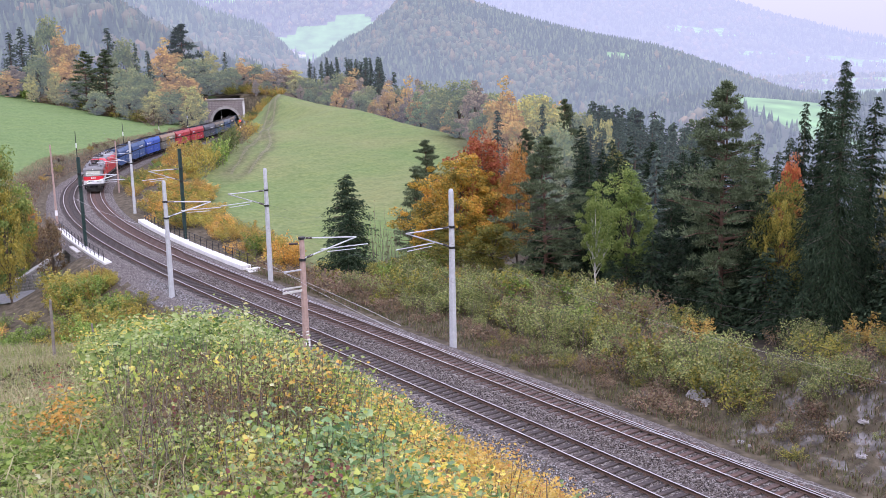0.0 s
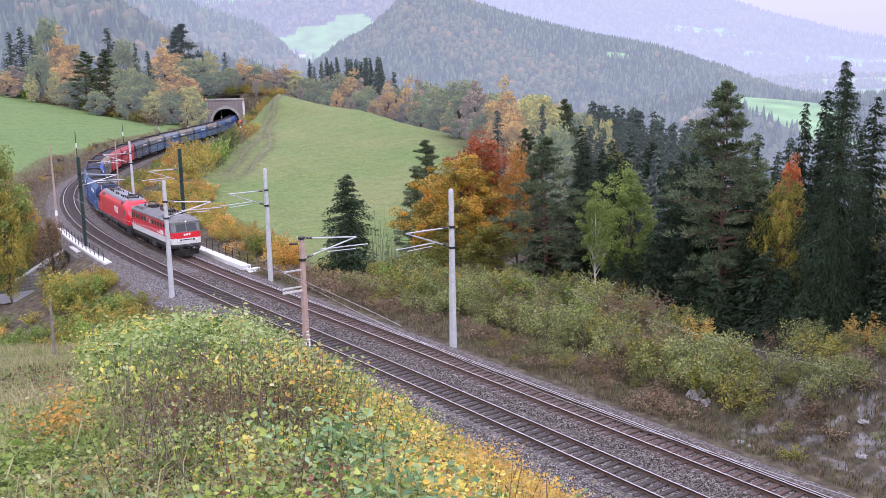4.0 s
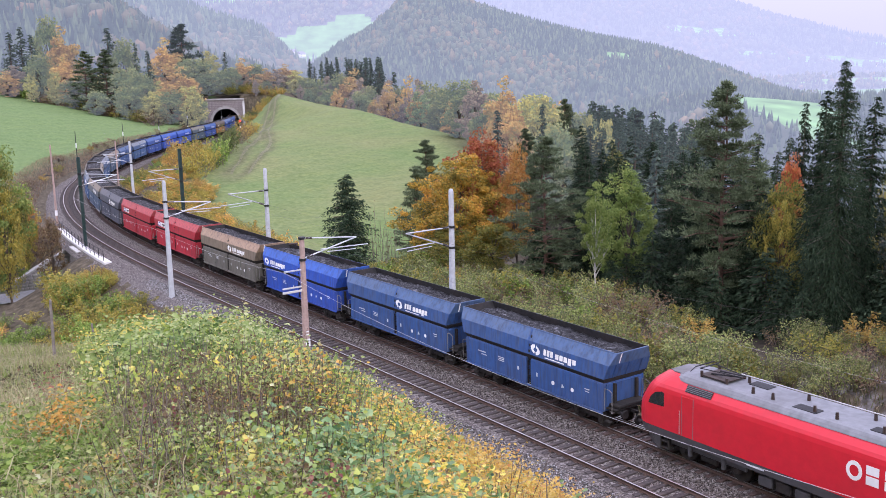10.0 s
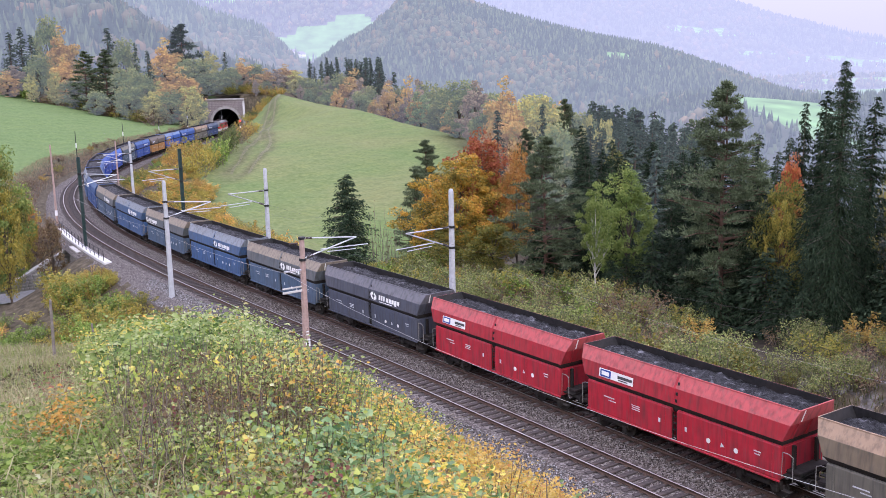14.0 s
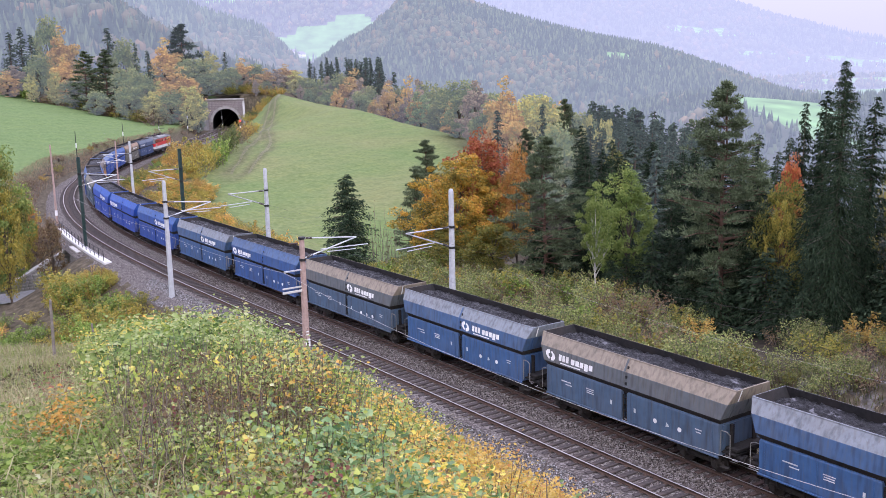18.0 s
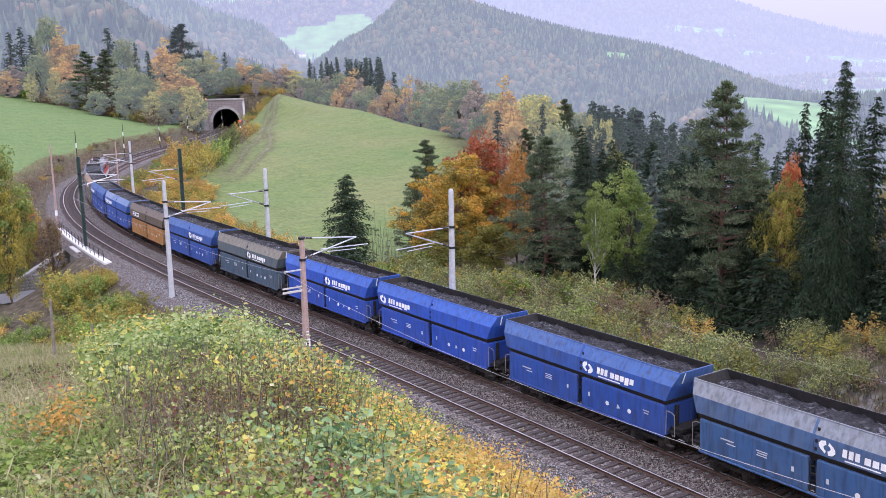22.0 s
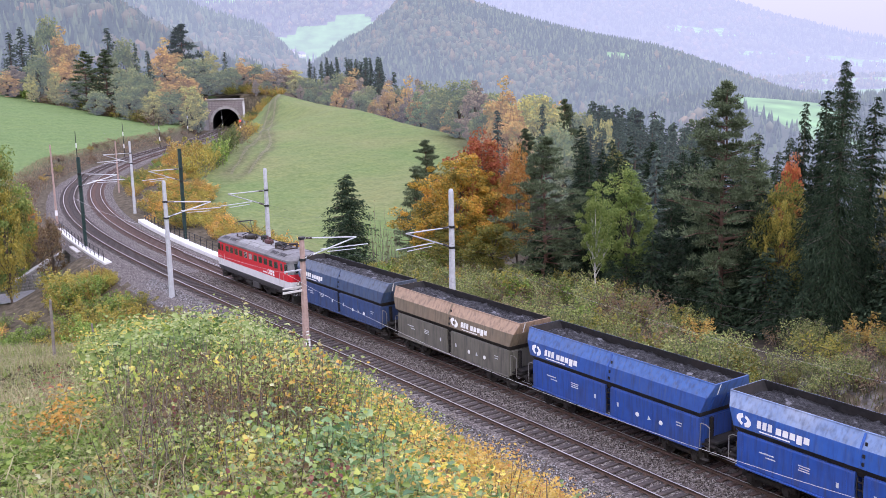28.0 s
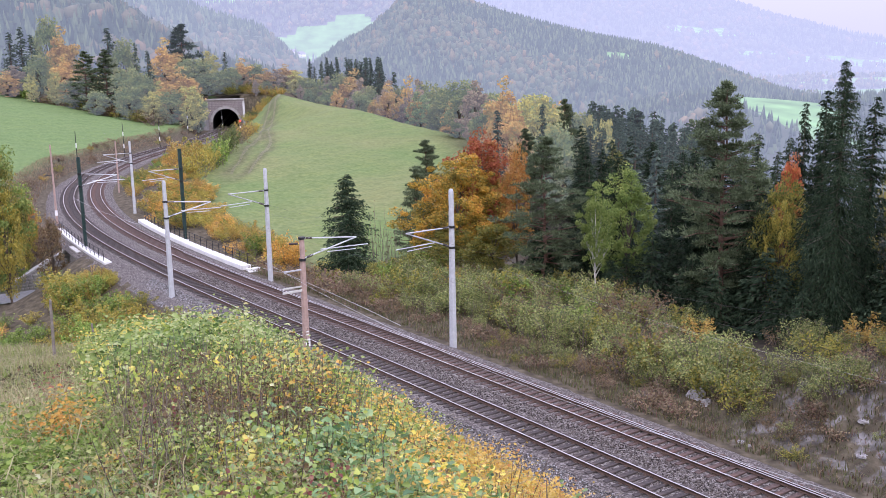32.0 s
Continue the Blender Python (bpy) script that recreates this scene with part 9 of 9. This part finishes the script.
# body, top panel and lower body colours, with what the label says of them
BLUE = (0.036, 0.090, 0.25)
BRIGHT = (0.022, 0.080, 0.42)
# top panels lighter than bodies: dust on some, sky light painted in on others
COATS = {
    "blue": (coat("blue", BLUE, (0.10, 0.13, 0.2)), coat("blue_top", (0.070, 0.125, 0.25), (0.14, 0.16, 0.20)), coat("blue_low", (0.036, 0.095, 0.27), (0.08, 0.09, 0.13)), "mid-blue hopper wagon loaded with coal", "sign"),
    "bright": (coat("bright", BRIGHT, (0.05, 0.11, 0.4)), coat("bright_skylit_top", (0.040, 0.115, 0.43), (0.07, 0.13, 0.38)), coat("bright_low", BRIGHT, (0.07, 0.1, 0.3)), "bright blue hopper wagon loaded with coal", "sign"),
    "brown": (coat("brown", (0.21, 0.165, 0.115), (0.12, 0.11, 0.09)), coat("brown_top", (0.36, 0.245, 0.165), (0.25, 0.19, 0.14)), coat("brown_low", (0.155, 0.145, 0.12), (0.10, 0.10, 0.09)), "dusty brown hopper wagon loaded with coal", "sign"),
    "red": (coat("red", (0.40, 0.025, 0.04), (0.25, 0.05, 0.05)), coat("red_top", (0.46, 0.085, 0.09), (0.34, 0.13, 0.12)), coat("red_low", (0.46, 0.02, 0.04), (0.25, 0.04, 0.05)), "crimson red hopper wagon loaded with coal", "board"),
    "slate": (coat("slate", (0.075, 0.082, 0.11), (0.12, 0.115, 0.12)), coat("slate_top", (0.14, 0.14, 0.16), (0.19, 0.17, 0.16)), coat("slate_low", (0.07, 0.08, 0.115), (0.1, 0.1, 0.1)), "dark slate grey hopper wagon loaded with coal", "sign"),
    "tan": (coat("tan", (0.12, 0.135, 0.15), (0.2, 0.17, 0.14)), coat("tan_top", TAN, (0.22, 0.19, 0.15)), coat("tan_low", (0.075, 0.125, 0.20), (0.12, 0.13, 0.15)), "dull blue hopper wagon with a tan dust-coated top", "sign"),
    "greytop": (coat("greytop", (0.065, 0.125, 0.25), (0.13, 0.15, 0.19)), coat("greytop_top", (0.22, 0.245, 0.28), (0.22, 0.2, 0.18)), coat("greytop_low", (0.05, 0.12, 0.27), (0.1, 0.12, 0.16)), "faded blue hopper wagon with a grey dusty top", "sign"),
    "royal": (coat("royal", (0.030, 0.088, 0.33), (0.08, 0.12, 0.24)), coat("royal_top", (0.055, 0.125, 0.34), (0.13, 0.17, 0.28)), coat("royal_low", (0.026, 0.082, 0.34), (0.07, 0.09, 0.2)), "royal blue hopper wagon loaded with coal", "sign"),
    "chalky": (coat("chalky", (0.030, 0.105, 0.40), (0.09, 0.15, 0.36)), coat("chalky_top", (0.17, 0.25, 0.44), (0.36, 0.40, 0.48), 0.7), coat("chalky_low", (0.026, 0.088, 0.38), (0.07, 0.1, 0.3)), "bright blue hopper wagon with a chalky pale top", "sign"),
    "olive": (coat("olive_grey", (0.085, 0.115, 0.135), (0.15, 0.14, 0.12)), coat("olive_top", (0.20, 0.185, 0.148), (0.17, 0.155, 0.13)), coat("olive_low", (0.062, 0.105, 0.155), (0.11, 0.11, 0.12)), "weathered olive-grey hopper wagon loaded with coal", "sign"),
    "amber": (coat("amber", (0.12, 0.09, 0.07), (0.16, 0.12, 0.09)), coat("amber_top", (0.17, 0.135, 0.11), (0.13, 0.11, 0.09)), coat("amber_low", (0.42, 0.20, 0.055), (0.25, 0.14, 0.07)), "hopper wagon with a dark brown top and amber lower body", "board"),
    "navy": (coat("navy", (0.05, 0.085, 0.17), (0.1, 0.11, 0.14)), coat("navy_top", (0.11, 0.14, 0.20), (0.16, 0.16, 0.17)), coat("navy_low", (0.035, 0.07, 0.19), (0.08, 0.09, 0.13)), "dark navy blue hopper wagon loaded with coal", "sign"),
}
ORDER = ["blue", "blue", "bright", "brown", "red", "red", "slate", "tan", "greytop", "tan", "greytop", "tan", "blue", "greytop", "royal", "bright", "bright", "olive", "royal", "amber", "chalky", "royal", "brown", "navy"]
SPEED = 16.486


def dress(t, kind):
    a, b, c, label, brand = COATS[kind]
    for o in t.children_recursive:
        base = o.name.split(".")[0]
        mat = {"upper_hopper": a, "seam": a, "top_panel": b, "lower_body": c, "rib": c, "end_rib": a, "end_slope": c, "flange": c}.get(base)
        if mat:
            o.material_slots[0].link = "OBJECT"
            o.material_slots[0].material = mat
    tagged(t, label)


engine_front = old_engine(1, False)
engine_second = new_engine()
engine_rear = old_engine(-1, True)
engine_second.scale = (1.02, 1.0, 1.0)
plain = wagon_template()
boarded = copy_thing(plain, Matrix())
rear_signed = copy_thing(plain, Matrix())
wagon_brand(plain, "sign")
wagon_brand(rear_signed, "sign", -6.0)
wagon_brand(boarded, "board")
WAGONS = []
fresh = {"sign": plain, "board": boarded, "rear_sign": rear_signed}
first = {"sign": True, "board": True, "rear_sign": True}
for i, kind in enumerate(ORDER):
    brand = "rear_sign" if i in (2, 9, 12, 15, 20, 21, 23) else COATS[kind][4]
    w = fresh[brand] if first[brand] else copy_thing(fresh[brand], Matrix())
    first[brand] = False
    w.scale = (1.02, 1.0, 1.0)
    WAGONS.append(w)
for w, kind in zip(WAGONS, ORDER):
    dress(w, kind)


def train_pose(c, base, t):
    """A vehicle whose middle passes s = 0 after c / SPEED seconds, standing on its two bogies."""
    s = c - SPEED * t
    a, b = at(s - base / 2), at(s + base / 2)
    x = (a - b).normalized()
    y = Vector((0, 0, 1)).cross(x).normalized()
    m = Matrix((x, y, x.cross(y))).transposed().to_4x4()
    m.translation = (a + b) / 2
    return m


def motions():
    times = [0.5 * i for i in range(65)]
    run = [(engine_front, 139.95, 6.8), (engine_second, 158.25, 9.9), (engine_rear, 508.8, 6.8)]
    run += [(w, 175.75 + 13.835 * i, 8.7) for i, w in enumerate(WAGONS)]
    for ob, c, base in run:
        walk(ob, [(t, train_pose(c, base, t)) for t in times])


motions()
